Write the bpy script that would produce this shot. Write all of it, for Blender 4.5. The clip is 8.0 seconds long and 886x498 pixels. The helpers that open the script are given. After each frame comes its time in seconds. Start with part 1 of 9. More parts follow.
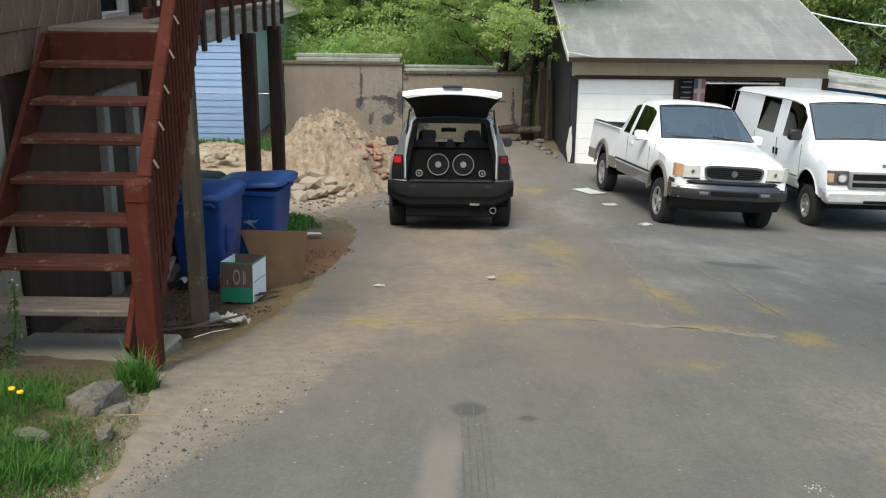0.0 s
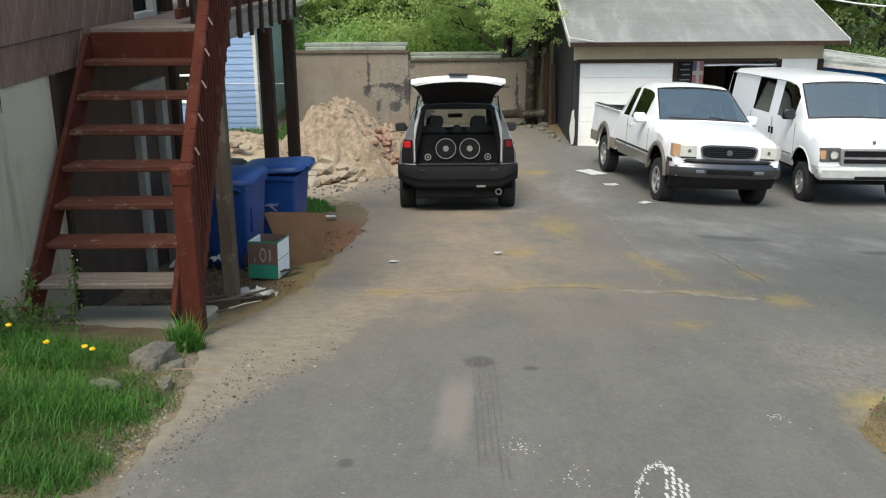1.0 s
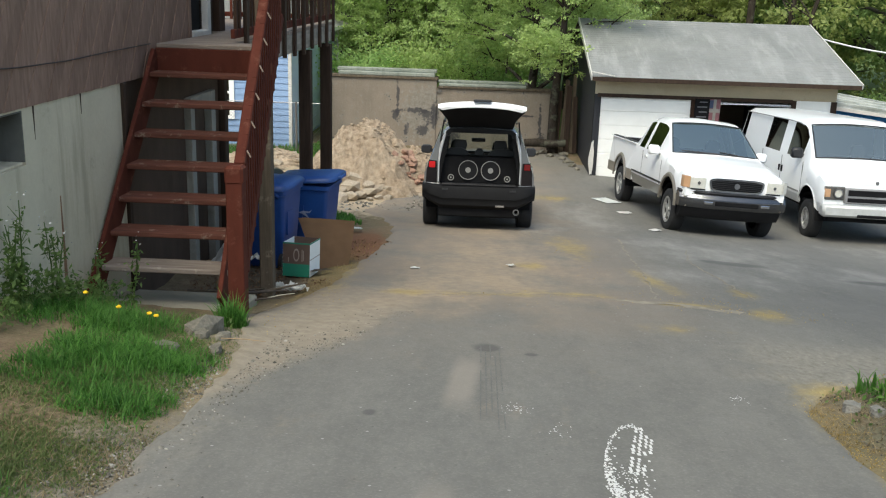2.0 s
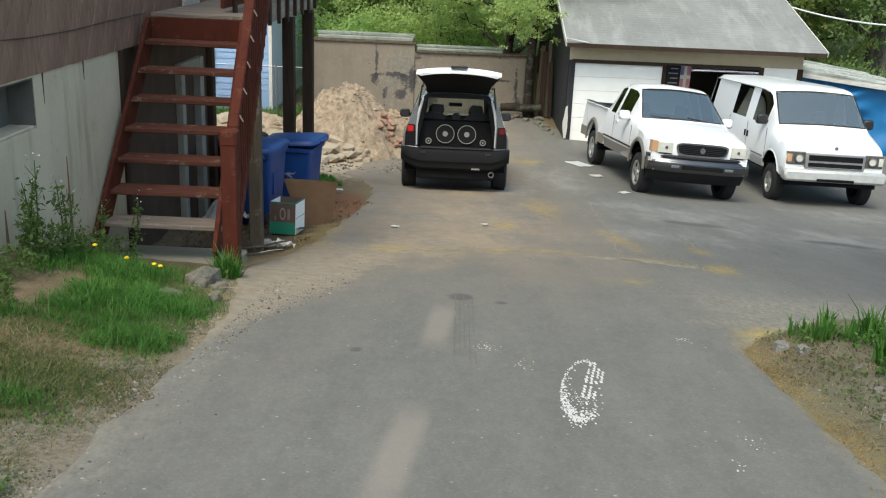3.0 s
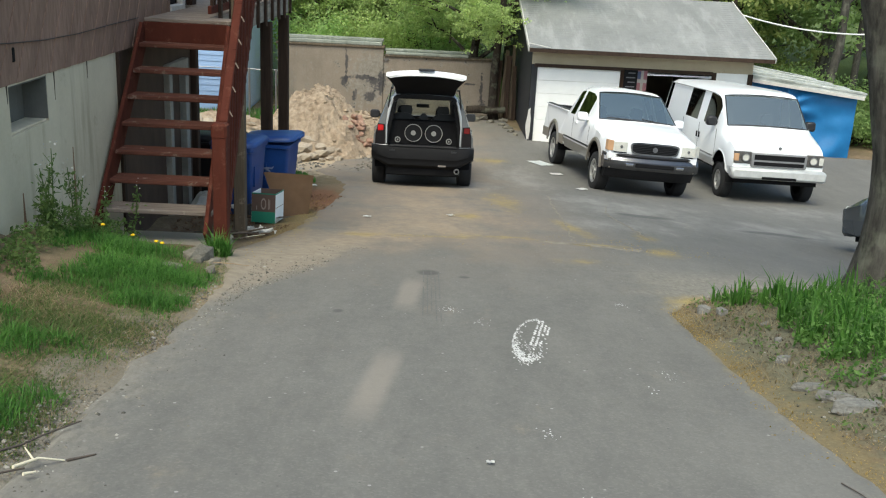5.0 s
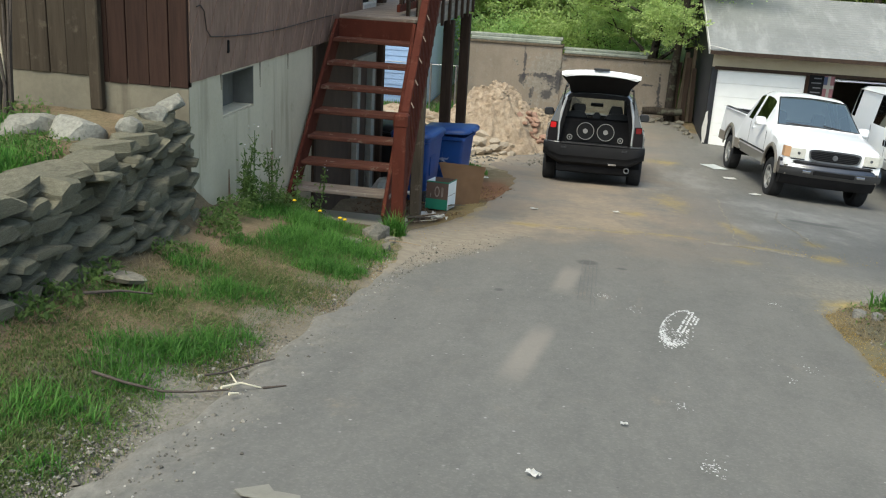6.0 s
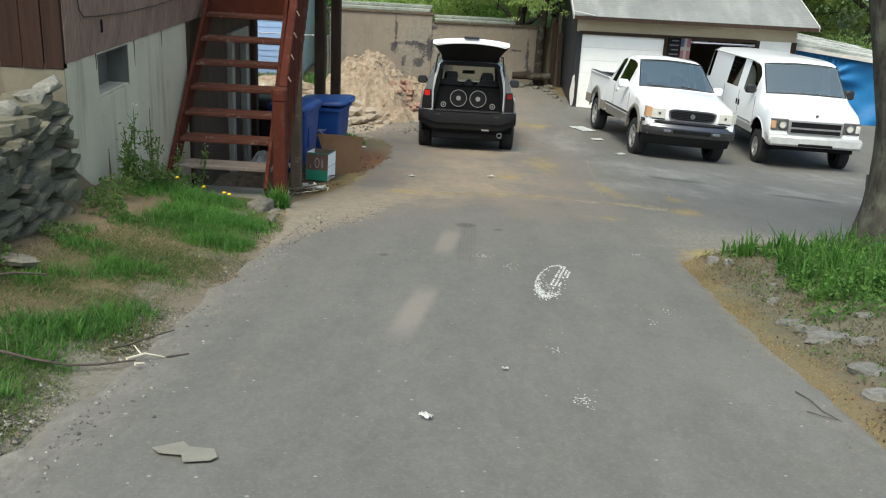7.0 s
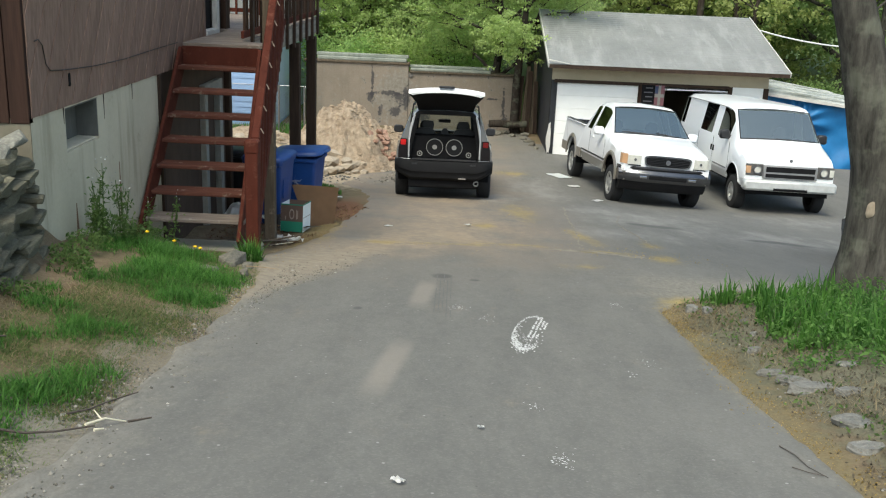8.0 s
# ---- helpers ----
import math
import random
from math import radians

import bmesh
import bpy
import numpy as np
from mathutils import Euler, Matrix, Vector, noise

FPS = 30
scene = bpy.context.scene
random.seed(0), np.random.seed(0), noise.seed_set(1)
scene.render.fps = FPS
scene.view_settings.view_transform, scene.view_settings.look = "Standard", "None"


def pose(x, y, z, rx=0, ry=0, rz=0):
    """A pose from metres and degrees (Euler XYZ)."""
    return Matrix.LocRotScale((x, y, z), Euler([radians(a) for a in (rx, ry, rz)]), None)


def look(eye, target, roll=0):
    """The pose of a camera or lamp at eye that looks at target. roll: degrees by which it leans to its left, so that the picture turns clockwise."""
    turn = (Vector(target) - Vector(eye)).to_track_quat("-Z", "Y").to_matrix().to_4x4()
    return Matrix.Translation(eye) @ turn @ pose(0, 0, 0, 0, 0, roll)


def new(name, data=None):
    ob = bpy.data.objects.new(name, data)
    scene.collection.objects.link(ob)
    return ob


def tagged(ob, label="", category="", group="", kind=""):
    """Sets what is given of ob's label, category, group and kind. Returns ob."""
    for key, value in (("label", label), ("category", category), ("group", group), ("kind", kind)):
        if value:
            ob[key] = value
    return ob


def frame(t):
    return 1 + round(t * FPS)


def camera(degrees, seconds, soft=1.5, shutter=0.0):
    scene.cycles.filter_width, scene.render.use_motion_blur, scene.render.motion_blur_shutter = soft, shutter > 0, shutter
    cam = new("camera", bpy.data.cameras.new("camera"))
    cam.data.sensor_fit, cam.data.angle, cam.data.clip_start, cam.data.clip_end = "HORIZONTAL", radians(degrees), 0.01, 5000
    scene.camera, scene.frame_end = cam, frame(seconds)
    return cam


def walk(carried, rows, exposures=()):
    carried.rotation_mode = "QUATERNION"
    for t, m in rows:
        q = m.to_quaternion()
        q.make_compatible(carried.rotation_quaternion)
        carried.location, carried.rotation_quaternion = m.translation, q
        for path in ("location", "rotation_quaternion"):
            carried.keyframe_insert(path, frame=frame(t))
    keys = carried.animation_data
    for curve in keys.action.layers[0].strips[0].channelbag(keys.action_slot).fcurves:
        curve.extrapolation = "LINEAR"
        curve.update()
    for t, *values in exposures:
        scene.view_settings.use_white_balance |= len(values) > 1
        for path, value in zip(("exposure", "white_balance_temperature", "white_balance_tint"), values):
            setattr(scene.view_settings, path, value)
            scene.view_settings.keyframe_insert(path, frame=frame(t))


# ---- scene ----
from math import sin, cos, pi, sqrt, atan2

cam = camera(49.7, 8.0, soft=1.15)
PATH = [
    (0, look((-0.015, 1.382, 4.366), (-0.090, 10.987, 1.584), 0.61)),
    (0.5, look((0.047, 0.939, 4.485), (-0.364, 10.502, 1.589), 1.33)),
    (1, look((-0.034, 0.664, 4.485), (-0.185, 10.225, 1.560), -0.51)),
    (1.5, look((-0.018, 0.234, 4.507), (-0.435, 9.871, 1.869), 1.00)),
    (2.8, look((0.028, -0.825, 4.641), (-0.146, 8.788, 1.893), 3.10)),
    (3, look((0.027, -0.907, 4.671), (-0.084, 8.630, 1.668), 2.41)),
    (3.5, look((-0.000, -1.233, 4.663), (0.113, 8.373, 1.886), 1.22)),
    (4, look((0.064, -1.523, 4.747), (-0.192, 8.116, 2.098), 1.63)),
    (4.2, look((0.106, -1.632, 4.735), (0.010, 7.968, 1.936), 2.14)),
    (5.3, look((0.006, -2.000, 4.780), (0.243, 7.552, 1.831), 3.00)),
    (5.5, look((0.005, -2.102, 4.793), (-0.550, 7.441, 1.857), 3.71)),
    (6, look((0.122, -2.425, 4.825), (-1.399, 6.974, 1.769), 3.21)),
    (6.5, look((0.159, -2.679, 4.885), (-0.570, 6.929, 2.210), 1.13)),
    (7, look((0.127, -2.780, 4.924), (-0.124, 6.654, 1.617), 2.93)),
    (7.5, look((0.148, -2.764, 4.912), (0.136, 6.808, 2.016), 3.43)),
    (8, look((0.164, -2.644, 4.921), (0.095, 6.947, 2.092), 2.48)),
]
walk(cam, PATH, [(0.0, 0.90, 6850, 3), (1.6, 0.92, 6850, 2), (3.5, 0.97, 6850, 0), (8.0, 1.0, 6850, 0)])

# ---- light ----
world = bpy.data.worlds.new("sky")
scene.world = world
world.use_nodes = True
wn = world.node_tree
sky = wn.nodes.new("ShaderNodeTexSky")
sky.sky_type = "NISHITA"
sky.sun_disc = False
sky.sun_elevation, sky.sun_rotation = radians(58), radians(200)
sky.dust_density, sky.ozone_density, sky.air_density = 3.0, 1.0, 1.0
wn.nodes["Background"].inputs["Strength"].default_value = 0.15
wn.links.new(sky.outputs["Color"], wn.nodes["Background"].inputs["Color"])
sun = new("sun", bpy.data.lights.new("sun", "SUN"))
sun.data.energy, sun.data.angle, sun.data.color = 1.2, radians(25), (1.0, 0.985, 0.95)
sun.matrix_world = look((-3, -8, 14), (0, 0, 0))


# ---- material helpers ----
class Mat:
    """A node material: m.n(type, ...) adds a node, m.l(a, b) links."""

    def __init__(self, name, rough=0.8, metal=0.0, color=(0.5, 0.5, 0.5), spec=0.5):
        self.m = bpy.data.materials.new(name)
        self.m.use_nodes = True
        self.t = self.m.node_tree
        self.b = self.t.nodes["Principled BSDF"]
        self.b.inputs["Roughness"].default_value = rough
        self.b.inputs["Metallic"].default_value = metal
        self.b.inputs["Base Color"].default_value = (*color, 1)
        self.b.inputs["Specular IOR Level"].default_value = spec
        self.co = self.t.nodes.new("ShaderNodeTexCoord").outputs["Object"]

    def n(self, kind, **kw):
        node = self.t.nodes.new(kind)
        for key, value in kw.items():
            if key in node.inputs:
                node.inputs[key].default_value = value
        return node

    def l(self, a, b):
        self.t.links.new(a, b)

    def noise(self, scale, detail=4.0, rough=0.6, stretch=None):
        node = self.n("ShaderNodeTexNoise", Scale=scale, Detail=detail, Roughness=rough)
        if stretch:
            mp = self.n("ShaderNodeMapping")
            mp.inputs["Scale"].default_value = stretch
            self.l(self.co, mp.inputs["Vector"])
            self.l(mp.outputs["Vector"], node.inputs["Vector"])
        else:
            self.l(self.co, node.inputs["Vector"])
        return node.outputs["Fac"]

    def ramp(self, fac, stops):
        node = self.n("ShaderNodeValToRGB")
        el = node.color_ramp.elements
        while len(el) < len(stops):
            el.new(0.5)
        for e, (p, c) in zip(el, stops):
            e.position = p
            e.color = (*c, 1) if len(c) == 3 else c
        self.l(fac, node.inputs["Fac"])
        return node.outputs["Color"]

    def step(self, fac, a, b):
        """0 below a, 1 above b."""
        node = self.n("ShaderNodeMapRange")
        node.interpolation_type = "SMOOTHSTEP"
        node.inputs["From Min"].default_value, node.inputs["From Max"].default_value = a, b
        self.l(fac, node.inputs["Value"])
        return node.outputs["Result"]

    def math(self, op, a, b=0.0, clamp=False):
        node = self.n("ShaderNodeMath")
        node.operation, node.use_clamp = op, clamp
        for i, v in enumerate((a, b)):
            if isinstance(v, (int, float)):
                node.inputs[i].default_value = v
            else:
                self.l(v, node.inputs[i])
        return node.outputs["Value"]

    def mix(self, fac, a, b, blend="MIX"):
        node = self.n("ShaderNodeMix")
        node.data_type, node.blend_type = "RGBA", blend
        for i, v in ((0, fac), (6, a), (7, b)):
            if isinstance(v, (int, float)):
                node.inputs[i].default_value = v
            elif isinstance(v, tuple):
                node.inputs[i].default_value = (*v, 1)
            else:
                self.l(v, node.inputs[i])
        return node.outputs[2]

    def color(self, socket):
        self.l(socket, self.b.inputs["Base Color"])

    def rough(self, socket):
        self.l(socket, self.b.inputs["Roughness"])

    def bump(self, fac, strength=0.3, dist=0.01):
        node = self.n("ShaderNodeBump", Strength=strength, Distance=dist)
        self.l(fac, node.inputs["Height"])
        self.l(node.outputs["Normal"], self.b.inputs["Normal"])

    def random(self):
        return self.n("ShaderNodeObjectInfo").outputs["Random"]

    def island(self):
        return self.n("ShaderNodeNewGeometry").outputs["Random Per Island"]

    def xyz(self):
        node = self.n("ShaderNodeSeparateXYZ")
        self.l(self.co, node.inputs["Vector"])
        return node.outputs

    def blob(self, cx, cy, rx, ry, turn=0.0):
        """1 at the middle of an ellipse in plan, falling to 0 at its rim."""
        mp = self.n("ShaderNodeMapping")
        mp.vector_type = "TEXTURE"
        mp.inputs["Location"].default_value = (cx, cy, 0)
        mp.inputs["Rotation"].default_value = (0, 0, radians(turn))
        mp.inputs["Scale"].default_value = (rx, ry, 1e6)
        self.l(self.co, mp.inputs["Vector"])
        g = self.n("ShaderNodeTexGradient")
        g.gradient_type = "SPHERICAL"
        self.l(mp.outputs["Vector"], g.inputs["Vector"])
        return g.outputs["Fac"]


def pad_mask(m, cx, cy, rx, ry, turn):
    """1 inside a straight-sided patch in plan, falling to 0 outside its edge."""
    mp = m.n("ShaderNodeMapping")
    mp.vector_type = "TEXTURE"
    mp.inputs["Location"].default_value = (cx, cy, 0)
    mp.inputs["Rotation"].default_value = (0, 0, radians(turn))
    mp.inputs["Scale"].default_value = (rx, ry, 1e6)
    m.l(m.co, mp.inputs["Vector"])
    sp = m.n("ShaderNodeSeparateXYZ")
    m.l(mp.outputs["Vector"], sp.inputs["Vector"])
    u, v = m.math("ABSOLUTE", sp.outputs["X"]), m.math("ABSOLUTE", sp.outputs["Y"])
    return m.math("SUBTRACT", 1.5, m.math("POWER", m.math("ADD", m.math("POWER", u, 4.0), m.math("POWER", v, 4.0)), 0.25))


def plain(name, color, rough=0.6, metal=0.0, vary=0.12, scale=6.0, bump=0.0, spec=0.5, grain=60.0):
    m = Mat(name, rough, metal, color, spec)
    f = m.noise(scale, 5)
    g = m.noise(grain, 3)
    lo = tuple(c * (1 - vary) for c in color)
    hi = tuple(min(1, c * (1 + vary)) for c in color)
    c = m.ramp(f, [(0.3, lo), (0.7, hi)])
    c = m.mix(0.25, c, m.ramp(g, [(0.3, lo), (0.7, hi)]))
    m.color(c)
    if bump:
        m.bump(g, bump, 0.01)
    return m.m


def wood(name, dark, light, rough=0.7, stretch=(40, 40, 3), worn=None, scale=1.0):
    """Stained boards with grain along the given axis and worn spots."""
    m = Mat(name, rough, spec=0.18)
    g = m.noise(scale, 6, 0.65, stretch)
    c = m.ramp(g, [(0.3, dark), (0.7, light)])
    r = m.random()
    c = m.mix(m.math("MULTIPLY", r, 0.35), c, tuple(v * 0.6 for v in dark))
    if worn:
        w = m.step(m.noise(7, 6, 0.7), 0.56, 0.68)
        c = m.mix(m.math("MULTIPLY", w, 0.75), c, worn)
    m.color(c)
    m.bump(g, 0.25, 0.004)
    return m.m


# ---- materials ----
def asphalt():
    m = Mat("asphalt", 0.9, 0, spec=0.3)
    fine = m.noise(180, 3)
    mid = m.noise(14, 5, 0.7, (1, 0.5, 1))
    big = m.noise(0.55, 5, 0.55)
    streak = m.noise(1.0, 4, 0.6, (2.2, 0.35, 1))
    c = m.ramp(big, [(0.3, (0.108, 0.104, 0.098)), (0.7, (0.178, 0.170, 0.157))])
    blot = m.noise(4.2, 7, 0.72, (1.1, 0.5, 1))
    c = m.mix(0.44, c, m.ramp(blot, [(0.34, (0.085, 0.083, 0.081)), (0.66, (0.210, 0.203, 0.190))]))
    scour = m.step(m.noise(1.5, 7, 0.74, (1.6, 0.7, 1)), 0.55, 0.72)
    c = m.mix(m.math("MULTIPLY", scour, 0.45), c, (0.245, 0.24, 0.228))
    c = m.mix(0.45, c, m.ramp(streak, [(0.32, (0.105, 0.104, 0.102)), (0.68, (0.192, 0.185, 0.173))]))
    c = m.mix(0.2, c, m.ramp(mid, [(0.3, (0.105, 0.105, 0.104)), (0.72, (0.195, 0.19, 0.18))]))
    vor = m.n("ShaderNodeTexVoronoi", Scale=90.0)
    m.l(m.co, vor.inputs["Vector"])
    vs = m.n("ShaderNodeSeparateColor")
    m.l(vor.outputs["Color"], vs.inputs["Color"])
    stones = m.ramp(vs.outputs["Red"], [(0.0, (0.07, 0.07, 0.07)), (0.75, (0.17, 0.167, 0.16)), (1.0, (0.34, 0.33, 0.31))])
    c = m.mix(0.13, c, stones)
    hand = m.noise(24, 6, 0.78, (1, 0.4, 1))
    c = m.mix(0.13, c, m.ramp(hand, [(0.32, (0.08, 0.077, 0.071)), (0.5, (0.148, 0.142, 0.130)), (0.7, (0.235, 0.226, 0.208))]))
    rim = m.math("ADD", m.math("ABSOLUTE", m.math("SUBTRACT", m.xyz()["X"], 0.3)), m.math("MULTIPLY", m.math("SUBTRACT", m.noise(3.0, 6, 0.7), 0.5), 1.2))
    c = m.mix(m.math("MULTIPLY", m.math("MULTIPLY", m.step(rim, 1.45, 2.0), m.step(m.xyz()["Y"], 7.2, 6.4)), 0.72), c, m.ramp(hand, [(0.3, (0.12, 0.11, 0.093)), (0.7, (0.30, 0.28, 0.245))]))
    c = m.mix(1.0, c, (0.955, 0.95, 0.91), "MULTIPLY")
    dust = m.math("MULTIPLY", m.step(m.xyz()["Y"], 5.0, 9.5), m.step(m.noise(0.8, 5, 0.65), 0.25, 0.65))
    dust = m.math("MULTIPLY", dust, m.step(m.xyz()["X"], 2.9, 0.9))
    c = m.mix(m.math("MULTIPLY", dust, 0.62), c, (0.24, 0.185, 0.135))
    # pale chips
    v2 = m.n("ShaderNodeTexVoronoi", Scale=9.0)
    m.l(m.co, v2.inputs["Vector"])
    chip = m.math("MULTIPLY", m.step(v2.outputs["Distance"], 0.09, 0.05), m.step(m.noise(3.1, 3), 0.44, 0.54))
    c = m.mix(m.math("MULTIPLY", chip, 0.6), c, (0.40, 0.39, 0.37))
    v3 = m.n("ShaderNodeTexVoronoi", Scale=13.0)
    m.l(m.co, v3.inputs["Vector"])
    pit = m.math("MULTIPLY", m.step(v3.outputs["Distance"], 0.11, 0.05), m.step(m.noise(4.3, 3), 0.50, 0.58))
    c = m.mix(m.math("MULTIPLY", pit, 0.55), c, (0.055, 0.053, 0.05))
    # sand washed over the middle, and down to the heap
    rag = m.noise(1.0, 7, 0.66, (2.2, 0.95, 1))
    rag2 = m.noise(9.0, 5, 0.7)

    def spread(blobs, amount, lo=0.42, hi=0.66):
        total = None
        for b in blobs:
            f = m.blob(*b)
            total = f if total is None else m.math("MAXIMUM", total, f)
        f = m.math("ADD", m.math("MULTIPLY", total, 0.75), m.math("MULTIPLY", m.math("SUBTRACT", rag, 0.5), 1.5))
        f = m.math("ADD", f, m.math("MULTIPLY", m.math("SUBTRACT", rag2, 0.5), 0.45))
        return m.math("MULTIPLY", m.step(f, lo - 0.2, hi), amount)

    sand = spread([(0.15, 12.0, 1.5, 3.6), (0.1, 9.6, 1.7, 2.2), (-1.1, 7.2, 0.9, 3.2, -20), (-2.6, 18.2, 2.2, 3.0), (0.1, 14.5, 1.2, 2.0), (-1.5, 7.9, 0.9, 1.6), (-0.5, 8.6, 1.4, 1.1), (0.2, 11.0, 2.0, 4.5)], 0.80, 0.30, 1.0)
    c = m.mix(sand, c, m.ramp(rag2, [(0.3, (0.275, 0.205, 0.135)), (0.7, (0.36, 0.28, 0.195))]))
    line = m.math("SUBTRACT", m.math("MULTIPLY", m.xyz()["Y"], 0.30), 2.83)
    wedge = m.math("ADD", m.math("SUBTRACT", line, m.xyz()["X"]), m.math("MULTIPLY", m.math("SUBTRACT", m.noise(5.0, 7, 0.72), 0.5), 0.55))
    wedge = m.math("MULTIPLY", m.step(wedge, -0.03, 0.16), m.step(m.math("ADD", m.xyz()["Y"], m.math("MULTIPLY", rag, 1.6)), 9.9, 7.6))
    wedge = m.math("MULTIPLY", wedge, m.step(m.xyz()["Y"], 3.9, 4.7))
    c = m.mix(m.math("MULTIPLY", wedge, 0.80), c, m.ramp(rag2, [(0.28, (0.195, 0.162, 0.12)), (0.5, (0.245, 0.208, 0.158)), (0.74, (0.30, 0.26, 0.205))]))
    pale = spread([(3.4, 13.4, 2.4, 3.0), (5.4, 12.0, 3.4, 2.2), (1.9, 17.5, 1.2, 3.5), (8.0, 15.5, 4.0, 2.0), (1.0, 16.0, 1.2, 2.0), (2.6, 10.6, 1.6, 1.4)], 0.5, 0.44, 0.9)
    c = m.mix(pale, c, (0.31, 0.30, 0.275))
    pollen = spread([(0.95, 8.9, 0.8, 0.35, 0), (1.35, 13.0, 0.5, 2.6, 6), (1.7, 7.3, 0.5, 0.4), (1.6, 20.1, 0.9, 0.9), (-0.7, 8.6, 0.5, 0.3), (2.7, 8.2, 0.35, 0.6, -15), (1.95, 10.2, 0.25, 1.9, 8), (2.8, 9.4, 0.3, 0.9),
                     (2.2, 5.4, 0.3, 0.4), (2.05, 3.0, 0.26, 3.6), (0.2, 8.7, 1.3, 0.28, 4), (2.0, 8.55, 0.9, 0.25, -8), (0.6, 10.9, 0.5, 0.5), (-1.5, 9.6, 0.4, 2.6)], 0.62, 0.42, 0.9)
    c = m.mix(pollen, c, m.ramp(rag2, [(0.35, (0.26, 0.185, 0.05)), (0.7, (0.36, 0.275, 0.09))]))
    # two worn sandy patches
    for b in ((-0.18, 2.85, 0.078, 0.56, -5), (-0.05, 5.35, 0.085, 0.55, -3)):
        f = m.math("ADD", pad_mask(m, *b), m.math("MULTIPLY", m.math("SUBTRACT", rag2, 0.5), 0.5))
        c = m.mix(m.math("MULTIPLY", m.step(f, 0.0, 0.95), 0.5), c, (0.27, 0.238, 0.20))
    # oil spots; the last one is the shade beneath the sport utility car, painted in
    for b in ((0.1, 6.3, 0.16, 0.2), (0.42, 6.15, 0.08, 0.07), (-0.55, 4.55, 0.06, 0.09), (3.4, 12.2, 0.7, 0.35), (5.2, 11.4, 0.9, 0.3), (0.0, 16.6, 1.1, 1.6)):
        f = m.math("ADD", m.blob(*b), m.math("MULTIPLY", m.math("SUBTRACT", rag2, 0.5), 0.5))
        c = m.mix(m.math("MULTIPLY", m.step(f, 0.15, 0.6), 0.55), c, (0.05, 0.05, 0.05))
    m.color(c)
    m.bump(m.math("ADD", fine, m.math("MULTIPLY", vs.outputs["Red"], 0.5)), 0.16, 0.006)
    return m.m


def dirt():
    m = Mat("dirt", 0.95, 0, spec=0.2)
    big, mid, fine = m.noise(0.8, 5), m.noise(6, 6, 0.7), m.noise(45, 4, 0.7)
    c = m.ramp(mid, [(0.3, (0.105, 0.072, 0.042)), (0.55, (0.19, 0.134, 0.082)), (0.75, (0.28, 0.21, 0.135))])
    c = m.mix(m.math("MULTIPLY", m.step(big, 0.45, 0.6), 0.45), c, (0.085, 0.09, 0.035))
    c = m.mix(0.35, c, m.ramp(fine, [(0.3, (0.05, 0.038, 0.025)), (0.72, (0.32, 0.255, 0.165))]))
    rag = m.math("MULTIPLY", m.math("SUBTRACT", mid, 0.5), 1.0)
    # gravel beside the drive, sand near the heap, litter of bark below the bins
    for b, col, amt in (((-1.6, 3.5, 0.42, 6.5), (0.21, 0.188, 0.152), 0.7), ((-1.65, 0.7, 0.8, 2.2), (0.205, 0.188, 0.155), 0.85), ((-1.72, 6.5, 0.42, 1.5), (0.255, 0.218, 0.165), 0.85), ((-1.75, 5.0, 0.4, 1.5), (0.25, 0.19, 0.11), 0.75), ((-3.3, 20.5, 4.5, 5.5), (0.42, 0.34, 0.24), 0.9), ((-1.85, 12.4, 0.85, 2.9), (0.17, 0.075, 0.038), 0.85),
                        ((-1.6, 9.2, 0.3, 3.0), (0.25, 0.18, 0.065), 0.45), ((-2.3, 9.4, 0.6, 2.2), (0.075, 0.055, 0.038), 0.7), ((2.04, 3.2, 0.22, 3.6), (0.20, 0.158, 0.082), 0.8), ((2.9, 3.4, 1.2, 4.2), (0.128, 0.122, 0.080), 0.95), ((2.5, 3.2, 0.35, 2.4), (0.155, 0.145, 0.100), 0.7)):
        f = m.step(m.math("ADD", m.blob(*b), rag), 0.12, 0.5)
        c = m.mix(m.math("MULTIPLY", f, amt), c, m.mix(0.5, col, m.ramp(fine, [(0.3, tuple(v * 0.55 for v in col)), (0.7, tuple(min(1, v * 1.3) for v in col))])))
    x = m.xyz()
    far = m.step(x["Y"], 28.0, 30.0)
    c = m.mix(far, c, m.ramp(mid, [(0.3, (0.05, 0.075, 0.02)), (0.7, (0.11, 0.15, 0.04))]))
    m.color(c)
    m.bump(m.math("ADD", fine, mid), 0.6, 0.02)
    return m.m


def foliage(name, lo, hi):
    m = Mat(name, 0.55, 0, spec=0.3)
    c = m.ramp(m.island(), [(0.0, lo), (0.6, hi), (1.0, tuple(min(1, v * 1.15) for v in hi))])
    c = m.mix(m.math("MULTIPLY", m.step(m.noise(0.9, 4, 0.6), 0.42, 0.62), 0.35), c, tuple(v * k for v, k in zip(lo, (0.76, 0.78, 0.74))))
    m.color(c)
    tr = m.n("ShaderNodeBsdfTranslucent")
    m.l(c, tr.inputs["Color"])
    mx = m.n("ShaderNodeMixShader")
    mx.inputs[0].default_value = 0.62
    m.l(m.b.outputs[0], mx.inputs[1])
    m.l(tr.outputs[0], mx.inputs[2])
    m.l(mx.outputs[0], m.t.nodes["Material Output"].inputs["Surface"])
    return m.m


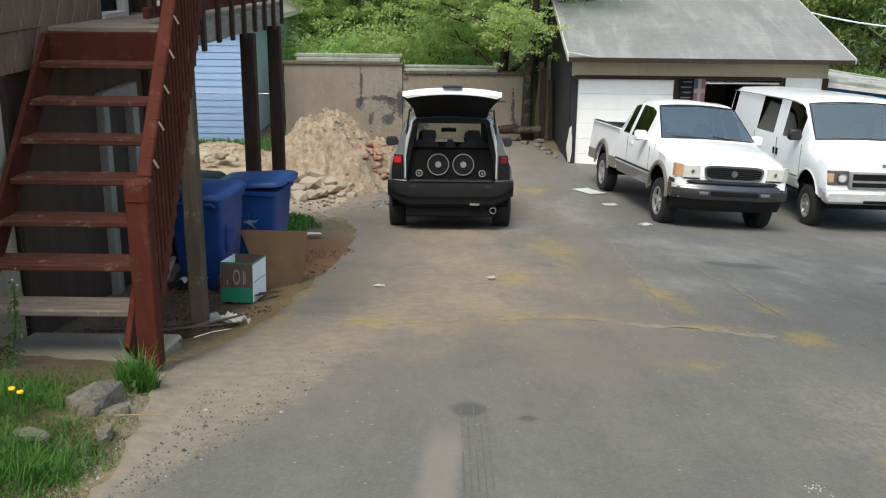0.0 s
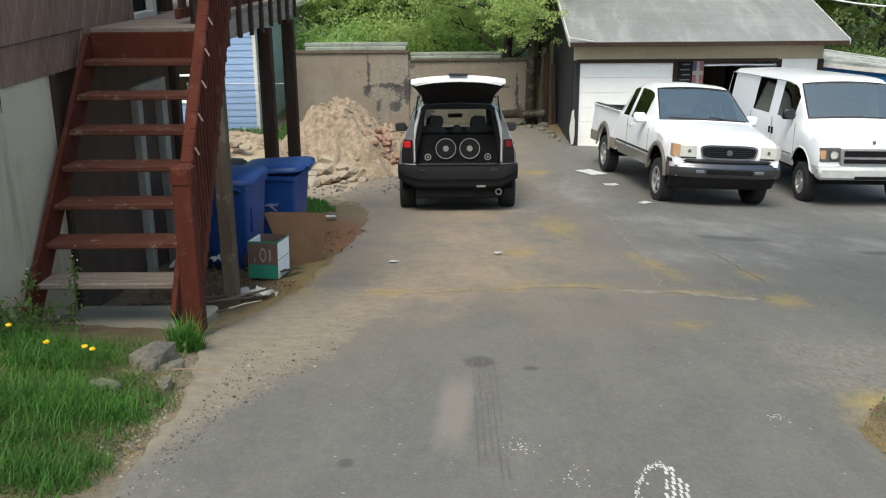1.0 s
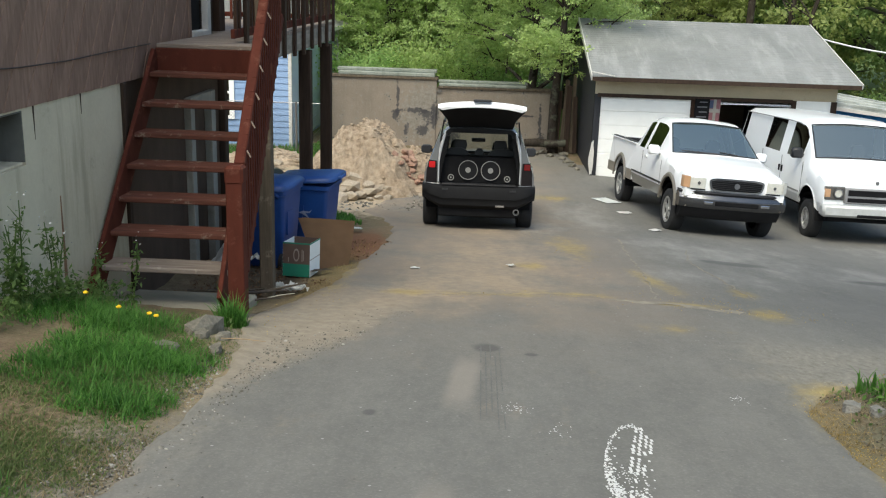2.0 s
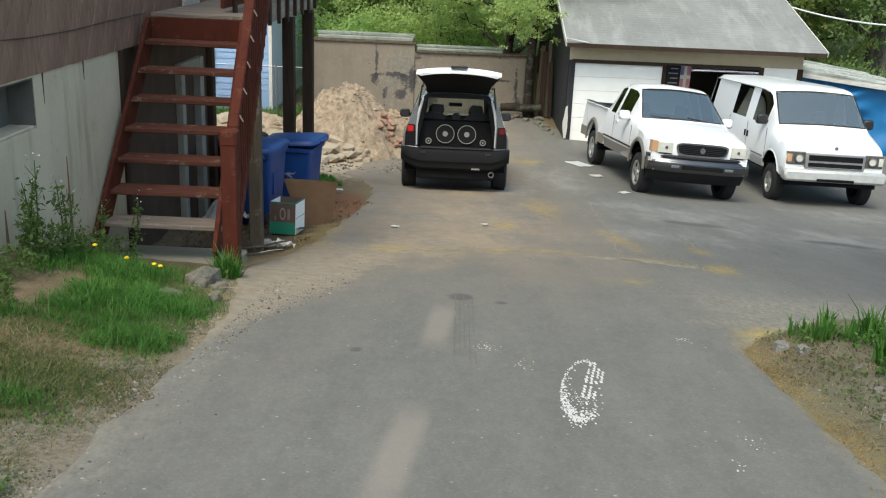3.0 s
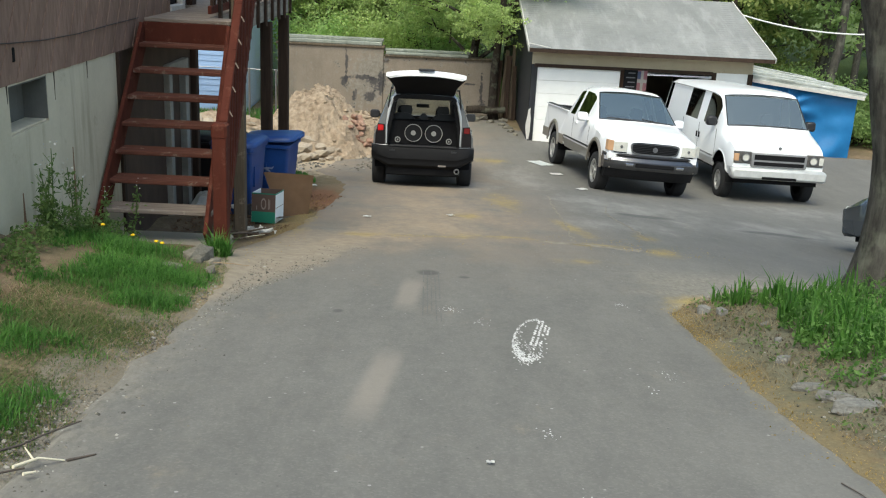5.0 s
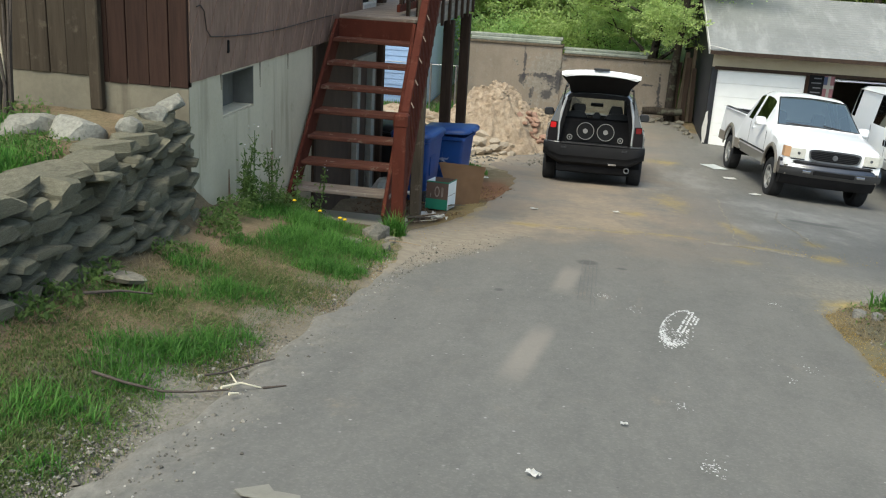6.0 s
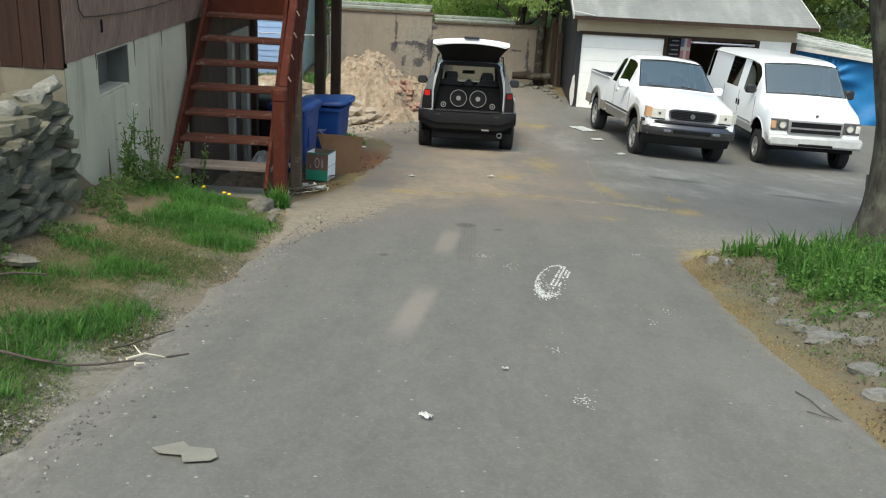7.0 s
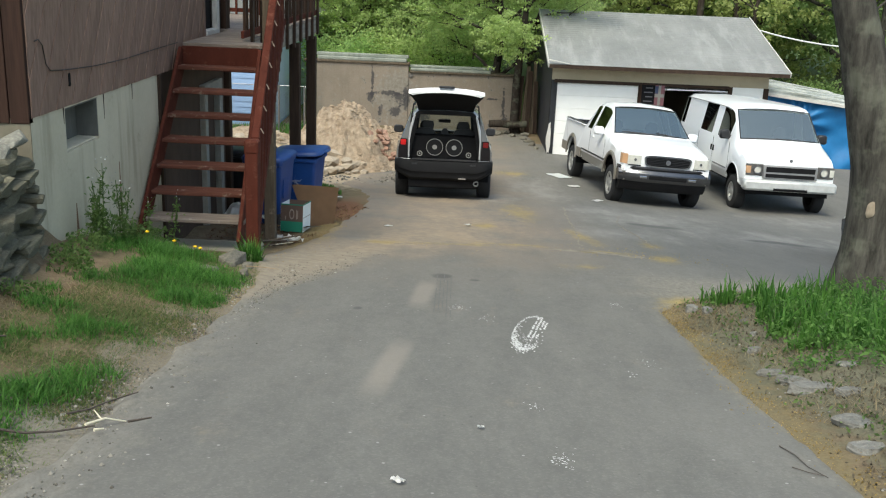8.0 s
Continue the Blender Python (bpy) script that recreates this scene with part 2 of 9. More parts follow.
def bark(name, lo, hi):
    m = Mat(name, 0.95, 0, spec=0.2)
    f = m.noise(1, 6, 0.7, (14, 14, 2.5))
    c = m.ramp(f, [(0.3, lo), (0.7, hi)])
    c = m.mix(m.math("MULTIPLY", m.step(m.noise(3, 4), 0.52, 0.66), 0.4), c, (0.19, 0.20, 0.15))
    m.color(c)
    m.bump(f, 0.9, 0.03)
    return m.m


def concrete(name, lo, hi, stain, streaks=True, rust=None):
    m = Mat(name, 0.9, 0, spec=0.3)
    a, b, d = m.noise(1.1, 6, 0.65), m.noise(30, 4), m.noise(1.0, 5, 0.6, (5, 5, 0.5))
    c = m.ramp(a, [(0.3, lo), (0.7, hi)])
    c = m.mix(0.2, c, m.ramp(b, [(0.3, lo), (0.7, hi)]))
    if streaks:
        c = m.mix(m.math("MULTIPLY", m.step(d, 0.52, 0.72), 0.55), c, stain)
    c = m.mix(m.math("MULTIPLY", m.step(m.noise(2.6, 6, 0.75), 0.58, 0.7), 0.4), c, stain)
    if rust:
        x = m.xyz()
        low = m.step(m.math("ADD", x["Z"], m.math("MULTIPLY", d, 0.9)), 0.95, 0.45)
        c = m.mix(m.math("MULTIPLY", low, 0.55), c, rust)
    m.color(c)
    m.bump(m.math("ADD", a, m.math("MULTIPLY", b, 0.4)), 0.35, 0.015)
    return m.m


def car_paint(name, color, rough=0.25, dirt_color=None):
    m = Mat(name, rough, 0, color, 0.5)
    m.b.inputs["Coat Weight"].default_value = 0.6
    m.b.inputs["Coat Roughness"].default_value = 0.08
    c = m.mix(m.math("MULTIPLY", m.noise(3, 5), 0.12), color, tuple(v * 0.75 for v in color))
    if dirt_color:
        x = m.xyz()
        f = m.step(m.math("ADD", x["Z"], m.math("MULTIPLY", m.noise(6, 4), 0.3)), 0.95, 0.5)
        c = m.mix(m.math("MULTIPLY", f, 0.3), c, dirt_color)
    m.color(c)
    m.rough(m.math("ADD", m.math("MULTIPLY", m.noise(2.5, 3), 0.08), rough - 0.04))
    return m.m


def glass(name, tint=(0.75, 0.85, 0.8), sheen=0.08, slant=0.8):
    """A thin pane: clear seen straight, mirroring at a slant."""
    m = Mat(name, 0.05)
    tr = m.n("ShaderNodeBsdfTransparent")
    tr.inputs["Color"].default_value = (*tint, 1)
    gl = m.n("ShaderNodeBsdfGlossy", Roughness=0.03)
    gl.inputs["Color"].default_value = (0.95, 1.0, 0.88, 1)
    lw = m.n("ShaderNodeLayerWeight", Blend=0.5)
    fr = m.math("ADD", m.math("MULTIPLY", m.math("POWER", lw.outputs["Facing"], 3.0), slant), sheen)
    mx = m.n("ShaderNodeMixShader")
    m.l(fr, mx.inputs[0])
    m.l(tr.outputs[0], mx.inputs[1])
    m.l(gl.outputs[0], mx.inputs[2])
    m.l(mx.outputs[0], m.t.nodes["Material Output"].inputs["Surface"])
    return m.m


def stone_mat(name, lo, mid, hi):
    m = Mat(name, 0.9, 0, spec=0.3)
    r = m.random()
    c = m.ramp(r, [(0.0, lo), (0.5, mid), (1.0, hi)])
    f = m.noise(9, 6, 0.7)
    c = m.mix(0.5, c, m.ramp(f, [(0.3, tuple(v * 0.55 for v in lo)), (0.7, hi)]))
    c = m.mix(m.math("MULTIPLY", m.step(m.noise(4, 5, 0.7), 0.56, 0.68), 0.35), c, (0.16, 0.17, 0.11))
    g = m.noise(38, 5, 0.75)
    vein = m.noise(1.0, 6, 0.7, (6, 6, 30))
    c = m.mix(0.35, c, m.ramp(vein, [(0.34, tuple(v * 0.5 for v in lo)), (0.66, hi)]))
    c = m.mix(0.3, c, m.ramp(g, [(0.32, tuple(v * 0.4 for v in lo)), (0.68, tuple(v * 1.15 for v in hi))]))
    m.color(c)
    m.bump(m.math("ADD", f, m.math("MULTIPLY", g, 0.5)), 0.8, 0.03)
    return m.m


M_ASPHALT, M_DIRT = asphalt(), dirt()
M_LEAF = foliage("leaf_spring", (0.36, 0.48, 0.16), (0.48, 0.60, 0.235))
M_LEAF_MID = foliage("leaf_green", (0.30, 0.46, 0.155), (0.41, 0.58, 0.22))
M_LEAF_YEL = foliage("leaf_budding", (0.33, 0.39, 0.13), (0.44, 0.50, 0.19))
M_LEAF_FAR = foliage("leaf_shaded", (0.16, 0.235, 0.085), (0.26, 0.355, 0.13))
# Darker leaf copy: shade painted into the right-hand trees and bushes.
M_LEAF_SHADE = foliage("leaf_shade_tone", (0.16, 0.25, 0.085), (0.25, 0.36, 0.125))
M_GRASS = foliage("grass_blade", (0.052, 0.148, 0.028), (0.130, 0.30, 0.060))
M_STRAW = foliage("dry_straw", (0.22, 0.165, 0.085), (0.37, 0.30, 0.185))
M_WEED = foliage("weed_leaf", (0.075, 0.13, 0.035), (0.17, 0.26, 0.08))
M_IRIS = foliage("iris_leaf", (0.05, 0.14, 0.025), (0.12, 0.27, 0.05))
M_COVER = foliage("cover_leaf", (0.055, 0.125, 0.03), (0.16, 0.30, 0.075))
M_BARK = bark("bark_grey", (0.018, 0.017, 0.014), (0.105, 0.098, 0.083))
M_BARK_DARK = bark("bark_dark", (0.018, 0.014, 0.010), (0.06, 0.048, 0.038))
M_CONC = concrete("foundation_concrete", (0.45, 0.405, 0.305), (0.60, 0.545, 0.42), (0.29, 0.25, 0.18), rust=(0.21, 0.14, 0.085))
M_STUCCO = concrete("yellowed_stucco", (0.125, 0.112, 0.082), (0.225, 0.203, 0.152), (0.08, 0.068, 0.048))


def old_wall():
    """Weathered render: rain streaks, a blotched repair and sooty cracks with ragged rims."""
    m = Mat("old_render", 0.9, 0, spec=0.3)
    a, b, d = m.noise(1.1, 6, 0.65), m.noise(26, 5, 0.7), m.noise(1.0, 5, 0.65, (5, 5, 0.4))
    f, g = m.noise(3.2, 7, 0.72), m.noise(9.0, 6, 0.7)
    c = m.ramp(a, [(0.3, (0.185, 0.152, 0.118)), (0.7, (0.27, 0.226, 0.180))])
    c = m.mix(0.3, c, m.ramp(b, [(0.3, (0.13, 0.108, 0.088)), (0.7, (0.30, 0.258, 0.21))]))
    c = m.mix(m.math("MULTIPLY", m.step(d, 0.50, 0.78), 0.32), c, (0.125, 0.105, 0.085))

    def ragged(cx, cz, rx, rz, lo, hi):
        mp = m.n("ShaderNodeMapping")
        mp.vector_type = "TEXTURE"
        mp.inputs["Location"].default_value = (cx + 1.4, 0, cz)
        mp.inputs["Scale"].default_value = (rx, 1e6, rz)
        m.l(m.co, mp.inputs["Vector"])
        gr = m.n("ShaderNodeTexGradient")
        gr.gradient_type = "SPHERICAL"
        m.l(mp.outputs["Vector"], gr.inputs["Vector"])
        v = m.math("ADD", gr.outputs["Fac"], m.math("MULTIPLY", m.math("SUBTRACT", f, 0.5), 2.6))
        v = m.math("ADD", v, m.math("MULTIPLY", m.math("SUBTRACT", g, 0.5), 1.3))
        return m.step(v, lo, hi)

    c = m.mix(m.math("MULTIPLY", ragged(-1.75, 1.0, 0.85, 1.1, 0.12, 0.42), 0.75), c, m.ramp(g, [(0.32, (0.135, 0.122, 0.105)), (0.68, (0.29, 0.268, 0.228))]))
    for q in ((-2.48, 1.35, 0.09, 0.85), (-2.52, 0.95, 0.22, 0.24), (-2.0, 1.05, 0.85, 0.13), (-1.62, 0.92, 0.45, 0.34), (-1.40, 0.9, 0.22, 0.75), (-2.22, 0.52, 0.16, 0.28), (-1.75, 0.5, 0.3, 0.3), (1.64, 0.9, 0.09, 0.95), (1.3, 1.0, 0.45, 0.07), (1.66, 0.35, 0.22, 0.32), (-0.9, 0.4, 0.4, 0.4)):
        c = m.mix(m.math("MULTIPLY", ragged(*q, 0.36, 0.68), 0.85), c, (0.048, 0.046, 0.05))
    m.color(c)
    m.bump(m.math("ADD", m.math("ADD", a, f), m.math("MULTIPLY", b, 0.4)), 0.5, 0.02)
    return m.m


M_BACKWALL = old_wall()
M_PATCH = concrete("grey_mortar", (0.085, 0.078, 0.072), (0.155, 0.143, 0.13), (0.05, 0.048, 0.047))
M_CAP = concrete("weathered_coping", (0.13, 0.145, 0.12), (0.32, 0.34, 0.30), (0.08, 0.088, 0.075))
M_SLAB = concrete("slab_concrete", (0.22, 0.20, 0.155), (0.33, 0.30, 0.24), (0.15, 0.132, 0.10), False)
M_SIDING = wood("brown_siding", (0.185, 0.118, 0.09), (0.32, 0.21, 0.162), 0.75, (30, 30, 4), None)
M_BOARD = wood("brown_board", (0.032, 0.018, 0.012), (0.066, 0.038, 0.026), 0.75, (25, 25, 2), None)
# Red-brown, taken darker than brown_board so the front's shade is in the colour.
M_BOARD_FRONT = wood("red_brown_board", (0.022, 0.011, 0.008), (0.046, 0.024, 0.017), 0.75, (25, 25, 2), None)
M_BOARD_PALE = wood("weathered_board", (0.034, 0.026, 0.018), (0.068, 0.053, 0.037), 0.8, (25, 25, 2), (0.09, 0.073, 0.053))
M_RED = wood("red_stained_wood", (0.062, 0.015, 0.009), (0.108, 0.028, 0.017), 0.85, (6, 6, 2), (0.135, 0.055, 0.036))
M_TREAD = wood("worn_red_tread", (0.075, 0.027, 0.018), (0.15, 0.060, 0.042), 0.85, (3, 30, 30), (0.25, 0.195, 0.155))
M_POST = wood("weathered_post", (0.065, 0.052, 0.038), (0.16, 0.125, 0.09), 0.85, (20, 20, 1.5), (0.2, 0.17, 0.13))
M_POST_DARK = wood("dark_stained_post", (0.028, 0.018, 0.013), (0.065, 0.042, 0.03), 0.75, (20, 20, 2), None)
M_DECK_GREY = wood("greyed_joist", (0.17, 0.155, 0.13), (0.33, 0.305, 0.265), 0.85, (20, 3, 20), None)
M_TRIM = plain("chalky_white_trim", (0.55, 0.53, 0.49), 0.7, 0, 0.15, 5)
M_BLUE_SIDING = plain("blue_vinyl_siding", (0.225, 0.335, 0.52), 0.55, 0, 0.06, 2)
M_WHITE_DOOR = plain("white_door_paint", (0.87, 0.87, 0.84), 0.5, 0, 0.04, 3)
M_TAN_BOARD = concrete("tan_painted_board", (0.38, 0.325, 0.23), (0.50, 0.435, 0.32), (0.22, 0.18, 0.125), False)
M_BLACK_WALL = plain("black_painted_board", (0.018, 0.019, 0.024), 0.6, 0, 0.35, 2.0, 0.2)
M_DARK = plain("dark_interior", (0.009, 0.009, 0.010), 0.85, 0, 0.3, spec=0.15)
M_BLUE_BIN = plain("blue_plastic", (0.007, 0.045, 0.195), 0.45, 0, 0.15, 4)
M_BLACK_PLASTIC = plain("black_plastic", (0.015, 0.015, 0.017), 0.45, 0, 0.2)
M_RUBBER = plain("tyre_rubber", (0.016, 0.016, 0.017), 0.85, 0, 0.3, 20, 0.2)
M_ALLOY = plain("alloy_rim", (0.55, 0.55, 0.54), 0.35, 0.7, 0.1)
M_CHROME = plain("chrome", (0.62, 0.63, 0.65), 0.15, 1.0, 0.06)
M_CHROME_DULL = plain("dull_bumper_metal", (0.30, 0.30, 0.31), 0.3, 0.9, 0.2)
M_WHITE_CAR = car_paint("white_car_paint", (0.87, 0.88, 0.89), 0.25, (0.6, 0.55, 0.48))
M_VAN = car_paint("white_van_paint", (0.84, 0.86, 0.87), 0.3, (0.6, 0.56, 0.5))
M_TAN_CAR = car_paint("pewter_lower_paint", (0.17, 0.153, 0.127), 0.35)
M_SILVER = car_paint("silver_car_paint", (0.50, 0.51, 0.52), 0.25)
M_CLADDING = plain("grey_body_cladding", (0.012, 0.012, 0.013), 0.65, 0, 0.2, 5, 0, 0.15)
M_DARKCAR = car_paint("charcoal_car_paint", (0.045, 0.055, 0.065), 0.2)
M_GLASS, M_GLASS_DARK = glass("window_glass", (0.72, 0.80, 0.76), 0.34), glass("tinted_glass", (0.012, 0.014, 0.014), 0.07, 0.25)
M_LAMP_CLEAR = plain("headlamp_lens", (0.64, 0.63, 0.57), 0.12, 0.15, 0.15, 12)
M_BEZEL = plain("dark_bezel", (0.075, 0.072, 0.068), 0.5)
M_LAMP_AMBER = plain("amber_lens", (0.50, 0.30, 0.17), 0.15, 0, 0.1)
M_LAMP_RED = plain("red_lens", (0.14, 0.008, 0.009), 0.15, 0, 0.1)
M_CARDBOARD = plain("cardboard", (0.20, 0.118, 0.063), 0.85, 0, 0.12, 5)
M_BOX_WHITE = plain("white_carton", (0.80, 0.82, 0.80), 0.7, 0, 0.05)
M_BOX_GREEN = plain("green_carton_print", (0.012, 0.17, 0.105), 0.6, 0, 0.1)
M_BOX_BROWN = plain("brown_carton_print", (0.10, 0.062, 0.048), 0.7, 0, 0.15)
M_PAPER = plain("paper", (0.75, 0.74, 0.71), 0.8, 0, 0.08)
M_PAINT_MARK = plain("road_paint", (0.58, 0.58, 0.555), 0.85, 0, 0.15, 40)
M_RUBBER_MARK = plain("rubber_mark", (0.112, 0.109, 0.104), 0.9, 0, 0.2, 30)
M_CABLE = plain("cable_white", (0.72, 0.72, 0.70), 0.6)
M_CABLE_DARK = plain("cable_brown", (0.03, 0.02, 0.016), 0.6)
M_STONE = stone_mat("fieldstone", (0.07, 0.062, 0.040), (0.15, 0.138, 0.093), (0.31, 0.29, 0.205))
M_STONE_PALE = stone_mat("pale_stone", (0.11, 0.10, 0.078), (0.185, 0.168, 0.135), (0.26, 0.24, 0.195))
M_STONE_GREY = stone_mat("grey_edging_stone", (0.13, 0.126, 0.112), (0.195, 0.19, 0.17), (0.29, 0.282, 0.255))
M_RUBBLE = stone_mat("rubble_stone", (0.33, 0.26, 0.18), (0.44, 0.36, 0.26), (0.55, 0.47, 0.37))
M_BRICK = stone_mat("broken_brick", (0.28, 0.12, 0.075), (0.40, 0.20, 0.13), (0.52, 0.36, 0.27))
M_TWIG = plain("twig_bark", (0.07, 0.055, 0.045), 0.9, 0, 0.3, 30)
M_TWIG_PALE = plain("split_wood", (0.62, 0.56, 0.42), 0.8, 0, 0.1, 30)
M_TWIG_TAN = plain("dry_tan_twig", (0.30, 0.21, 0.12), 0.85, 0, 0.2, 30)
M_YELLOW = plain("dandelion_yellow", (0.75, 0.47, 0.01), 0.7, 0, 0.1)
M_PETAL = plain("small_white_petal", (0.42, 0.42, 0.40), 0.7, 0, 0.1)


# ---- building helpers ----
def smooth01(a, b, v):
    u = min(max((v - a) / (b - a), 0.0), 1.0)
    return u * u * (3 - 2 * u)


SLOPE_Y = [-90, -14, 14.0, 15.5, 17, 18.7, 20.4, 22, 24, 400]
SLOPE_Z = [5.07, 5.07, 0.817, 0.60, 0.40, 0.25, 0.15, 0.08, 0.03, 0.0]


def gz(x, y):
    """Height of the ground."""
    z = float(np.interp(y, SLOPE_Y, SLOPE_Z))
    z -= float(np.interp(x, [2.8, 3.5, 5.1, 6.3, 8.0, 12.0], [0.0, 0.04, 0.12, 0.21, 0.24, 0.32])) * smooth01(6.5, 9.5, y) * (1 - smooth01(26, 40, y))
    left = min(max(-1.4 - x, 0.0), 1.9)
    z += 0.2 * left * (1 - smooth01(5.5, 8.0, y)) - 0.04 * smooth01(1.5, 1.9, -x) * smooth01(6.2, 8.2, y) * (1 - smooth01(14, 17, y))
    z -= 0.07 * smooth01(1.5, 1.9, -x) * smooth01(7.6, 8.7, y) * (1 - smooth01(9.1, 9.6, y))
    z += 0.14 * smooth01(2.05, 2.9, x) * (1 - smooth01(5.4, 6.3, y)) * (1 - smooth01(5.2, 6.4, x))
    if y < 5.2:
        rise = smooth01(3.0, 3.5, -x) * (1 - smooth01(4.68, 5.2, y))
        z += rise * max(0.0, float(np.interp(y, [-3, 0.5, 2, 3, 3.8, 5], [3.88, 3.64, 3.45, 3.36, 3.34, 3.40])) - z)
    return z


def ground_tilt(x, y, yaw, length, width):
    """A pose on the ground for a thing of that length and width."""
    c, s = cos(radians(yaw)), sin(radians(yaw))
    fwd, side = Vector((-s, c, 0)), Vector((c, s, 0))

    def at(u, v):
        p = Vector((x, y, 0)) + fwd * u + side * v
        return gz(p.x, p.y)

    h, w = length / 2, width / 2
    f, b = (at(h, w) + at(h, -w)) / 2, (at(-h, w) + at(-h, -w)) / 2
    r, le = (at(h, w) + at(-h, w)) / 2, (at(h, -w) + at(-h, -w)) / 2
    return pose(x, y, (f + b) / 2, math.degrees(atan2(f - b, length)), -math.degrees(atan2(r - le, width)), 0).to_3x3(), Matrix.Translation((x, y, (f + b) / 2)) @ pose(0, 0, 0, 0, 0, yaw) @ pose(0, 0, 0, math.degrees(atan2(f - b, length)), -math.degrees(atan2(r - le, width)), 0)


def mesh_of(name, bm, material, smooth=None):
    me = bpy.data.meshes.new(name)
    bm.to_mesh(me)
    bm.free()
    for mat in material if isinstance(material, (list, tuple)) else (material,):
        me.materials.append(mat)
    if smooth:
        me.polygons.foreach_set("use_smooth", [True] * len(me.polygons))
        me.set_sharp_from_angle(angle=radians(smooth))
    return me


def thing(name, m=None, label="", category="", group="", kind=""):
    ob = new(name)
    ob.empty_display_size = 0.1
    if m is not None:
        ob.matrix_basis = m
    return tagged(ob, label, category, group, kind)


def part(name, bm, material, parent, label="", smooth=None, m=None):
    ob = new(name, mesh_of(name, bm, material, smooth))
    ob.parent = parent
    if m is not None:
        ob.matrix_basis = m
    return tagged(ob, label)


def solo(name, bm, material, m=None, label="", category="", group="", kind="", smooth=None):
    ob = new(name, mesh_of(name, bm, material, smooth))
    if m is not None:
        ob.matrix_basis = m
    return tagged(ob, label, category, group, kind)


def B():
    return bmesh.new()


def box(bm, x0, x1, y0, y1, z0, z1, bevel=0.0, m=None):
    vs = [bm.verts.new((x, y, z)) for x in (x0, x1) for y in (y0, y1) for z in (z0, z1)]
    fs = [(0, 1, 3, 2), (4, 6, 7, 5), (0, 4, 5, 1), (2, 3, 7, 6), (0, 2, 6, 4), (1, 5, 7, 3)]
    faces = [bm.faces.new([vs[i] for i in f]) for f in fs]
    if bevel:
        edges = list({e for f in faces for e in f.edges})
        out = bmesh.ops.bevel(bm, geom=edges, offset=bevel, segments=1, affect="EDGES")
        vs = list({v for f in out["faces"] for v in f.verts} | {v for v in vs if v.is_valid})
    if m is not None:
        for v in vs:
            v.co = m @ v.co
    return bm


def beam(bm, a, b, w, h, bevel=0.0, up=(0, 0, 1)):
    """A squared timber from a to b: w across, h high."""
    a, b = Vector(a), Vector(b)
    d = b - a
    y = d.normalized()
    x = y.cross(Vector(up)).normalized()
    z = x.cross(y)
    rot = Matrix((x, y, z)).transposed().to_4x4()
    return box(bm, -w / 2, w / 2, 0, d.length, -h / 2, h / 2, bevel, Matrix.Translation(a) @ rot)


def tube(bm, pts, radii, n=8, cap=True):
    """A round limb through points."""
    rings = []
    pts = [Vector(p) for p in pts]
    if isinstance(radii, (int, float)):
        radii = [radii] * len(pts)
    for i, p in enumerate(pts):
        d = (pts[min(i + 1, len(pts) - 1)] - pts[max(i - 1, 0)]).normalized()
        ref = Vector((0, 0, 1)) if abs(d.z) < 0.9 else Vector((1, 0, 0))
        x = d.cross(ref).normalized()
        y = d.cross(x)
        rings.append([bm.verts.new(p + (x * cos(2 * pi * k / n) + y * sin(2 * pi * k / n)) * radii[i]) for k in range(n)])
    for a, b in zip(rings, rings[1:]):
        for k in range(n):
            bm.faces.new((a[k], a[(k + 1) % n], b[(k + 1) % n], b[k]))
    if cap:
        bm.faces.new(rings[0][::-1])
        bm.faces.new(rings[-1])
    return bm


def prism(bm, poly, axis, lo, hi):
    """A polygon (list of 2D points) pushed along an axis: 'x' polygons are (y, z), 'y' (x, z), 'z' (x, y)."""
    def place(p, v):
        return {"x": (v, p[0], p[1]), "y": (p[0], v, p[1]), "z": (p[0], p[1], v)}[axis]

    a = [bm.verts.new(place(p, lo)) for p in poly]
    b = [bm.verts.new(place(p, hi)) for p in poly]
    n = len(poly)
    bm.faces.new(a)
    bm.faces.new(b[::-1])
    for i in range(n):
        bm.faces.new((a[i], b[i], b[(i + 1) % n], a[(i + 1) % n]))
    bmesh.ops.recalc_face_normals(bm, faces=bm.faces[:])
    return bm


def disc_ring(bm, c, axis, r0, r1, depth, n=24):
    """A ring or disc (r0 = 0) of some depth about an axis 'x' or 'y'."""
    def at(r, k, d):
        a = 2 * pi * k / n
        if axis == "x":
            return (c[0] + d, c[1] + r * cos(a), c[2] + r * sin(a))
        return (c[0] + r * cos(a), c[1] + d, c[2] + r * sin(a))

    loops = [[bm.verts.new(at(r, k, d)) for k in range(n)] for r, d in ((r1, 0), (r1, depth), (max(r0, 0.001), depth), (max(r0, 0.001), 0))]
    for i in range(4):
        a, b = loops[i], loops[(i + 1) % 4]
        for k in range(n):
            bm.faces.new((a[k], a[(k + 1) % n], b[(k + 1) % n], b[k]))
    bmesh.ops.recalc_face_normals(bm, faces=bm.faces[:])
    return bm


def rock_mesh(name, rng, sx, sy, sz, material, rough=0.18, fine=False):
    """An angular stone: a cut-up block with knocked-off corners."""
    bm = B()
    bmesh.ops.create_icosphere(bm, subdivisions=2 if fine else 1, radius=1.0)
    for v in bm.verts:
        c = v.co
        m = max(abs(c.x), abs(c.y), abs(c.z))
        q = c / m * 0.82 + c * 0.18
        v.co = Vector((q.x * sx / 2 * (1 + rng.uniform(-rough, rough)), q.y * sy / 2 * (1 + rng.uniform(-rough, rough)), q.z * sz / 2 * (1 + rng.uniform(-rough, rough))))
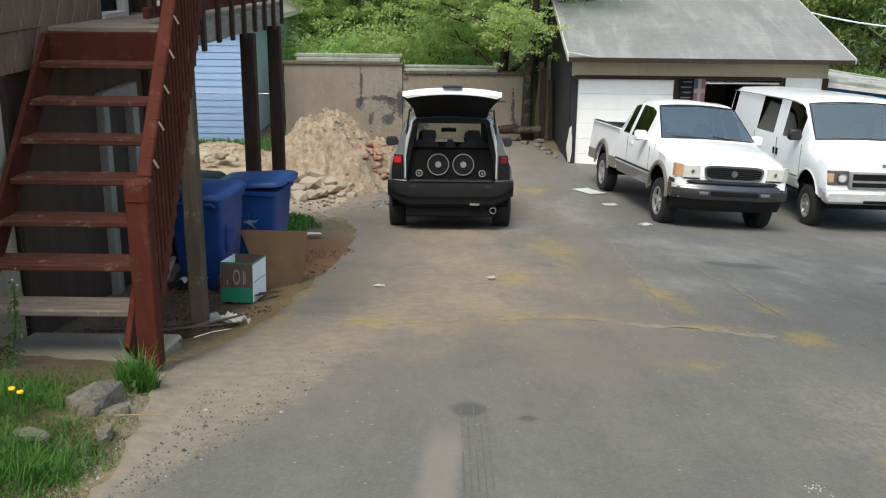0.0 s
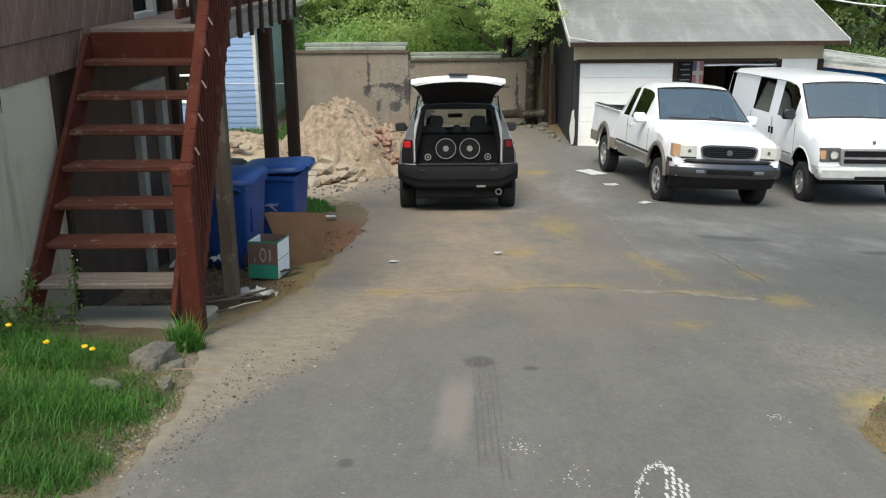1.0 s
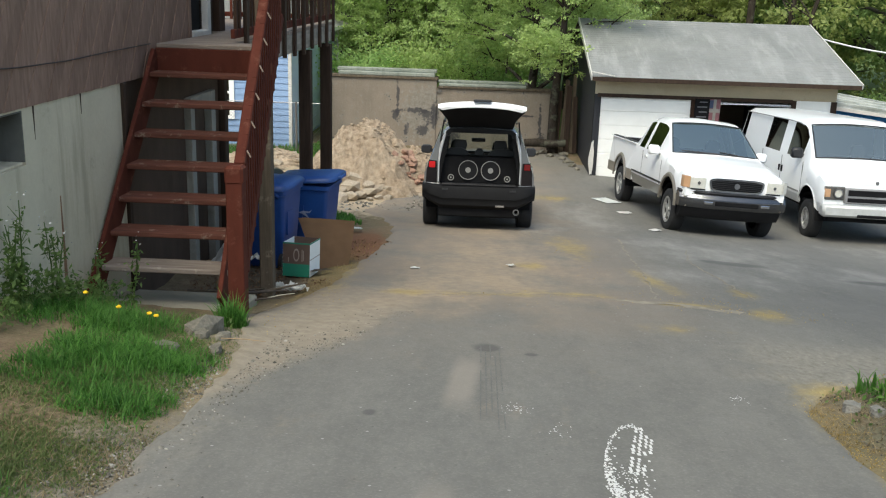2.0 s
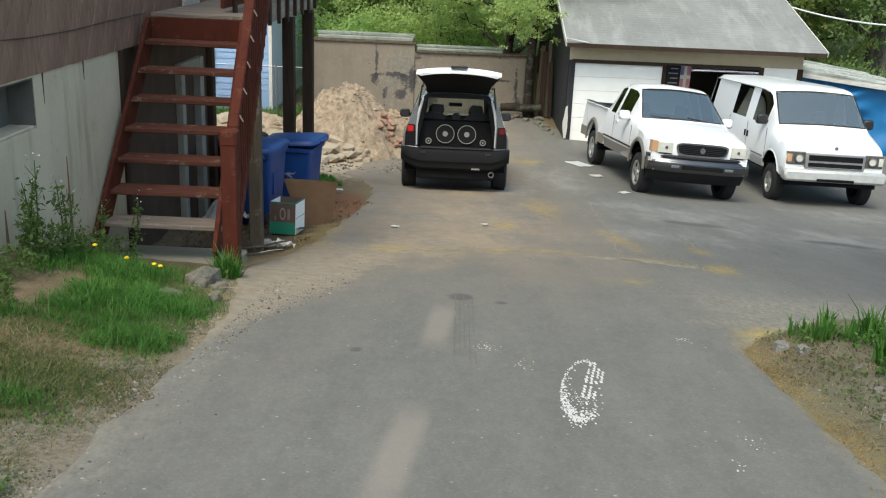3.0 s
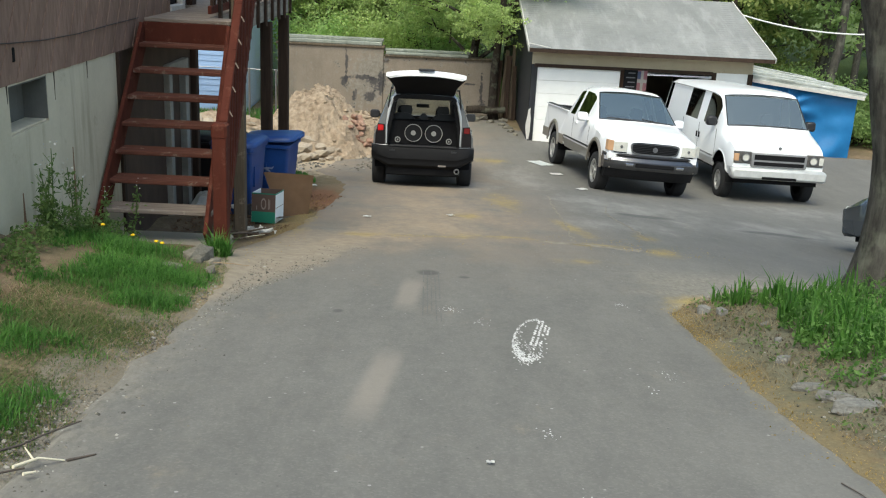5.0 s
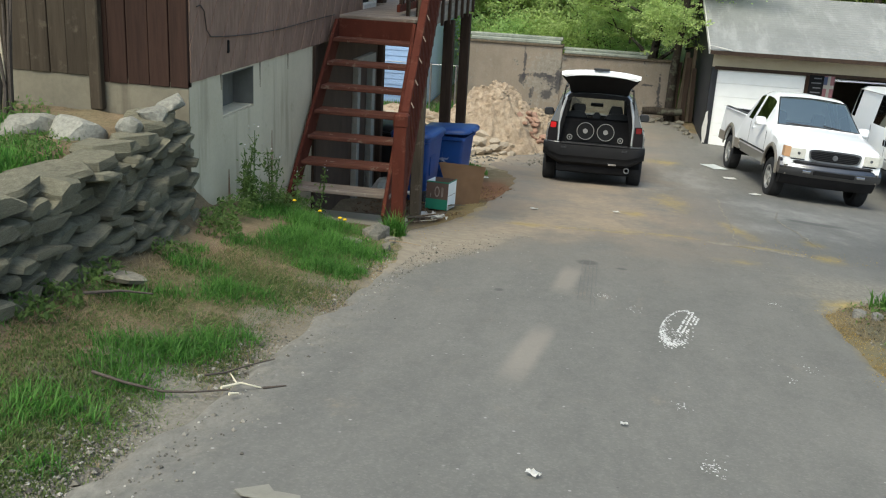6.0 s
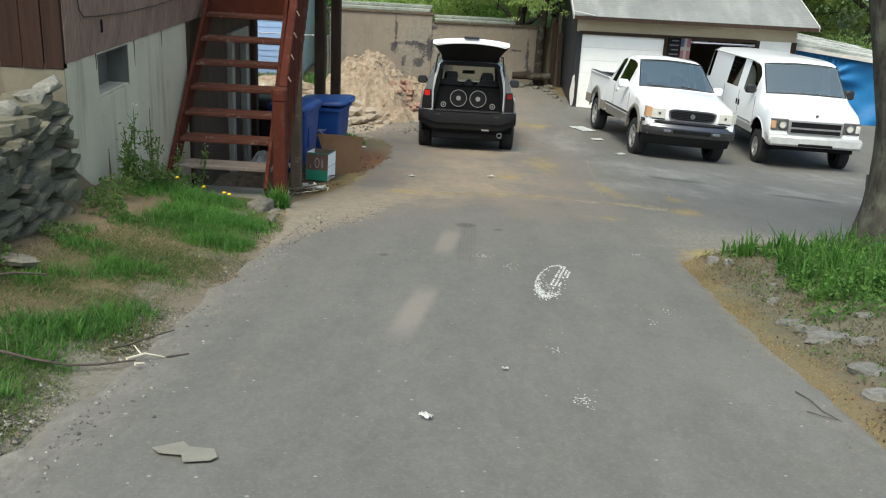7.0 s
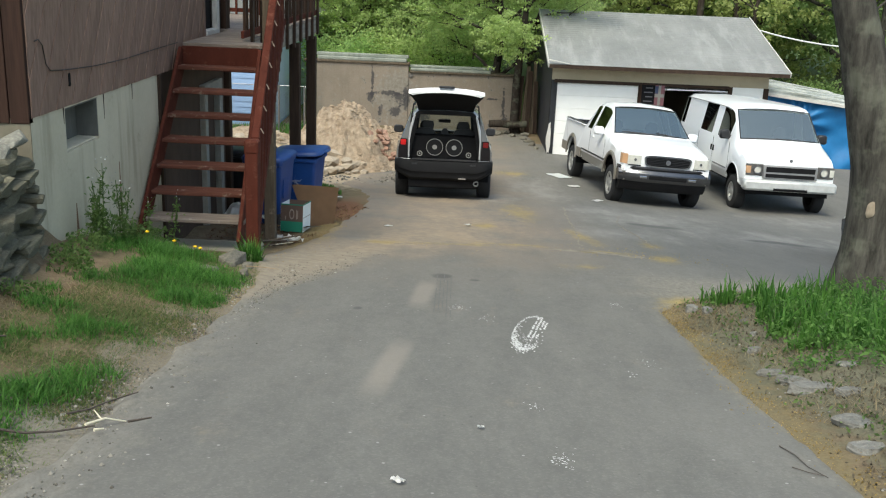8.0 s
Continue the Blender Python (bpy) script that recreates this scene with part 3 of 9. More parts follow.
    return mesh_of(name, bm, material)


# ---- ground ----
def spaced(lo, hi, step, far_lo, far_hi):
    mid = list(np.arange(lo, hi + 1e-6, step))
    out, d = [], step
    v = hi
    while v < far_hi:
        d *= 1.35
        v += d
        out.append(min(v, far_hi))
    pre, d, v = [], step, lo
    while v > far_lo:
        d *= 1.35
        v -= d
        pre.append(max(v, far_lo))
    return pre[::-1] + mid + out


def sheet(name, xs, ys, height, material, **tags):
    verts = [(x, y, height(x, y)) for y in ys for x in xs]
    n = len(xs)
    faces = [(j * n + i, j * n + i + 1, (j + 1) * n + i + 1, (j + 1) * n + i) for j in range(len(ys) - 1) for i in range(n - 1)]
    me = bpy.data.meshes.new(name)
    me.from_pydata(verts, [], faces)
    me.materials.append(material)
    me.polygons.foreach_set("use_smooth", [True] * len(me.polygons))
    return tagged(new(name, me), **tags)


def lumps(x, y):
    return 0.035 * noise.noise(Vector((x * 1.3, y * 1.3, 3))) + 0.012 * noise.noise(Vector((x * 6, y * 6, 7)))


def ground_height(x, y):
    z = gz(x, y)
    if x > -1.3 and x < 1.8 or (y > 7.2 and y < 24 and x > -1.2):
        return z - 0.05
    return z + lumps(x, y)


sheet("ground", spaced(-7, 7, 0.14, -420, 420), spaced(-6, 25, 0.14, -300, 600), ground_height, M_DIRT,
      label="bare brown dirt with gravel, straw and sand", category="ground", kind="structure")

EDGE_L = [(-9, -1.45), (0, -1.56), (1.7, -1.53), (2.8, -1.53), (4.2, -1.52), (5.6, -1.60), (6.5, -1.75), (7.4, -1.85), (8.1, -1.62), (8.8, -1.5), (10.2, -1.42), (11.6, -1.36), (13, -1.3), (15, -1.42), (16.4, -1.7), (17.4, -2.2), (19.5, -1.9), (22, -1.4), (24, 0.2), (26.8, 0.6)]
EDGE_R = [(-9, 2.1), (1.0, 2.05), (2.2, 2.0), (4.0, 1.97), (5.0, 2.0), (5.4, 2.25), (5.65, 2.7), (5.85, 3.2), (6.2, 3.9), (6.5, 4.6), (6.8, 6.0), (7.1, 14.5), (24.9, 14.5), (25.1, 2.6), (26.8, 2.35)]


def drive():
    """The asphalt: a thin sheet with ragged edges on the ground."""
    ys = np.arange(-9, 26.8, 0.12)
    verts, faces, n = [], [], 64
    lx, ly = zip(*[(b, a) for a, b in EDGE_L])
    rx, ry = zip(*[(b, a) for a, b in EDGE_R])
    for y in ys:
        rag = 0.07 * noise.noise(Vector((1, y * 2.2, 0))) + 0.04 * noise.noise(Vector((5, y * 7, 0)))
        rag2 = 0.06 * noise.noise(Vector((9, y * 2.2, 0))) + 0.03 * noise.noise(Vector((3, y * 7, 0)))
        a, b = float(np.interp(y, ly, lx)) + rag, float(np.interp(y, ry, rx)) + rag2
        row = []
        for i in range(n):
            u = i / (n - 1)
            x = a + (b - a) * (u if b - a < 5 else u ** 1.4)
            z = gz(x, y) + 0.022 + 0.008 * noise.noise(Vector((x * 0.9, y * 0.9, 1)))
            if i in (0, n - 1):
                z -= 0.035
            row.append((x, y, z))
        verts += row
    for j in range(len(ys) - 1):
        for i in range(n - 1):
            faces.append((j * n + i, j * n + i + 1, (j + 1) * n + i + 1, (j + 1) * n + i))
    me = bpy.data.meshes.new("driveway")
    me.from_pydata(verts, [], faces)
    me.materials.append(M_ASPHALT)
    me.polygons.foreach_set("use_smooth", [True] * len(me.polygons))
    return tagged(new("driveway", me), "worn grey asphalt drive dusted with sand and pollen", "driveway", kind="structure")


drive()


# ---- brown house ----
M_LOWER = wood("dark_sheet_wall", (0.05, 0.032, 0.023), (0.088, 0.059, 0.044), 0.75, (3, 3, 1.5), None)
M_JAMB = plain("grimy_white_trim", (0.25, 0.24, 0.215), 0.75, 0, 0.25, 4)
M_RUST = plain("rust_stain", (0.20, 0.11, 0.06), 0.9, 0, 0.25, 20)
# Concrete darkened to carry the window recess's shade in its colour.
M_CONC_DARK = concrete("recess_shade_concrete", (0.085, 0.086, 0.078), (0.15, 0.148, 0.135), (0.04, 0.04, 0.036))
HX, HY, HEND = -3.12, 4.67, 11.2
HOUSE_PIVOT = Vector((0.16, -2.68, 4.885))
HOUSE_GROW = Matrix.Translation(HOUSE_PIVOT) @ Matrix.Scale(1.022, 4) @ Matrix.Translation(-HOUSE_PIVOT)
house = thing("brown_house", HOUSE_GROW @ Matrix.Translation((HX, HY, 2.0)), "brown wooden house on a stained concrete foundation", "house")


def clip_poly(poly, inside, cut):
    out = []
    for a, b in zip(poly, poly[1:] + poly[:1]):
        ia, ib = inside(a), inside(b)
        if ia:
            out.append(a)
        if ia != ib:
            out.append(cut(a, b))
    return out


def clip_rect(poly, x0, x1, y0, y1):
    for k, v, s in ((0, x0, 1), (0, x1, -1), (1, y0, 1), (1, y1, -1)):
        def inside(p, k=k, v=v, s=s):
            return (p[k] - v) * s >= 0

        def cut(a, b, k=k, v=v):
            t = (v - a[k]) / (b[k] - a[k])
            return (a[0] + t * (b[0] - a[0]), a[1] + t * (b[1] - a[1]))

        poly = clip_poly(poly, inside, cut)
        if len(poly) < 3:
            return []
    return poly


def build_house():
    # foundation of the long side, with the recessed cellar window
    y1 = 7.86 - HY
    wy0, wy1, wz0, wz1 = 5.33 - HY, 6.07 - HY, 1.27, 1.645
    for q in ((0, wy0, -0.2, 1.68), (wy1, y1, -0.9, 1.68), (wy0, wy1, -0.5, wz0), (wy0, wy1, wz1, 1.68)):
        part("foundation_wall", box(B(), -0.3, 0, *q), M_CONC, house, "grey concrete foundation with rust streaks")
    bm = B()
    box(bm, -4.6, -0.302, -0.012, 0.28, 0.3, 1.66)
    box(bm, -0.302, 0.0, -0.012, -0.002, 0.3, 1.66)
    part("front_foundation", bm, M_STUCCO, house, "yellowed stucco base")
    win = part("cellar_window", box(B(), -0.24, -0.2, wy0, wy1, wz0, wz1), M_CONC_DARK, house, "boarded grey cellar window in a deep recess")
    part("window_sill", box(B(), -0.2, -0.02, wy0 + 0.004, wy1 - 0.004, wz0 + 0.001, wz0 + 0.02, 0.004), M_CONC, win)
    part("window_pane", box(B(), -0.198, -0.185, wy0 + 0.03, wy0 + 0.30, wz0 + 0.03, wz1 - 0.03), M_CONC_DARK, win)
    # Thin dark panels added to paint shade on the recess's side and top.
    part("recess_shade_lining", box(B(), -0.2, -0.004, wy1 - 0.012, wy1 + 0.0, wz0 + 0.02, wz1), M_CONC_DARK, win)
    part("recess_shade_lining", box(B(), -0.2, -0.004, wy0, wy1 - 0.012, wz1 - 0.012, wz1), M_CONC_DARK, win)
    # formwork lines on the concrete
    for yy, za, zb in ((0.62, 1.52, 1.66), (1.55, 1.42, 1.66), (2.35, 1.50, 1.66)):
        part("crack", prism(B(), [(yy, zb), (yy + 0.022, zb), (yy + 0.012, za)], "x", -0.001, 0.003), M_POST_DARK, house)
    for yy, za, zb, w in ((1.86, 0.25, 0.95, 0.05), (0.75, 0.5, 0.8, 0.05), (1.2, 0.45, 0.7, 0.04)):
        part("rust_streak", prism(B(), [(yy, za), (yy + w, za), (yy + w * 0.6, zb), (yy + w * 0.4, zb)], "x", -0.001, 0.003), M_RUST, house)
    # inner walls that close the house
    bm = B()
    box(bm, -4.6, -0.35, 0.05, 0.12, 1.66, 5.2)
    box(bm, -0.12, -0.05, 0.12, 5.25, 1.68, 5.2)
    box(bm, -0.14, -0.05, 5.85, HEND - HY, 1.68, 5.2)
    box(bm, -0.14, -0.05, 5.25, 5.85, 3.6, 5.2)
    box(bm, -4.6, -0.05, HEND - HY - 0.1, HEND - HY, -1.2, 5.2)
    box(bm, -4.7, -4.6, 0.05, HEND - HY, -0.5, 5.2)
    box(bm, -4.6, 0, 0.05, HEND - HY, 5.2, 5.3)
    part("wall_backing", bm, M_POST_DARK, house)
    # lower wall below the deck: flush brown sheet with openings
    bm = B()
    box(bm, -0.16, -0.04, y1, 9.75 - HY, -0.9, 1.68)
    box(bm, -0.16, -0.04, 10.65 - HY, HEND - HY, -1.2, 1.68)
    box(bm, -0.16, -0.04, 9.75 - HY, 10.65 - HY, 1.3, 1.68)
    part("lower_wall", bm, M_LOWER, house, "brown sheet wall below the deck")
    bm = B()
    box(bm, -0.04, 0.03, y1 + 0.0, y1 + 0.08, -0.6, 1.66, 0.006)
    part("corner_board", bm, M_POST_DARK, house)
    door = part("cellar_door", box(B(), -0.10, -0.05, 9.86 - HY, 10.52 - HY, -0.75, 1.24, 0.008), M_LOWER, house, "brown cellar door in a chalky white frame")
    for a, b in ((9.73, 9.86), (10.50, 10.66)):
        part("door_jamb", box(B(), -0.06, 0.035, a - HY, b - HY, -0.75, 1.32, 0.006), M_JAMB, door)
    part("door_head", box(B(), -0.055, 0.03, 9.86 - HY, 10.50 - HY, 1.2, 1.32, 0.006), M_JAMB, door)
    # upper door on the deck
    up = part("deck_door", box(B(), -0.10, -0.07, 5.25, 5.85, 1.93, 3.6), M_DARK, house, "dark glazed deck door with white frame")
    part("door_jamb", box(B(), -0.07, 0.02, 5.16, 5.25, 1.93, 3.7, 0.006), M_SIDING, up)
    part("door_jamb", box(B(), -0.07, 0.02, 5.85, 5.98, 1.93, 3.7, 0.006), M_TRIM, up)
    part("door_sill", box(B(), -0.07, 0.04, 5.25, 5.85, 1.93, 2.0, 0.006), M_TRIM, up)
    part("corner_board", box(B(), -0.05, 0.025, HEND - HY - 0.22, HEND - HY + 0.02, 1.68, 5.2, 0.006), M_BOARD, house)
    # diagonal siding of the long side
    w = 0.135
    L, H0, H1 = HEND - HY - 0.22, 1.66, 4.1
    ang = radians(56)
    ux, uy = cos(ang), sin(ang)
    k = -40
    for k in range(-24, 60):
        off = k * w
        cx, cy = -uy * off, ux * off
        poly = [(cx - ux * 9, cy - uy * 9), (cx + ux * 9, cy + uy * 9), (cx + ux * 9 - uy * (w - 0.006), cy + uy * 9 + ux * (w - 0.006)), (cx - ux * 9 - uy * (w - 0.006), cy - uy * 9 + ux * (w - 0.006))]
        for a, b, lo, hi in ((0.02, 5.16, H0, H1), (5.98, L, H0, H1)):
            p = clip_rect(poly, a, b, lo, hi)
            if len(p) >= 3:
                bm = prism(B(), p, "x", -0.05, 0.006 + 0.006 * (k % 2))
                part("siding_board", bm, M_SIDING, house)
    # upright boards of the front
    x = -0.0
    i = 0
    while x > -4.4:
        wd = 0.155 + 0.03 * ((i * 7) % 3) / 2
        pale = x < -0.72
        low = 1.62 if not pale else 1.66
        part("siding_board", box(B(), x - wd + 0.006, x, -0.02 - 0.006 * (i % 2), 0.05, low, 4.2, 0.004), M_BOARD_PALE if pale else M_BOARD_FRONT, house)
        x -= wd
        i += 1
    part("downspout", box(B(), -0.80, -0.70, -0.10, -0.02, 1.40, 4.2, 0.012), M_BOARD_PALE, house, "grey-brown boxed downspout")
    part("sill_strip", box(B(), -4.4, -0.05, -0.005, 0.05, 1.60, 1.66), M_POST_DARK, house)


build_house()


# ---- stairs ----
SX0, SX1 = -3.10, -2.05


M_DECK_FLOOR = wood("worn_deck_board", (0.15, 0.118, 0.096), (0.28, 0.235, 0.20), 0.8, (3, 30, 30), (0.34, 0.30, 0.26))
M_CLEAT = plain("pale_splinter", (0.26, 0.19, 0.145), 0.8, 0, 0.15, 20)


def build_stairs():
    st = thing("staircase", Matrix.Translation((-2.6, 7.2, 1.9)), "red-stained open wooden staircase with worn treads", "staircase")
    ox, oy, oz = 2.6, -7.2, -1.9
    y_top, z_top, y_bot, z_bot, n = 8.78, 3.94, 7.33, 2.19, 7
    # treads
    for i in range(n):
        u = i / n
        y = y_bot + (y_top - y_bot) * u
        z = z_bot + (z_top - z_bot) * u
        spread = 0.08 * (1 - u)
        bm = box(B(), SX0 + 0.02 - spread + ox, SX1 - 0.02 - 0.10 * u + ox, y + oy - 0.01, y + 0.27 + oy, z - 0.045 + oz, z + oz, 0.007)
        for v in bm.verts:
            v.co.z += 0.006 * noise.noise(Vector((v.co.x * 4, i * 3.1, 0)))
        part("tread", bm, M_DECK_FLOOR if i == 0 else M_TREAD, st, "greyed worn bottom tread" if i == 0 else "")
    # stringers: one long board each side
    for xa, xb in ((SX0 - 0.065, SX0 + 0.0), (SX1 - 0.04, SX1 - 0.12)):
        a = Vector((xa + ox, y_bot - 0.16 + oy, 1.95 + oz))
        b = Vector((xb + ox, y_top + 0.04 + oy, z_top - 0.12 + oz))
        part("stringer", beam(B(), a, b, 0.04, 0.24, 0.006), M_RED, st)
    # newel post with chamfered cap
    nx, ny = -1.905 + ox, 7.02 + oy
    bm = box(B(), nx - 0.066, nx + 0.066, ny - 0.07, ny + 0.07, 0.02, 1.17, 0.008)
    newel = part("newel_post", bm, M_RED, st, "thick red newel post")
    part("post_cap", box(B(), nx - 0.074, nx + 0.074, ny - 0.078, ny + 0.078, 1.10, 1.25, 0.022), M_RED, newel)
    # rail and balusters
    ra, rb = Vector((-1.885 + ox, ny + 0.05, 1.24)), Vector((-1.90 + ox, 8.66 + oy, 3.17 + 1.207 * 1.61 + oz))
    part("hand_rail", beam(B(), ra, rb, 0.085, 0.045, 0.01), M_RED, st)
    part("bottom_rail", beam(B(), ra + Vector((0.02, 0.02, -0.86)), rb + Vector((0.02, 0, -0.88)), 0.045, 0.09, 0.006), M_RED, st)
    m = 19
    for i in range(1, m):
        p = ra.lerp(rb, i / m)
        part("baluster", box(B(), p.x + 0.0, p.x + 0.04, p.y - 0.02, p.y + 0.02, p.z - 1.0, p.z + 0.02 + 0.0, 0.004), M_RED, st)
        if i % 2:
            q = p + Vector((0.045, -0.01, 0.0))
            part("rail_cleat", beam(B(), q, q + Vector((0.03, 0.0, -0.055)), 0.010, 0.010), M_CLEAT, st)
    # landing fascia
    part("landing_fascia", box(B(), SX0 + ox, SX1 - 0.13 + ox, 8.78 + oy, 8.82 + oy, 3.64 + oz, 3.90 + oz, 0.006), M_RED, st)
    solo("stair_slab", box(B(), -0.58, 0.53, -0.72, 0.45, -0.2, 0.0, 0.02), M_SLAB, Matrix.Translation((-2.52, 7.55, gz(-2.5, 7.55) + 0.04)) @ pose(0, 0, 0, -7, 0, 0), "cracked concrete slab at the foot of the stairs", "slab", kind="structure")


build_stairs()




def build_deck():
    dk = thing("deck", Matrix.Translation((-2.8, 12.0, 1.3)), "raised brown wooden deck on posts", "deck")
    ox, oy, oz = 2.8, -12.0, -1.3
    xr = -2.45
    # floor boards
    y = 8.79
    i = 0
    while y < 15.2:
        x0 = HX + 0.03 if y < HEND - 0.1 else -5.4
        part("deck_board", box(B(), x0 + ox, (-2.15 if y < 9.2 else xr) + ox, y + oy, y + 0.136 + oy, 3.90 + oz, 3.94 + oz, 0.005), M_DECK_FLOOR, dk)
        y += 0.142
        i += 1
    # joists and rim
    part("rim_joist", box(B(), xr - 0.05 + ox, xr - 0.005 + ox, 9.22 + oy, 15.2 + oy, 3.66 + oz, 3.90 + oz, 0.005), M_DECK_GREY, dk, "greyed rim joist")
    part("end_joist", box(B(), -5.4 + ox, xr - 0.05 + ox, 15.15 + oy, 15.2 + oy, 3.66 + oz, 3.90 + oz, 0.005), M_DECK_GREY, dk)
    for yy in np.arange(9.7, 15.0, 0.48):
        x0 = HX + 0.03 if yy < HEND else -5.4
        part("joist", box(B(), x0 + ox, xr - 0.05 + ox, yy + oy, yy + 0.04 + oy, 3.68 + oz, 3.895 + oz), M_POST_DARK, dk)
    # posts
    for x, y, w, mat, top in ((-2.06, 8.74, 0.13, M_POST, 5.12), (-2.52, 13.3, 0.17, M_POST_DARK, 3.62), (-2.5, 14.95, 0.17, M_POST_DARK, 3.62), (-3.22, 11.42, 0.14, M_POST_DARK, 3.62)):
        g = gz(x, y)
        part("post", box(B(), x - w / 2 + ox, x + w / 2 + ox, y - w / 2 + oy, y + w / 2 + oy, g - 0.08 + oz, top + oz, 0.01), mat, dk, "weathered grey post" if mat is M_POST else "dark brown post")
    # railing: upright boards outside the rim, and rails
    part("top_rail", box(B(), xr - 0.06 + ox, xr + 0.06 + ox, 9.1 + oy, 15.25 + oy, 4.80 + oz, 4.84 + oz, 0.006), M_RED, dk)
    part("mid_rail", box(B(), xr - 0.04 + ox, xr - 0.0 + ox, 9.2 + oy, 15.2 + oy, 3.98 + oz, 4.07 + oz, 0.006), M_RED, dk)
    for i, yy in enumerate(np.arange(9.3, 15.2, 0.125)):
        if i % 5 == 2:
            part("rail_post", box(B(), xr + 0.0 + ox, xr + 0.04 + ox, yy + oy, yy + 0.085 + oy, 3.60 + 0.02 * (i % 3) + oz, 4.80 + oz, 0.004), M_POST_DARK, dk)
        else:
            part("rail_board", box(B(), xr - 0.035 + ox, xr - 0.0 + ox, yy + oy, yy + 0.04 + oy, 4.0 + oz, 4.80 + oz, 0.004), M_BOARD, dk)
    # far rail across the deck
    part("end_rail", box(B(), -5.4 + ox, xr - 0.06 + ox, 15.1 + oy, 15.14 + oy, 4.76 + oz, 4.84 + oz, 0.006), M_RED, dk)
    part("end_rail", box(B(), -5.4 + ox, xr - 0.06 + ox, 15.1 + oy, 15.14 + oy, 4.30 + oz, 4.38 + oz, 0.006), M_RED, dk)
    part("end_rail", box(B(), -5.4 + ox, xr - 0.06 + ox, 15.1 + oy, 15.14 + oy, 3.98 + oz, 4.05 + oz, 0.006), M_RED, dk)
    for xx in np.arange(-5.3, -2.5, 0.14):
        part("end_baluster", box(B(), xx + ox, xx + 0.04 + ox, 15.06 + oy, 15.1 + oy, 3.92 + oz, 4.80 + oz, 0.004), M_RED, dk)


build_deck()


# ---- dry stone wall ----
def boulder_mesh(rng, sx, sy, sz, material, name="boulder", lump=0.22):
    bm = B()
    bmesh.ops.create_icosphere(bm, subdivisions=3, radius=1.0)
    flats = [(Vector((rng.gauss(0, 1), rng.gauss(0, 1), rng.gauss(0, 1))).normalized(), rng.uniform(0.52, 0.8)) for _ in range(13)]
    seed = rng.uniform(0, 99)
    for v in bm.verts:
        c = v.co
        k = 1 + lump * noise.noise(c * 1.1 + Vector((seed, 0, 0))) + 0.12 * noise.noise(c * 3.5 + Vector((0, seed, 0))) + 0.05 * noise.noise(c * 8 + Vector((0, 0, seed)))
        p = c * k
        for d, h in flats:
            over = p.dot(d) - h
            if over > 0:
                p = p - d * over * 0.85
        v.co = Vector((p.x * sx / 2, p.y * sy / 2, p.z * sz / 2)) * 1.1
    return mesh_of(name, bm, material, 28)


def slab_mesh(rng, material):
    """A split flat stone of unit size: an uneven outline, sharp edges, a bulged middle."""
    bm = B()
    n = 8
    ang = [2 * pi * (k + 0.5 + rng.uniform(-0.33, 0.33)) / n for k in range(n)]
    rad = [rng.uniform(0.82, 1.06) for _ in range(n)]
    tilt = rng.uniform(-0.16, 0.16)
    rings = []
    for z, s in ((-0.5, 0.93), (rng.uniform(-0.2, 0.15), 1.03), (0.5, 0.92)):
        ring = []
        for a, r in zip(ang, rad):
            c, d = cos(a), sin(a)
            q = max(abs(c), abs(d))
            k = r * (0.35 + 0.65 / q) * s * rng.uniform(0.9, 1.06) * 0.5
            ring.append(bm.verts.new((c * k, d * k, z * rng.uniform(0.72, 1.12) + tilt * d)))
        rings.append(ring)
    for a, b in zip(rings, rings[1:]):
        for k in range(n):
            bm.faces.new((a[k], a[(k + 1) % n], b[(k + 1) % n], b[k]))
    bm.faces.new(rings[0][::-1])
    bm.faces.new(rings[-1])
    bmesh.ops.triangulate(bm, faces=bm.faces[:])
    return mesh_of("stone", bm, material)


M_BOULDER = stone_mat("lichened_boulder", (0.15, 0.145, 0.115), (0.24, 0.23, 0.19), (0.36, 0.35, 0.30))


def face_stone_mesh(rng, material):
    """A split wall stone of unit size: an angular face of six to eight corners, flat planes, a chipped arris."""
    bm = B()
    n = rng.choice((5, 6, 6, 7))
    shift = rng.uniform(0, 6.3)
    out = []
    for k in range(n):
        a = shift + 2 * pi * (k + rng.uniform(-0.30, 0.30)) / n
        c, d = cos(a), sin(a)
        q = max(abs(c), abs(d))
        r = 0.5 * (0.25 + 0.75 / q) * rng.uniform(0.84, 1.08)
        out.append((c * r, d * r))
    ty, tz = rng.uniform(-0.22, 0.22), rng.uniform(-0.10, 0.22)
    rings = [[bm.verts.new((x + (0.0 if x < 0 else 0.30 * (ty * u + tz * v)), u * g + (0 if x < 0.4 else rng.uniform(-0.03, 0.03)), v * g)) for u, v in out] for x, g in ((-0.5, 0.9), (0.36, 1.0), (0.47, 0.86))]
    for a, b in zip(rings, rings[1:]):
        for k in range(n):
            bm.faces.new((a[k], a[(k + 1) % n], b[(k + 1) % n], b[k]))
    mid = bm.verts.new((0.47 + rng.uniform(-0.02, 0.06), rng.uniform(-0.15, 0.15), rng.uniform(-0.15, 0.15)))
    for k in range(n):
        bm.faces.new((rings[-1][k], rings[-1][(k + 1) % n], mid))
    bm.faces.new(rings[0][::-1])
    bmesh.ops.recalc_face_normals(bm, faces=bm.faces[:])
    return mesh_of("stone", bm, material)


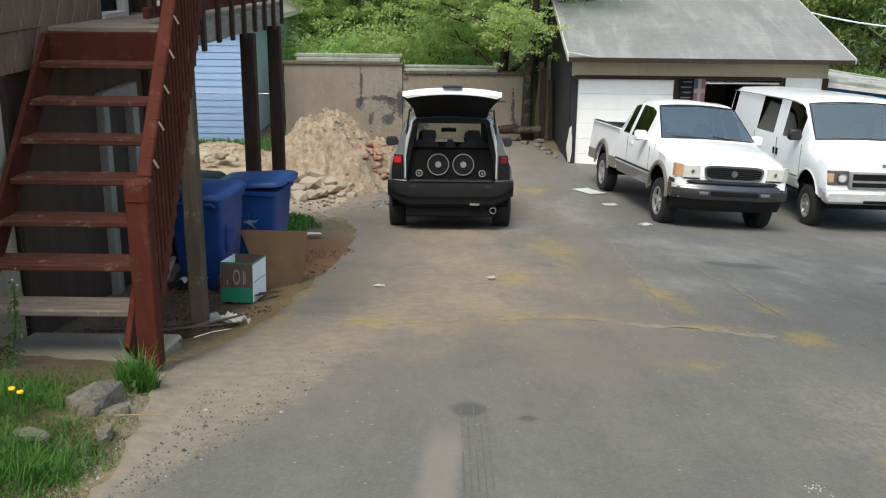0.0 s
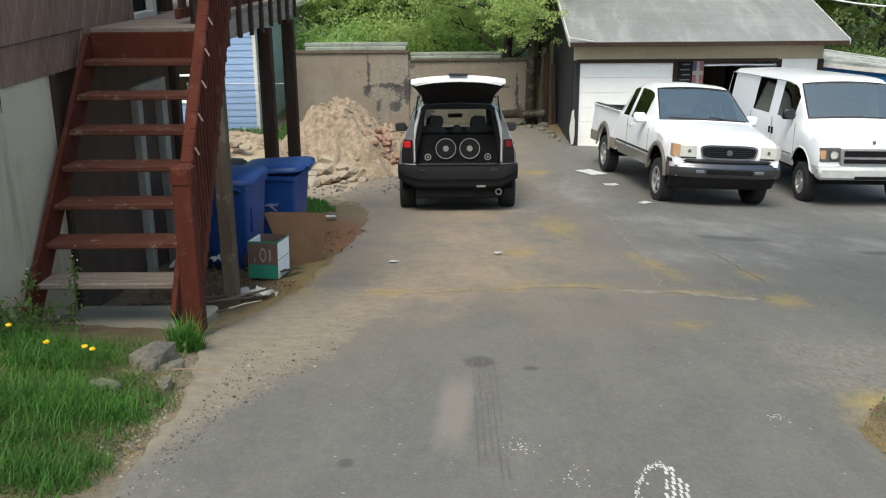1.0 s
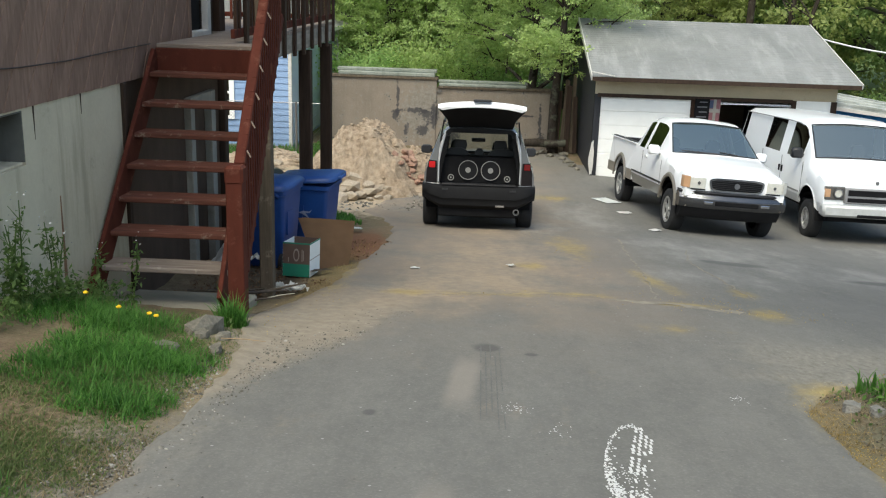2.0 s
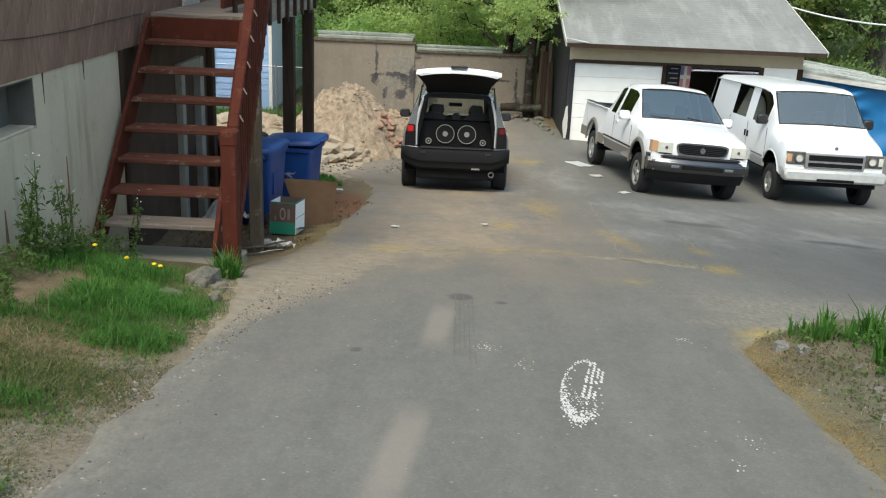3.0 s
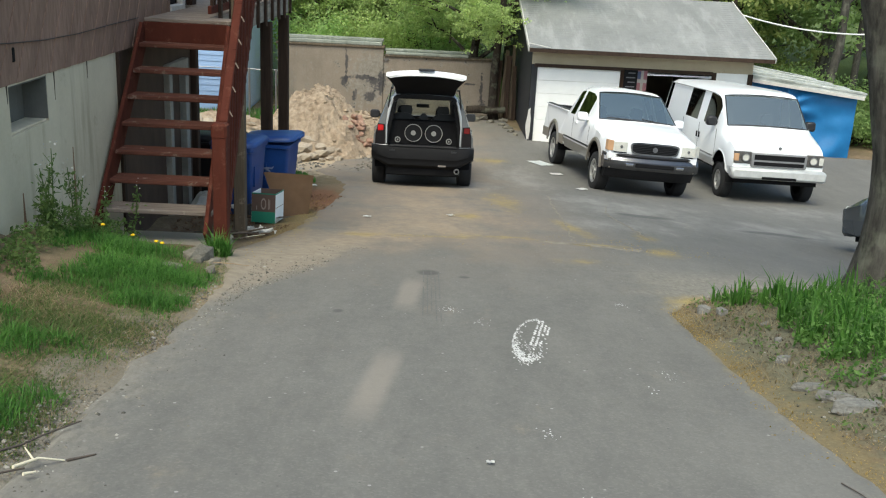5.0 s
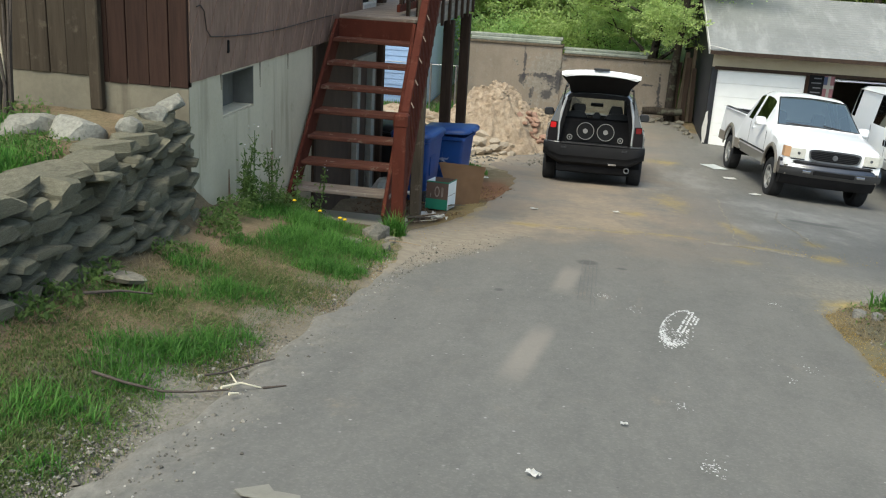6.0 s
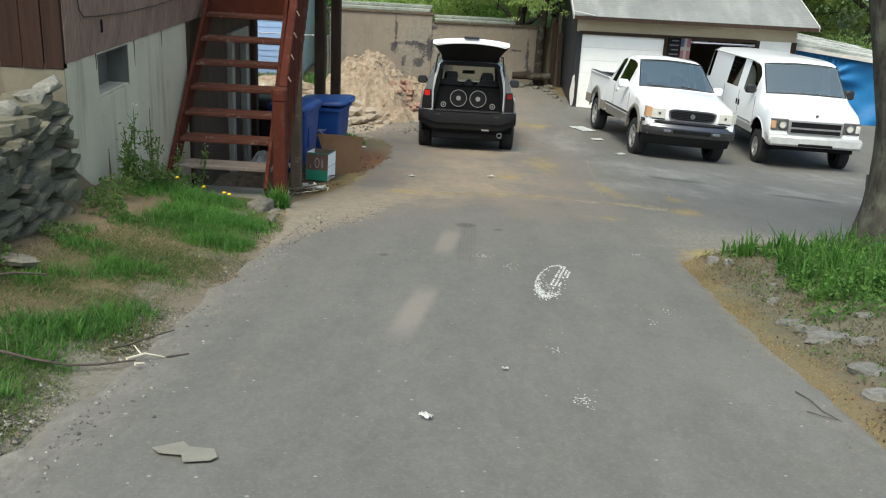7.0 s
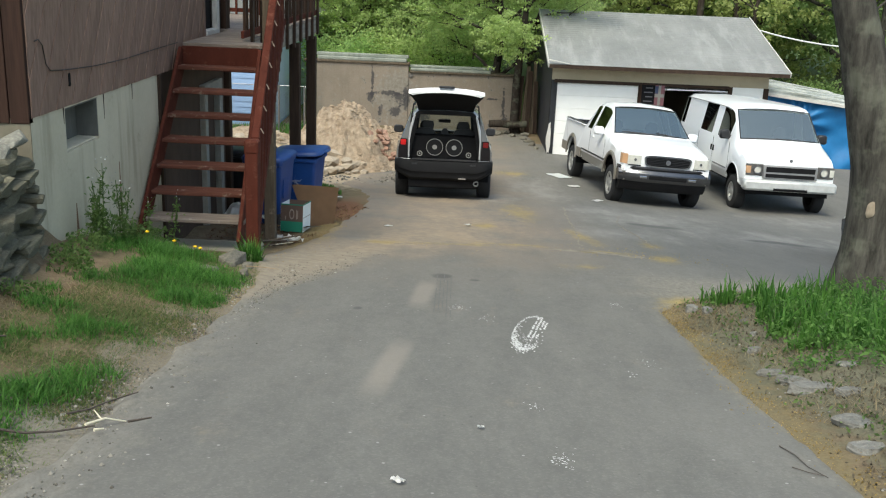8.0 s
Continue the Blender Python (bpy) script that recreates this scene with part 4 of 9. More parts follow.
def build_stone_wall():
    rng = random.Random(11)
    wall = thing("retaining_wall", Matrix.Translation((-2.95, 2.6, 2.7)), "dry-laid grey fieldstone retaining wall", "stone wall")
    o = Vector((-2.95, 2.6, 2.7))
    meshes = [slab_mesh(rng, M_STONE) for k in range(16)]
    faced = [face_stone_mesh(rng, M_STONE) for k in range(22)]

    def face_x(y, z):
        base = np.interp(y, [-3, 1.73, 2.77, 4.28, 4.9], [-2.45, -2.68, -2.79, -2.99, -3.02])
        return base - 0.16 * (z - gz(-2.9, y))

    def top_z(y):
        return float(np.interp(y, [-3, 0.5, 2.0, 3.0, 3.8, 4.6], [3.86, 3.62, 3.44, 3.35, 3.31, 3.40]))

    y = -1.2
    # courses follow the slope
    course = 0
    ys = np.arange(-1.4, 4.62, 0.05)
    level = {round(v, 2): gz(-2.75, v) - 0.08 for v in ys}
    while course < 34:
        y = -1.4 + rng.uniform(0, 0.2)
        h0 = rng.uniform(0.045, 0.09)
        while y < 4.58:
            L = rng.choice((rng.uniform(0.10, 0.2), rng.uniform(0.18, 0.40), rng.uniform(0.2, 0.34)))
            L = min(L, 4.66 - y)
            if L < 0.08:
                break
            h = h0 * rng.uniform(0.6, 1.4)
            keys = [k for k in level if y <= k <= y + L]
            if not keys:
                break
            z = sum(level[k] for k in keys) / len(keys)
            yc = y + L / 2
            if z < top_z(yc) - 0.03:
                fx = face_x(yc, z) + rng.uniform(-0.09, 0.07)
                d = rng.uniform(0.28, 0.4)
                ob = new("stone", faced[rng.randrange(22)])
                ob.parent = wall
                ob.matrix_basis = Matrix.LocRotScale(Vector((fx - d / 2, yc, z + h / 2)) - o, Euler((rng.gauss(0.04, 0.10), rng.uniform(-0.12, 0.16), rng.uniform(-0.22, 0.22))), Vector((d, L * 1.12, h * 1.16)))
            for k in keys:
                level[k] = z + h
            y += L
        course += 1
    # capstones: wide split slabs, thicker near the house
    y = -1.2
    while y < 4.4:
        L = rng.uniform(0.32, 0.62) if y < 3.0 else rng.uniform(0.3, 0.42)
        h = rng.uniform(0.06, 0.10) if y < 3.0 else rng.uniform(0.11, 0.16)
        yc = min(y + L / 2, 4.4)
        z = top_z(yc)
        ob = new("capstone", meshes[rng.randrange(16)])
        ob.parent = wall
        w = rng.uniform(0.30, 0.46)
        ob.matrix_basis = Matrix.LocRotScale(Vector((face_x(yc, z) - w * 0.5 + rng.uniform(-0.02, 0.07), yc, z + h * 0.3)) - o, Euler((rng.uniform(-0.10, 0.04), rng.uniform(-0.05, 0.06), rng.uniform(-0.3, 0.3))), Vector((w, L * 1.1, h)))
        y += L * 0.93
    # rubble and earth fill behind
    solo("wall_fill", box(B(), -0.25, 0.25, -3.0, 3.0, -0.6, 0.34), M_DIRT, Matrix.Translation((-3.32, 1.6, 2.95)) @ pose(0, 0, 0, 0, 0, 4), "packed earth and rubble behind the stone wall", "fill", kind="structure")
    # pale boulders on top
    for x, y, z, s in ((-3.17, 4.46, 3.585, 0.23), (-3.21, 4.24, 3.53, 0.25), (-3.27, 3.98, 3.47, 0.29), (-3.66, 3.92, 3.40, 0.52), (-4.05, 3.86, 3.40, 0.48), (-4.5, 3.6, 3.40, 0.5), (-4.85, 3.0, 3.42, 0.4)):
        me = boulder_mesh(rng, s * 1.2, s * 0.95, s * 0.66, M_BOULDER, lump=0.35)
        tagged(new("boulder", me), "pale rounded boulder on the stone wall", "boulder", "boulders on the wall").matrix_basis = Matrix.Translation((x, y, z - 0.06)) @ pose(0, 0, 0, rng.uniform(-10, 10), rng.uniform(-10, 10), rng.uniform(0, 180))


build_stone_wall()


# ---- garage ----
GX0, GX1, GY0, GY1, GRID = 2.74, 8.62, 23.72, 31.5, 27.6


def build_garage():
    g = thing("garage", Matrix.Translation((5.7, GY0, 0.0)), "two-bay garage with black side wall and grey shingle roof", "garage")
    ox, oy = -5.7, -GY0
    b = -0.45
    bm = B()
    box(bm, GX0 + ox, GX0 + 0.16 + ox, 0, GY1 + oy, b, 2.55)
    part("side_wall", bm, M_BLACK_WALL, g, "black-painted side wall")
    prism(bm := B(), [(0.0, 2.55), (GRID + oy, 3.72), (GY1 + oy, 2.55)], "x", GX0 + ox, GX0 + 0.15 + ox)
    part("gable", bm, M_BLACK_WALL, g)
    box(bm := B(), GX1 - 0.16 + ox, GX1 + ox, 0, GY1 + oy, b, 2.55)
    prism(bm, [(0.0, 2.55), (GRID + oy, 3.72), (GY1 + oy, 2.55)], "x", GX1 - 0.15 + ox, GX1 + ox)
    part("side_wall", bm, M_BLACK_WALL, g)
    box(bm := B(), GX0 + 0.16 + ox, GX1 - 0.16 + ox, GY1 - 0.15 + oy, GY1 + oy, b, 2.55)
    part("rear_wall", bm, M_TAN_BOARD, g)
    # front: header board, piers
    part("header_board", box(B(), GX0 + ox, GX1 + ox, -0.02, 0.10, 2.10, 2.55), M_TAN_BOARD, g, "tan painted header board")
    part("pier", box(B(), GX0 + ox, GX0 + 0.07 + ox, -0.03, 0.1, b, 2.10), M_BLACK_WALL, g)
    part("pier", box(B(), 5.12 + ox, 5.30 + ox, -0.02, 0.12, b, 2.10), M_BOARD, g, "brown pier between the bays")
    part("side_panel", box(B(), 7.66 + ox, GX1 - 0.12 + ox, -0.015, 0.08, b, 2.10), M_WHITE_DOOR, g, "white panel beside the open bay")
    part("pier", box(B(), 7.56 + ox, 7.66 + ox, -0.03, 0.1, b, 2.10), M_POST_DARK, g)
    part("corner_trim", box(B(), GX1 - 0.12 + ox, GX1 + 0.02 + ox, -0.035, 0.10, b, 2.10), M_POST_DARK, g)
    part("lintel_strip", box(B(), GX0 + 0.07 + ox, 7.56 + ox, -0.045, 0.02, 2.03, 2.12), M_POST_DARK, g)
    # closed door of four sections
    door = part("garage_door", box(B(), GX0 + 0.07 + ox, 5.12 + ox, 0.06, 0.09, b, 2.04), M_WHITE_DOOR, g, "white sectional garage door")
    for k in range(6):
        z0 = -0.08 + k * 0.353
        part("door_panel", box(B(), GX0 + 0.075 + ox, 5.115 + ox, 0.03, 0.06, z0 + 0.003, z0 + 0.350, 0.005), M_WHITE_DOOR, door)
    # open bay: raised door edge; its dark inside is painted into partition and floor
    part("raised_door", box(B(), 5.3 + ox, 7.56 + ox, 0.05, 2.2, 1.93, 1.99), M_WHITE_DOOR, g, "raised white garage door")
    part("door_track", tube(B(), [(5.9 + ox, 0.04, 1.95), (7.5 + ox, 0.04, 1.97)], 0.025, 8), M_CHROME, g)
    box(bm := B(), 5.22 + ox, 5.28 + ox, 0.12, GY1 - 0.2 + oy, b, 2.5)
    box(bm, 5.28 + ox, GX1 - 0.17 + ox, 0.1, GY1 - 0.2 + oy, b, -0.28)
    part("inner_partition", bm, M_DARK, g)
    # roof: two slopes of shingle courses on boards
    n = 26
    ez, rz, ey = 2.56, 3.80, GY0 - 0.55
    xa, xb = GX0 - 0.14, GX1 + 0.36
    deck_bm = B()
    prism(deck_bm, [(ey + oy, ez - 0.05), (GRID + oy, rz - 0.05), (GRID + oy, rz - 0.004), (ey + oy, ez - 0.004)], "x", xa + ox, xb + ox)
    prism(deck_bm, [(2 * GRID - ey + oy, ez - 0.05), (GRID + oy, rz - 0.05), (GRID + oy, rz - 0.004), (2 * GRID - ey + oy, ez - 0.004)], "x", xa + ox, xb + ox)
    roof = part("roof", deck_bm, M_POST_DARK, g, "weathered grey shingle roof")
    for side in (0, 1):
        for k in range(n):
            u0, u1 = k / n, (k + 1.15) / n
            def at(u, up):
                y = ey + (GRID - ey) * u
                if side:
                    y = 2 * GRID - y
                return (y + oy, ez + (rz - ez) * u + up)
            poly = [at(u0, 0.007), at(min(u1, 1.0), 0.002), at(min(u1, 1.0), -0.002), at(u0, 0.0)]
            bm = prism(B(), poly, "x", xa - 0.01 + ox, xb + 0.01 + ox)
            part("shingle_course", bm, M_SHINGLE, roof)
    for x in (xa - 0.035, xb + 0.011):
        part("rake_trim", beam(B(), (x + 0.012 + ox, ey + oy, ez - 0.03), (x + 0.012 + ox, GRID + oy, rz - 0.03), 0.025, 0.13), M_TRIM, roof, "white rake trim")
    part("fascia", box(B(), xa + ox, xb + ox, ey - 0.02 + oy, ey + oy, ez - 0.10, ez - 0.005), M_POST_DARK, roof)
    part("soffit", box(B(), xa + ox, xb + ox, ey + oy, -0.02, ez - 0.07, ez - 0.052), M_TAN_BOARD, roof)
    part("flashing", beam(B(), (GX0 - 0.18 + ox, ey + 0.02 + oy, ez + 0.12), (GX0 + 0.38 + ox, ey - 0.03 + oy, ez + 0.03), 0.05, 0.02), M_TRIM, roof, "loose white trim strip at the eave")
    # peeled white patch at the foot of the black wall
    bm = B()
    rng = random.Random(4)
    pts = []
    for k in range(16):
        a = 2 * pi * k / 16
        pts.append((GX0 + 0.02 + 0.075 * cos(a) * rng.uniform(0.55, 1.1) + ox, 0.50 + 0.48 * sin(a) * rng.uniform(0.8, 1.05)))
    prism(bm, pts, "y", -0.036, -0.024)
    part("peeled_paint", bm, M_TRIM, g, "peeled patch showing white paint")
    # flag sign between the bays
    sign = thing("hung_cloth", Matrix.Translation((5.55, GY0 - 0.08, 1.55)), "small red, white and dark cloth hung in the bay", "cloth")
    bm = B()
    box(bm, -0.36, 0.0, -0.01, 0.0, 0.0, 0.52)
    part("dark_panel", bm, M_DARK, sign)
    for k in range(4):
        part("stripe", box(B(), -0.30 + 0.05 * (k % 2), -0.06, -0.016, -0.011, 0.07 + 0.12 * k, 0.10 + 0.12 * k), M_CLOTH_GREY, sign)
    part("red_panel", box(B(), 0.0, 0.26, -0.012, 0.0, -0.02, 0.52), M_CLOTH_RED, sign)
    part("white_cross", box(B(), 0.09, 0.16, -0.018, -0.013, -0.02, 0.52), M_JAMB, sign)
    part("white_cross", box(B(), 0.0, 0.09, -0.018, -0.013, 0.2, 0.29), M_JAMB, sign)
    part("white_cross", box(B(), 0.16, 0.26, -0.018, -0.013, 0.2, 0.29), M_JAMB, sign)
    part("blue_panel", box(B(), 0.0, 0.085, -0.019, -0.0135, 0.3, 0.5), M_CLOTH_BLUE, sign)


def shingle():
    m = Mat("grey_shingle", 0.92, 0, spec=0.25)
    a, b = m.noise(1.0, 6, 0.65, (0.9, 0.35, 0.9)), m.noise(70, 3)
    br = m.noise(1.0, 3, 0.5, (5.0, 30, 30))
    c = m.ramp(a, [(0.3, (0.15, 0.155, 0.15)), (0.7, (0.265, 0.27, 0.26))])
    c = m.mix(0.3, c, m.ramp(b, [(0.3, (0.14, 0.145, 0.14)), (0.7, (0.36, 0.365, 0.36))]))
    c = m.mix(m.math("MULTIPLY", m.random(), 0.14), c, (0.19, 0.19, 0.18))
    c = m.mix(m.math("MULTIPLY", m.step(m.noise(1.0, 6, 0.7, (3.0, 0.5, 0.5)), 0.48, 0.66), 0.45), c, (0.35, 0.355, 0.34))
    c = m.mix(m.math("MULTIPLY", m.step(br, 0.55, 0.6), 0.18), c, (0.15, 0.15, 0.14))
    m.color(c)
    m.bump(b, 0.5, 0.01)
    return m.m


M_SHINGLE = shingle()
M_CLOTH_BLUE = plain("faded_blue_cloth", (0.05, 0.065, 0.12), 0.8)
M_CLOTH_GREY = plain("grey_print", (0.11, 0.11, 0.12), 0.8)
M_CLOTH_RED = plain("red_cloth", (0.20, 0.085, 0.095), 0.8)
build_garage()


# ---- back wall ----
def build_back_wall():
    w = thing("boundary_wall", Matrix.Translation((-1.4, 27.4, 0.0)), "tall rendered boundary wall with patched cracks and coping", "wall")
    ox = 1.4
    part("wall_section", box(B(), -4.55 + ox, -1.36 + ox, 0.0, 0.35, -0.3, 1.95, 0.01), M_BACKWALL, w)
    part("wall_section", box(B(), -1.36 + ox, 2.0 + ox, 0.03, 0.35, -0.3, 1.72, 0.01), M_BACKWALL, w)
    part("wall_ledge", box(B(), -4.6 + ox, -1.33 + ox, -0.05, 0.4, 1.95, 2.02, 0.01), M_POST, w)
    part("wall_ledge", box(B(), -1.33 + ox, 2.0 + ox, -0.03, 0.4, 1.72, 1.78, 0.01), M_POST, w)
    for a, b, z, h in ((-4.2, -1.42, 2.02, 0.20), (-1.3, 1.2, 1.78, 0.16)):
        part("coping", box(B(), a + ox, b + ox, -0.02, 0.22, z, z + h * 0.55, 0.02), M_CAP, w, "pale weathered coping")
        part("coping_lip", box(B(), a - 0.05 + ox, b + 0.04 + ox, 0.12, 0.42, z + h * 0.55, z + h, 0.015), M_CAP, w)
    # a few lumps of mortar left proud of the face
    rng = random.Random(5)
    for cx, cz, rx, rz in ((-1.28, 1.62, 0.09, 0.07), (-2.18, 0.62, 0.05, 0.12)):
        rad = [rng.uniform(0.5, 1.1) for k in range(18)]
        pts = [(cx + rx * cos(2 * pi * k / 18) * rad[k] + ox, cz + rz * sin(2 * pi * k / 18) * rad[k]) for k in range(18)]
        part("mortar_patch", prism(B(), pts, "y", -0.006, 0.02), M_PATCH, w, "grey mortar patch")


build_back_wall()


# ---- blue house ----
def build_blue_house():
    h = thing("blue_house", Matrix.Translation((-8.3, 26.0, 0.0)), "single-storey house with pale blue clapboard siding", "house")
    ox, oy = 8.3, -26.0
    x0, x1, y0, y1, top = -12.5, -5.3, 26.0, 34.0, 3.05
    part("wall", box(B(), x0 + ox, x1 + ox, y0 + oy, y1 + oy, -0.3, top), M_BLUE_SIDING, h)
    k = 0
    z = 0.12
    while z < top - 0.05:
        bm = prism(B(), [(y0 + oy, z), (y0 - 0.022 + oy, z), (y0 - 0.004 + oy, z + 0.17), (y0 + oy, z + 0.17)], "x", x0 + ox, x1 - 0.06 + ox)
        part("clapboard", bm, M_BLUE_SIDING, h)
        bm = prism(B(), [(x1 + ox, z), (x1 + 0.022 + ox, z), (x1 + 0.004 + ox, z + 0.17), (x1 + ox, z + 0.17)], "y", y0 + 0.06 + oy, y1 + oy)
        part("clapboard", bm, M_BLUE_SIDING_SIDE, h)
        z += 0.172
    part("corner_board", box(B(), x1 - 0.06 + ox, x1 + 0.03 + ox, y0 - 0.03 + oy, y0 + 0.06 + oy, -0.3, top), M_TRIM, h)
    part("water_table", box(B(), x0 + ox, x1 - 0.06 + ox, y0 - 0.03 + oy, y0 + oy, -0.3, 0.12), M_SLAB, h)
    win = part("window", box(B(), -8.05 + ox, -6.98 + ox, y0 - 0.035 + oy, y0 - 0.025 + oy, 0.9, 2.2), M_GLASS_DARK, h, "white-framed window")
    for a, b, c, d in ((-8.15, -8.03, 0.82, 2.3), (-7.0, -6.86, 0.82, 2.3), (-8.03, -7.0, 2.18, 2.3), (-8.03, -7.0, 0.82, 0.92), (-8.03, -7.0, 1.52, 1.58)):
        part("window_frame", box(B(), a + ox, b + ox, y0 - 0.06 + oy, y0 - 0.02 + oy, c, d, 0.006), M_WHITE_DOOR, win)
    part("eave_board", box(B(), x1 - 0.05 + ox, x1 + 0.38 + ox, y0 - 0.3 + oy, y1 + 0.3 + oy, top - 0.02, top + 0.12, 0.01), M_WHITE_DOOR, h, "white eave board")
    bm = prism(B(), [(x0 - 0.4 + ox, top + 0.12), (x1 + 0.4 + ox, top + 0.12), ((x0 + x1) / 2 + ox, top + 1.9)], "y", y0 - 0.3 + oy, y1 + 0.3 + oy)
    part("roof", bm, M_SHINGLE, h)
    part("downpipe", tube(B(), [(x1 + 0.1 + ox, 33.7 + oy, -0.1), (x1 + 0.1 + ox, 33.7 + oy, top)], 0.05, 8), M_TRIM, h)


# Paler copy of the siding: the side wall's brightness is put into its colour.
M_BLUE_SIDING_SIDE = plain("blue_vinyl_siding_side_lit", (0.42, 0.52, 0.62), 0.55, 0, 0.06, 2)
build_blue_house()


def build_chain_fence():
    """Chain-link fence between the blue house and the deck."""
    f = thing("chain_fence", Matrix.Translation((-5.0, 25.2, 0.0)), "galvanised chain-link fence beside the blue house", "fence")
    for x in (-1.9, 0.0, 0.75):
        part("post", tube(B(), [(x, 0, -0.1), (x, 0, 1.45)], 0.03, 8), M_CHROME_DULL, f, smooth=60)
    part("top_rail", tube(B(), [(-1.95, 0, 1.42), (0.8, 0, 1.42)], 0.010, 8), M_CHROME_DULL, f, smooth=60)
    verts, faces = [], []
    step = 0.09
    def wire(a, b):
        d = (Vector(b) - Vector(a)).normalized()
        n = Vector((-d.z, 0, d.x)) * 0.0022
        i = len(verts)
        for p in (Vector(a) + n, Vector(b) + n, Vector(b) - n, Vector(a) - n):
            verts.append(tuple(p))
        for p in (Vector(a), Vector(b)):
            verts.append((p.x, 0.003, p.z))
        faces.append((i, i + 1, i + 5, i + 4))
        faces.append((i + 4, i + 5, i + 2, i + 3))
    for k in range(-16, 31):
        x = -1.9 + k * step
        for s in (1, -1):
            a, b = (x, 0.0), (x + s * 1.4, 1.4)
            p = clip_seg(a, b, -1.9, 0.78)
            if p:
                wire((p[0][0], 0, p[0][1]), (p[1][0], 0, p[1][1]))
    me = bpy.data.meshes.new("wire_mesh")
    me.from_pydata(verts, [], faces)
    me.materials.append(M_CHROME_DULL)
    ob = new("wire_mesh", me)
    ob.parent = f


def clip_seg(a, b, x0, x1):
    (ax, az), (bx, bz) = a, b
    t0, t1 = 0.0, 1.0
    d = bx - ax
    for lim, s in ((x0, 1), (x1, -1)):
        fa, fb = (ax - lim) * s, (bx - lim) * s
        if fa < 0 and fb < 0:
            return None
        if fa < 0:
            t0 = max(t0, fa / (fa - fb))
        elif fb < 0:
            t1 = min(t1, fa / (fa - fb))
    if t1 <= t0:
        return None
    return (ax + d * t0, az + (bz - az) * t0), (ax + d * t1, az + (bz - az) * t1)


build_chain_fence()


# ---- tarpaulin shed ----
def build_tarp_shed():
    s = thing("lean_to_shed", Matrix.Translation((10.4, 25.4, -0.33)), "lean-to shed with a pale sheet roof and blue tarpaulin front", "shed")
    # tarp: folds hung between gathers
    n, m = 70, 34
    verts, faces = [], []
    for j in range(m + 1):
        v = j / m
        for i in range(n + 1):
            u = i / n
            x = -1.55 + 3.35 * u
            top = 2.15 - 0.39 * u
            z = top * (1 - v) + 0.02 * v
            du, dv = (u - 0.36) * 1.7, v - 0.30
            ang, far = math.atan2(dv, du), math.hypot(du, dv)
            sway = 0.10 * sin(9 * ang + 1.5 * far) * math.exp(-far * 1.5) * min(1, far * 6) + 0.06 * sin(7 * u + 2 * v) * (0.3 + v) + 0.05 * noise.noise(Vector((u * 5, v * 3, 2)))
            sway += 0.05 * sin(15 * u + 9 * v) * (u > 0.0) * v
            sag = 0.12 * math.exp(-((u - 0.55) / 0.16) ** 2) * sin(pi * min(1, v * 1.6))
            fold = 0.07 * sin(10 * (u * 0.6 + v) + 3) * math.exp(-((v - 0.35) / 0.25) ** 2)
            ease = min(1.0, 0.25 + 9 * v) * min(1.0, 0.2 + 6 * (1 - u))
            verts.append((x, -0.22 - ease * (sway * 1.15 + sag + fold * 1.3), z))
    for j in range(m):
        for i in range(n):
            a = j * (n + 1) + i
            faces.append((a, a + 1, a + n + 2, a + n + 1))
    me = bpy.data.meshes.new("tarpaulin")
    me.from_pydata(verts, [], faces)
    me.materials.append(M_TARP)
    me.polygons.foreach_set("use_smooth", [True] * len(me.polygons))
    ob = new("tarpaulin", me)
    ob.parent = s
    tagged(ob, "creased bright blue tarpaulin")
    bm = prism(B(), [(-1.7, 2.22), (1.95, 1.80), (1.95, 1.88), (-1.7, 2.30)], "y", -0.4, 2.8)
    part("roof_sheet", bm, M_SHEET, s, "pale corrugated roof sheet")
    for k in range(4):
        y = -0.42 + 0.5 * k
        part("roof_batten", prism(B(), [(-1.72, 2.30 + 0.06 * k), (1.97 - 0.3 * k, 1.885 + 0.06 * k), (1.97 - 0.3 * k, 1.93 + 0.06 * k), (-1.72, 2.35 + 0.06 * k)], "y", y, y + 0.42), M_SHEET, s)
    part("fascia_board", prism(B(), [(-1.7, 2.14), (1.9, 1.735), (1.9, 1.815), (-1.7, 2.235)], "y", -0.46, -0.41), M_TRIM, s)
    for x in (-1.55, 1.8):
        part("corner_post", box(B(), x - 0.05, x + 0.05, -0.1, 0.0, -0.1, 1.85 if x > 0 else 2.2), M_POST_DARK, s)
    part("rear_wall", box(B(), -1.6, 1.85, 2.6, 2.7, -0.1, 1.8), M_POST_DARK, s)
    part("side_wall", box(B(), 1.80, 1.86, 0.0, 2.6, -0.1, 1.78), M_POST_DARK, s)


def tarp():
    m = Mat("blue_tarpaulin", 0.5, 0, (0.012, 0.17, 0.50), 0.5)
    c = m.ramp(m.noise(3, 5), [(0.3, (0.006, 0.13, 0.33)), (0.7, (0.012, 0.165, 0.40))])
    m.color(c)
    m.bump(m.noise(5.0, 3, 0.5, (1, 1, 1.5)), 0.25, 0.02)
    return m.m


def roof_sheet():
    m = Mat("pale_sheet", 0.6, 0, (0.5, 0.54, 0.5))
    m.color(m.ramp(m.noise(1.0, 6, 0.7, (1.2, 6, 1)), [(0.35, (0.26, 0.28, 0.25)), (0.62, (0.56, 0.58, 0.55))]))
    return m.m


M_TARP, M_SHEET = tarp(), roof_sheet()
build_tarp_shed()


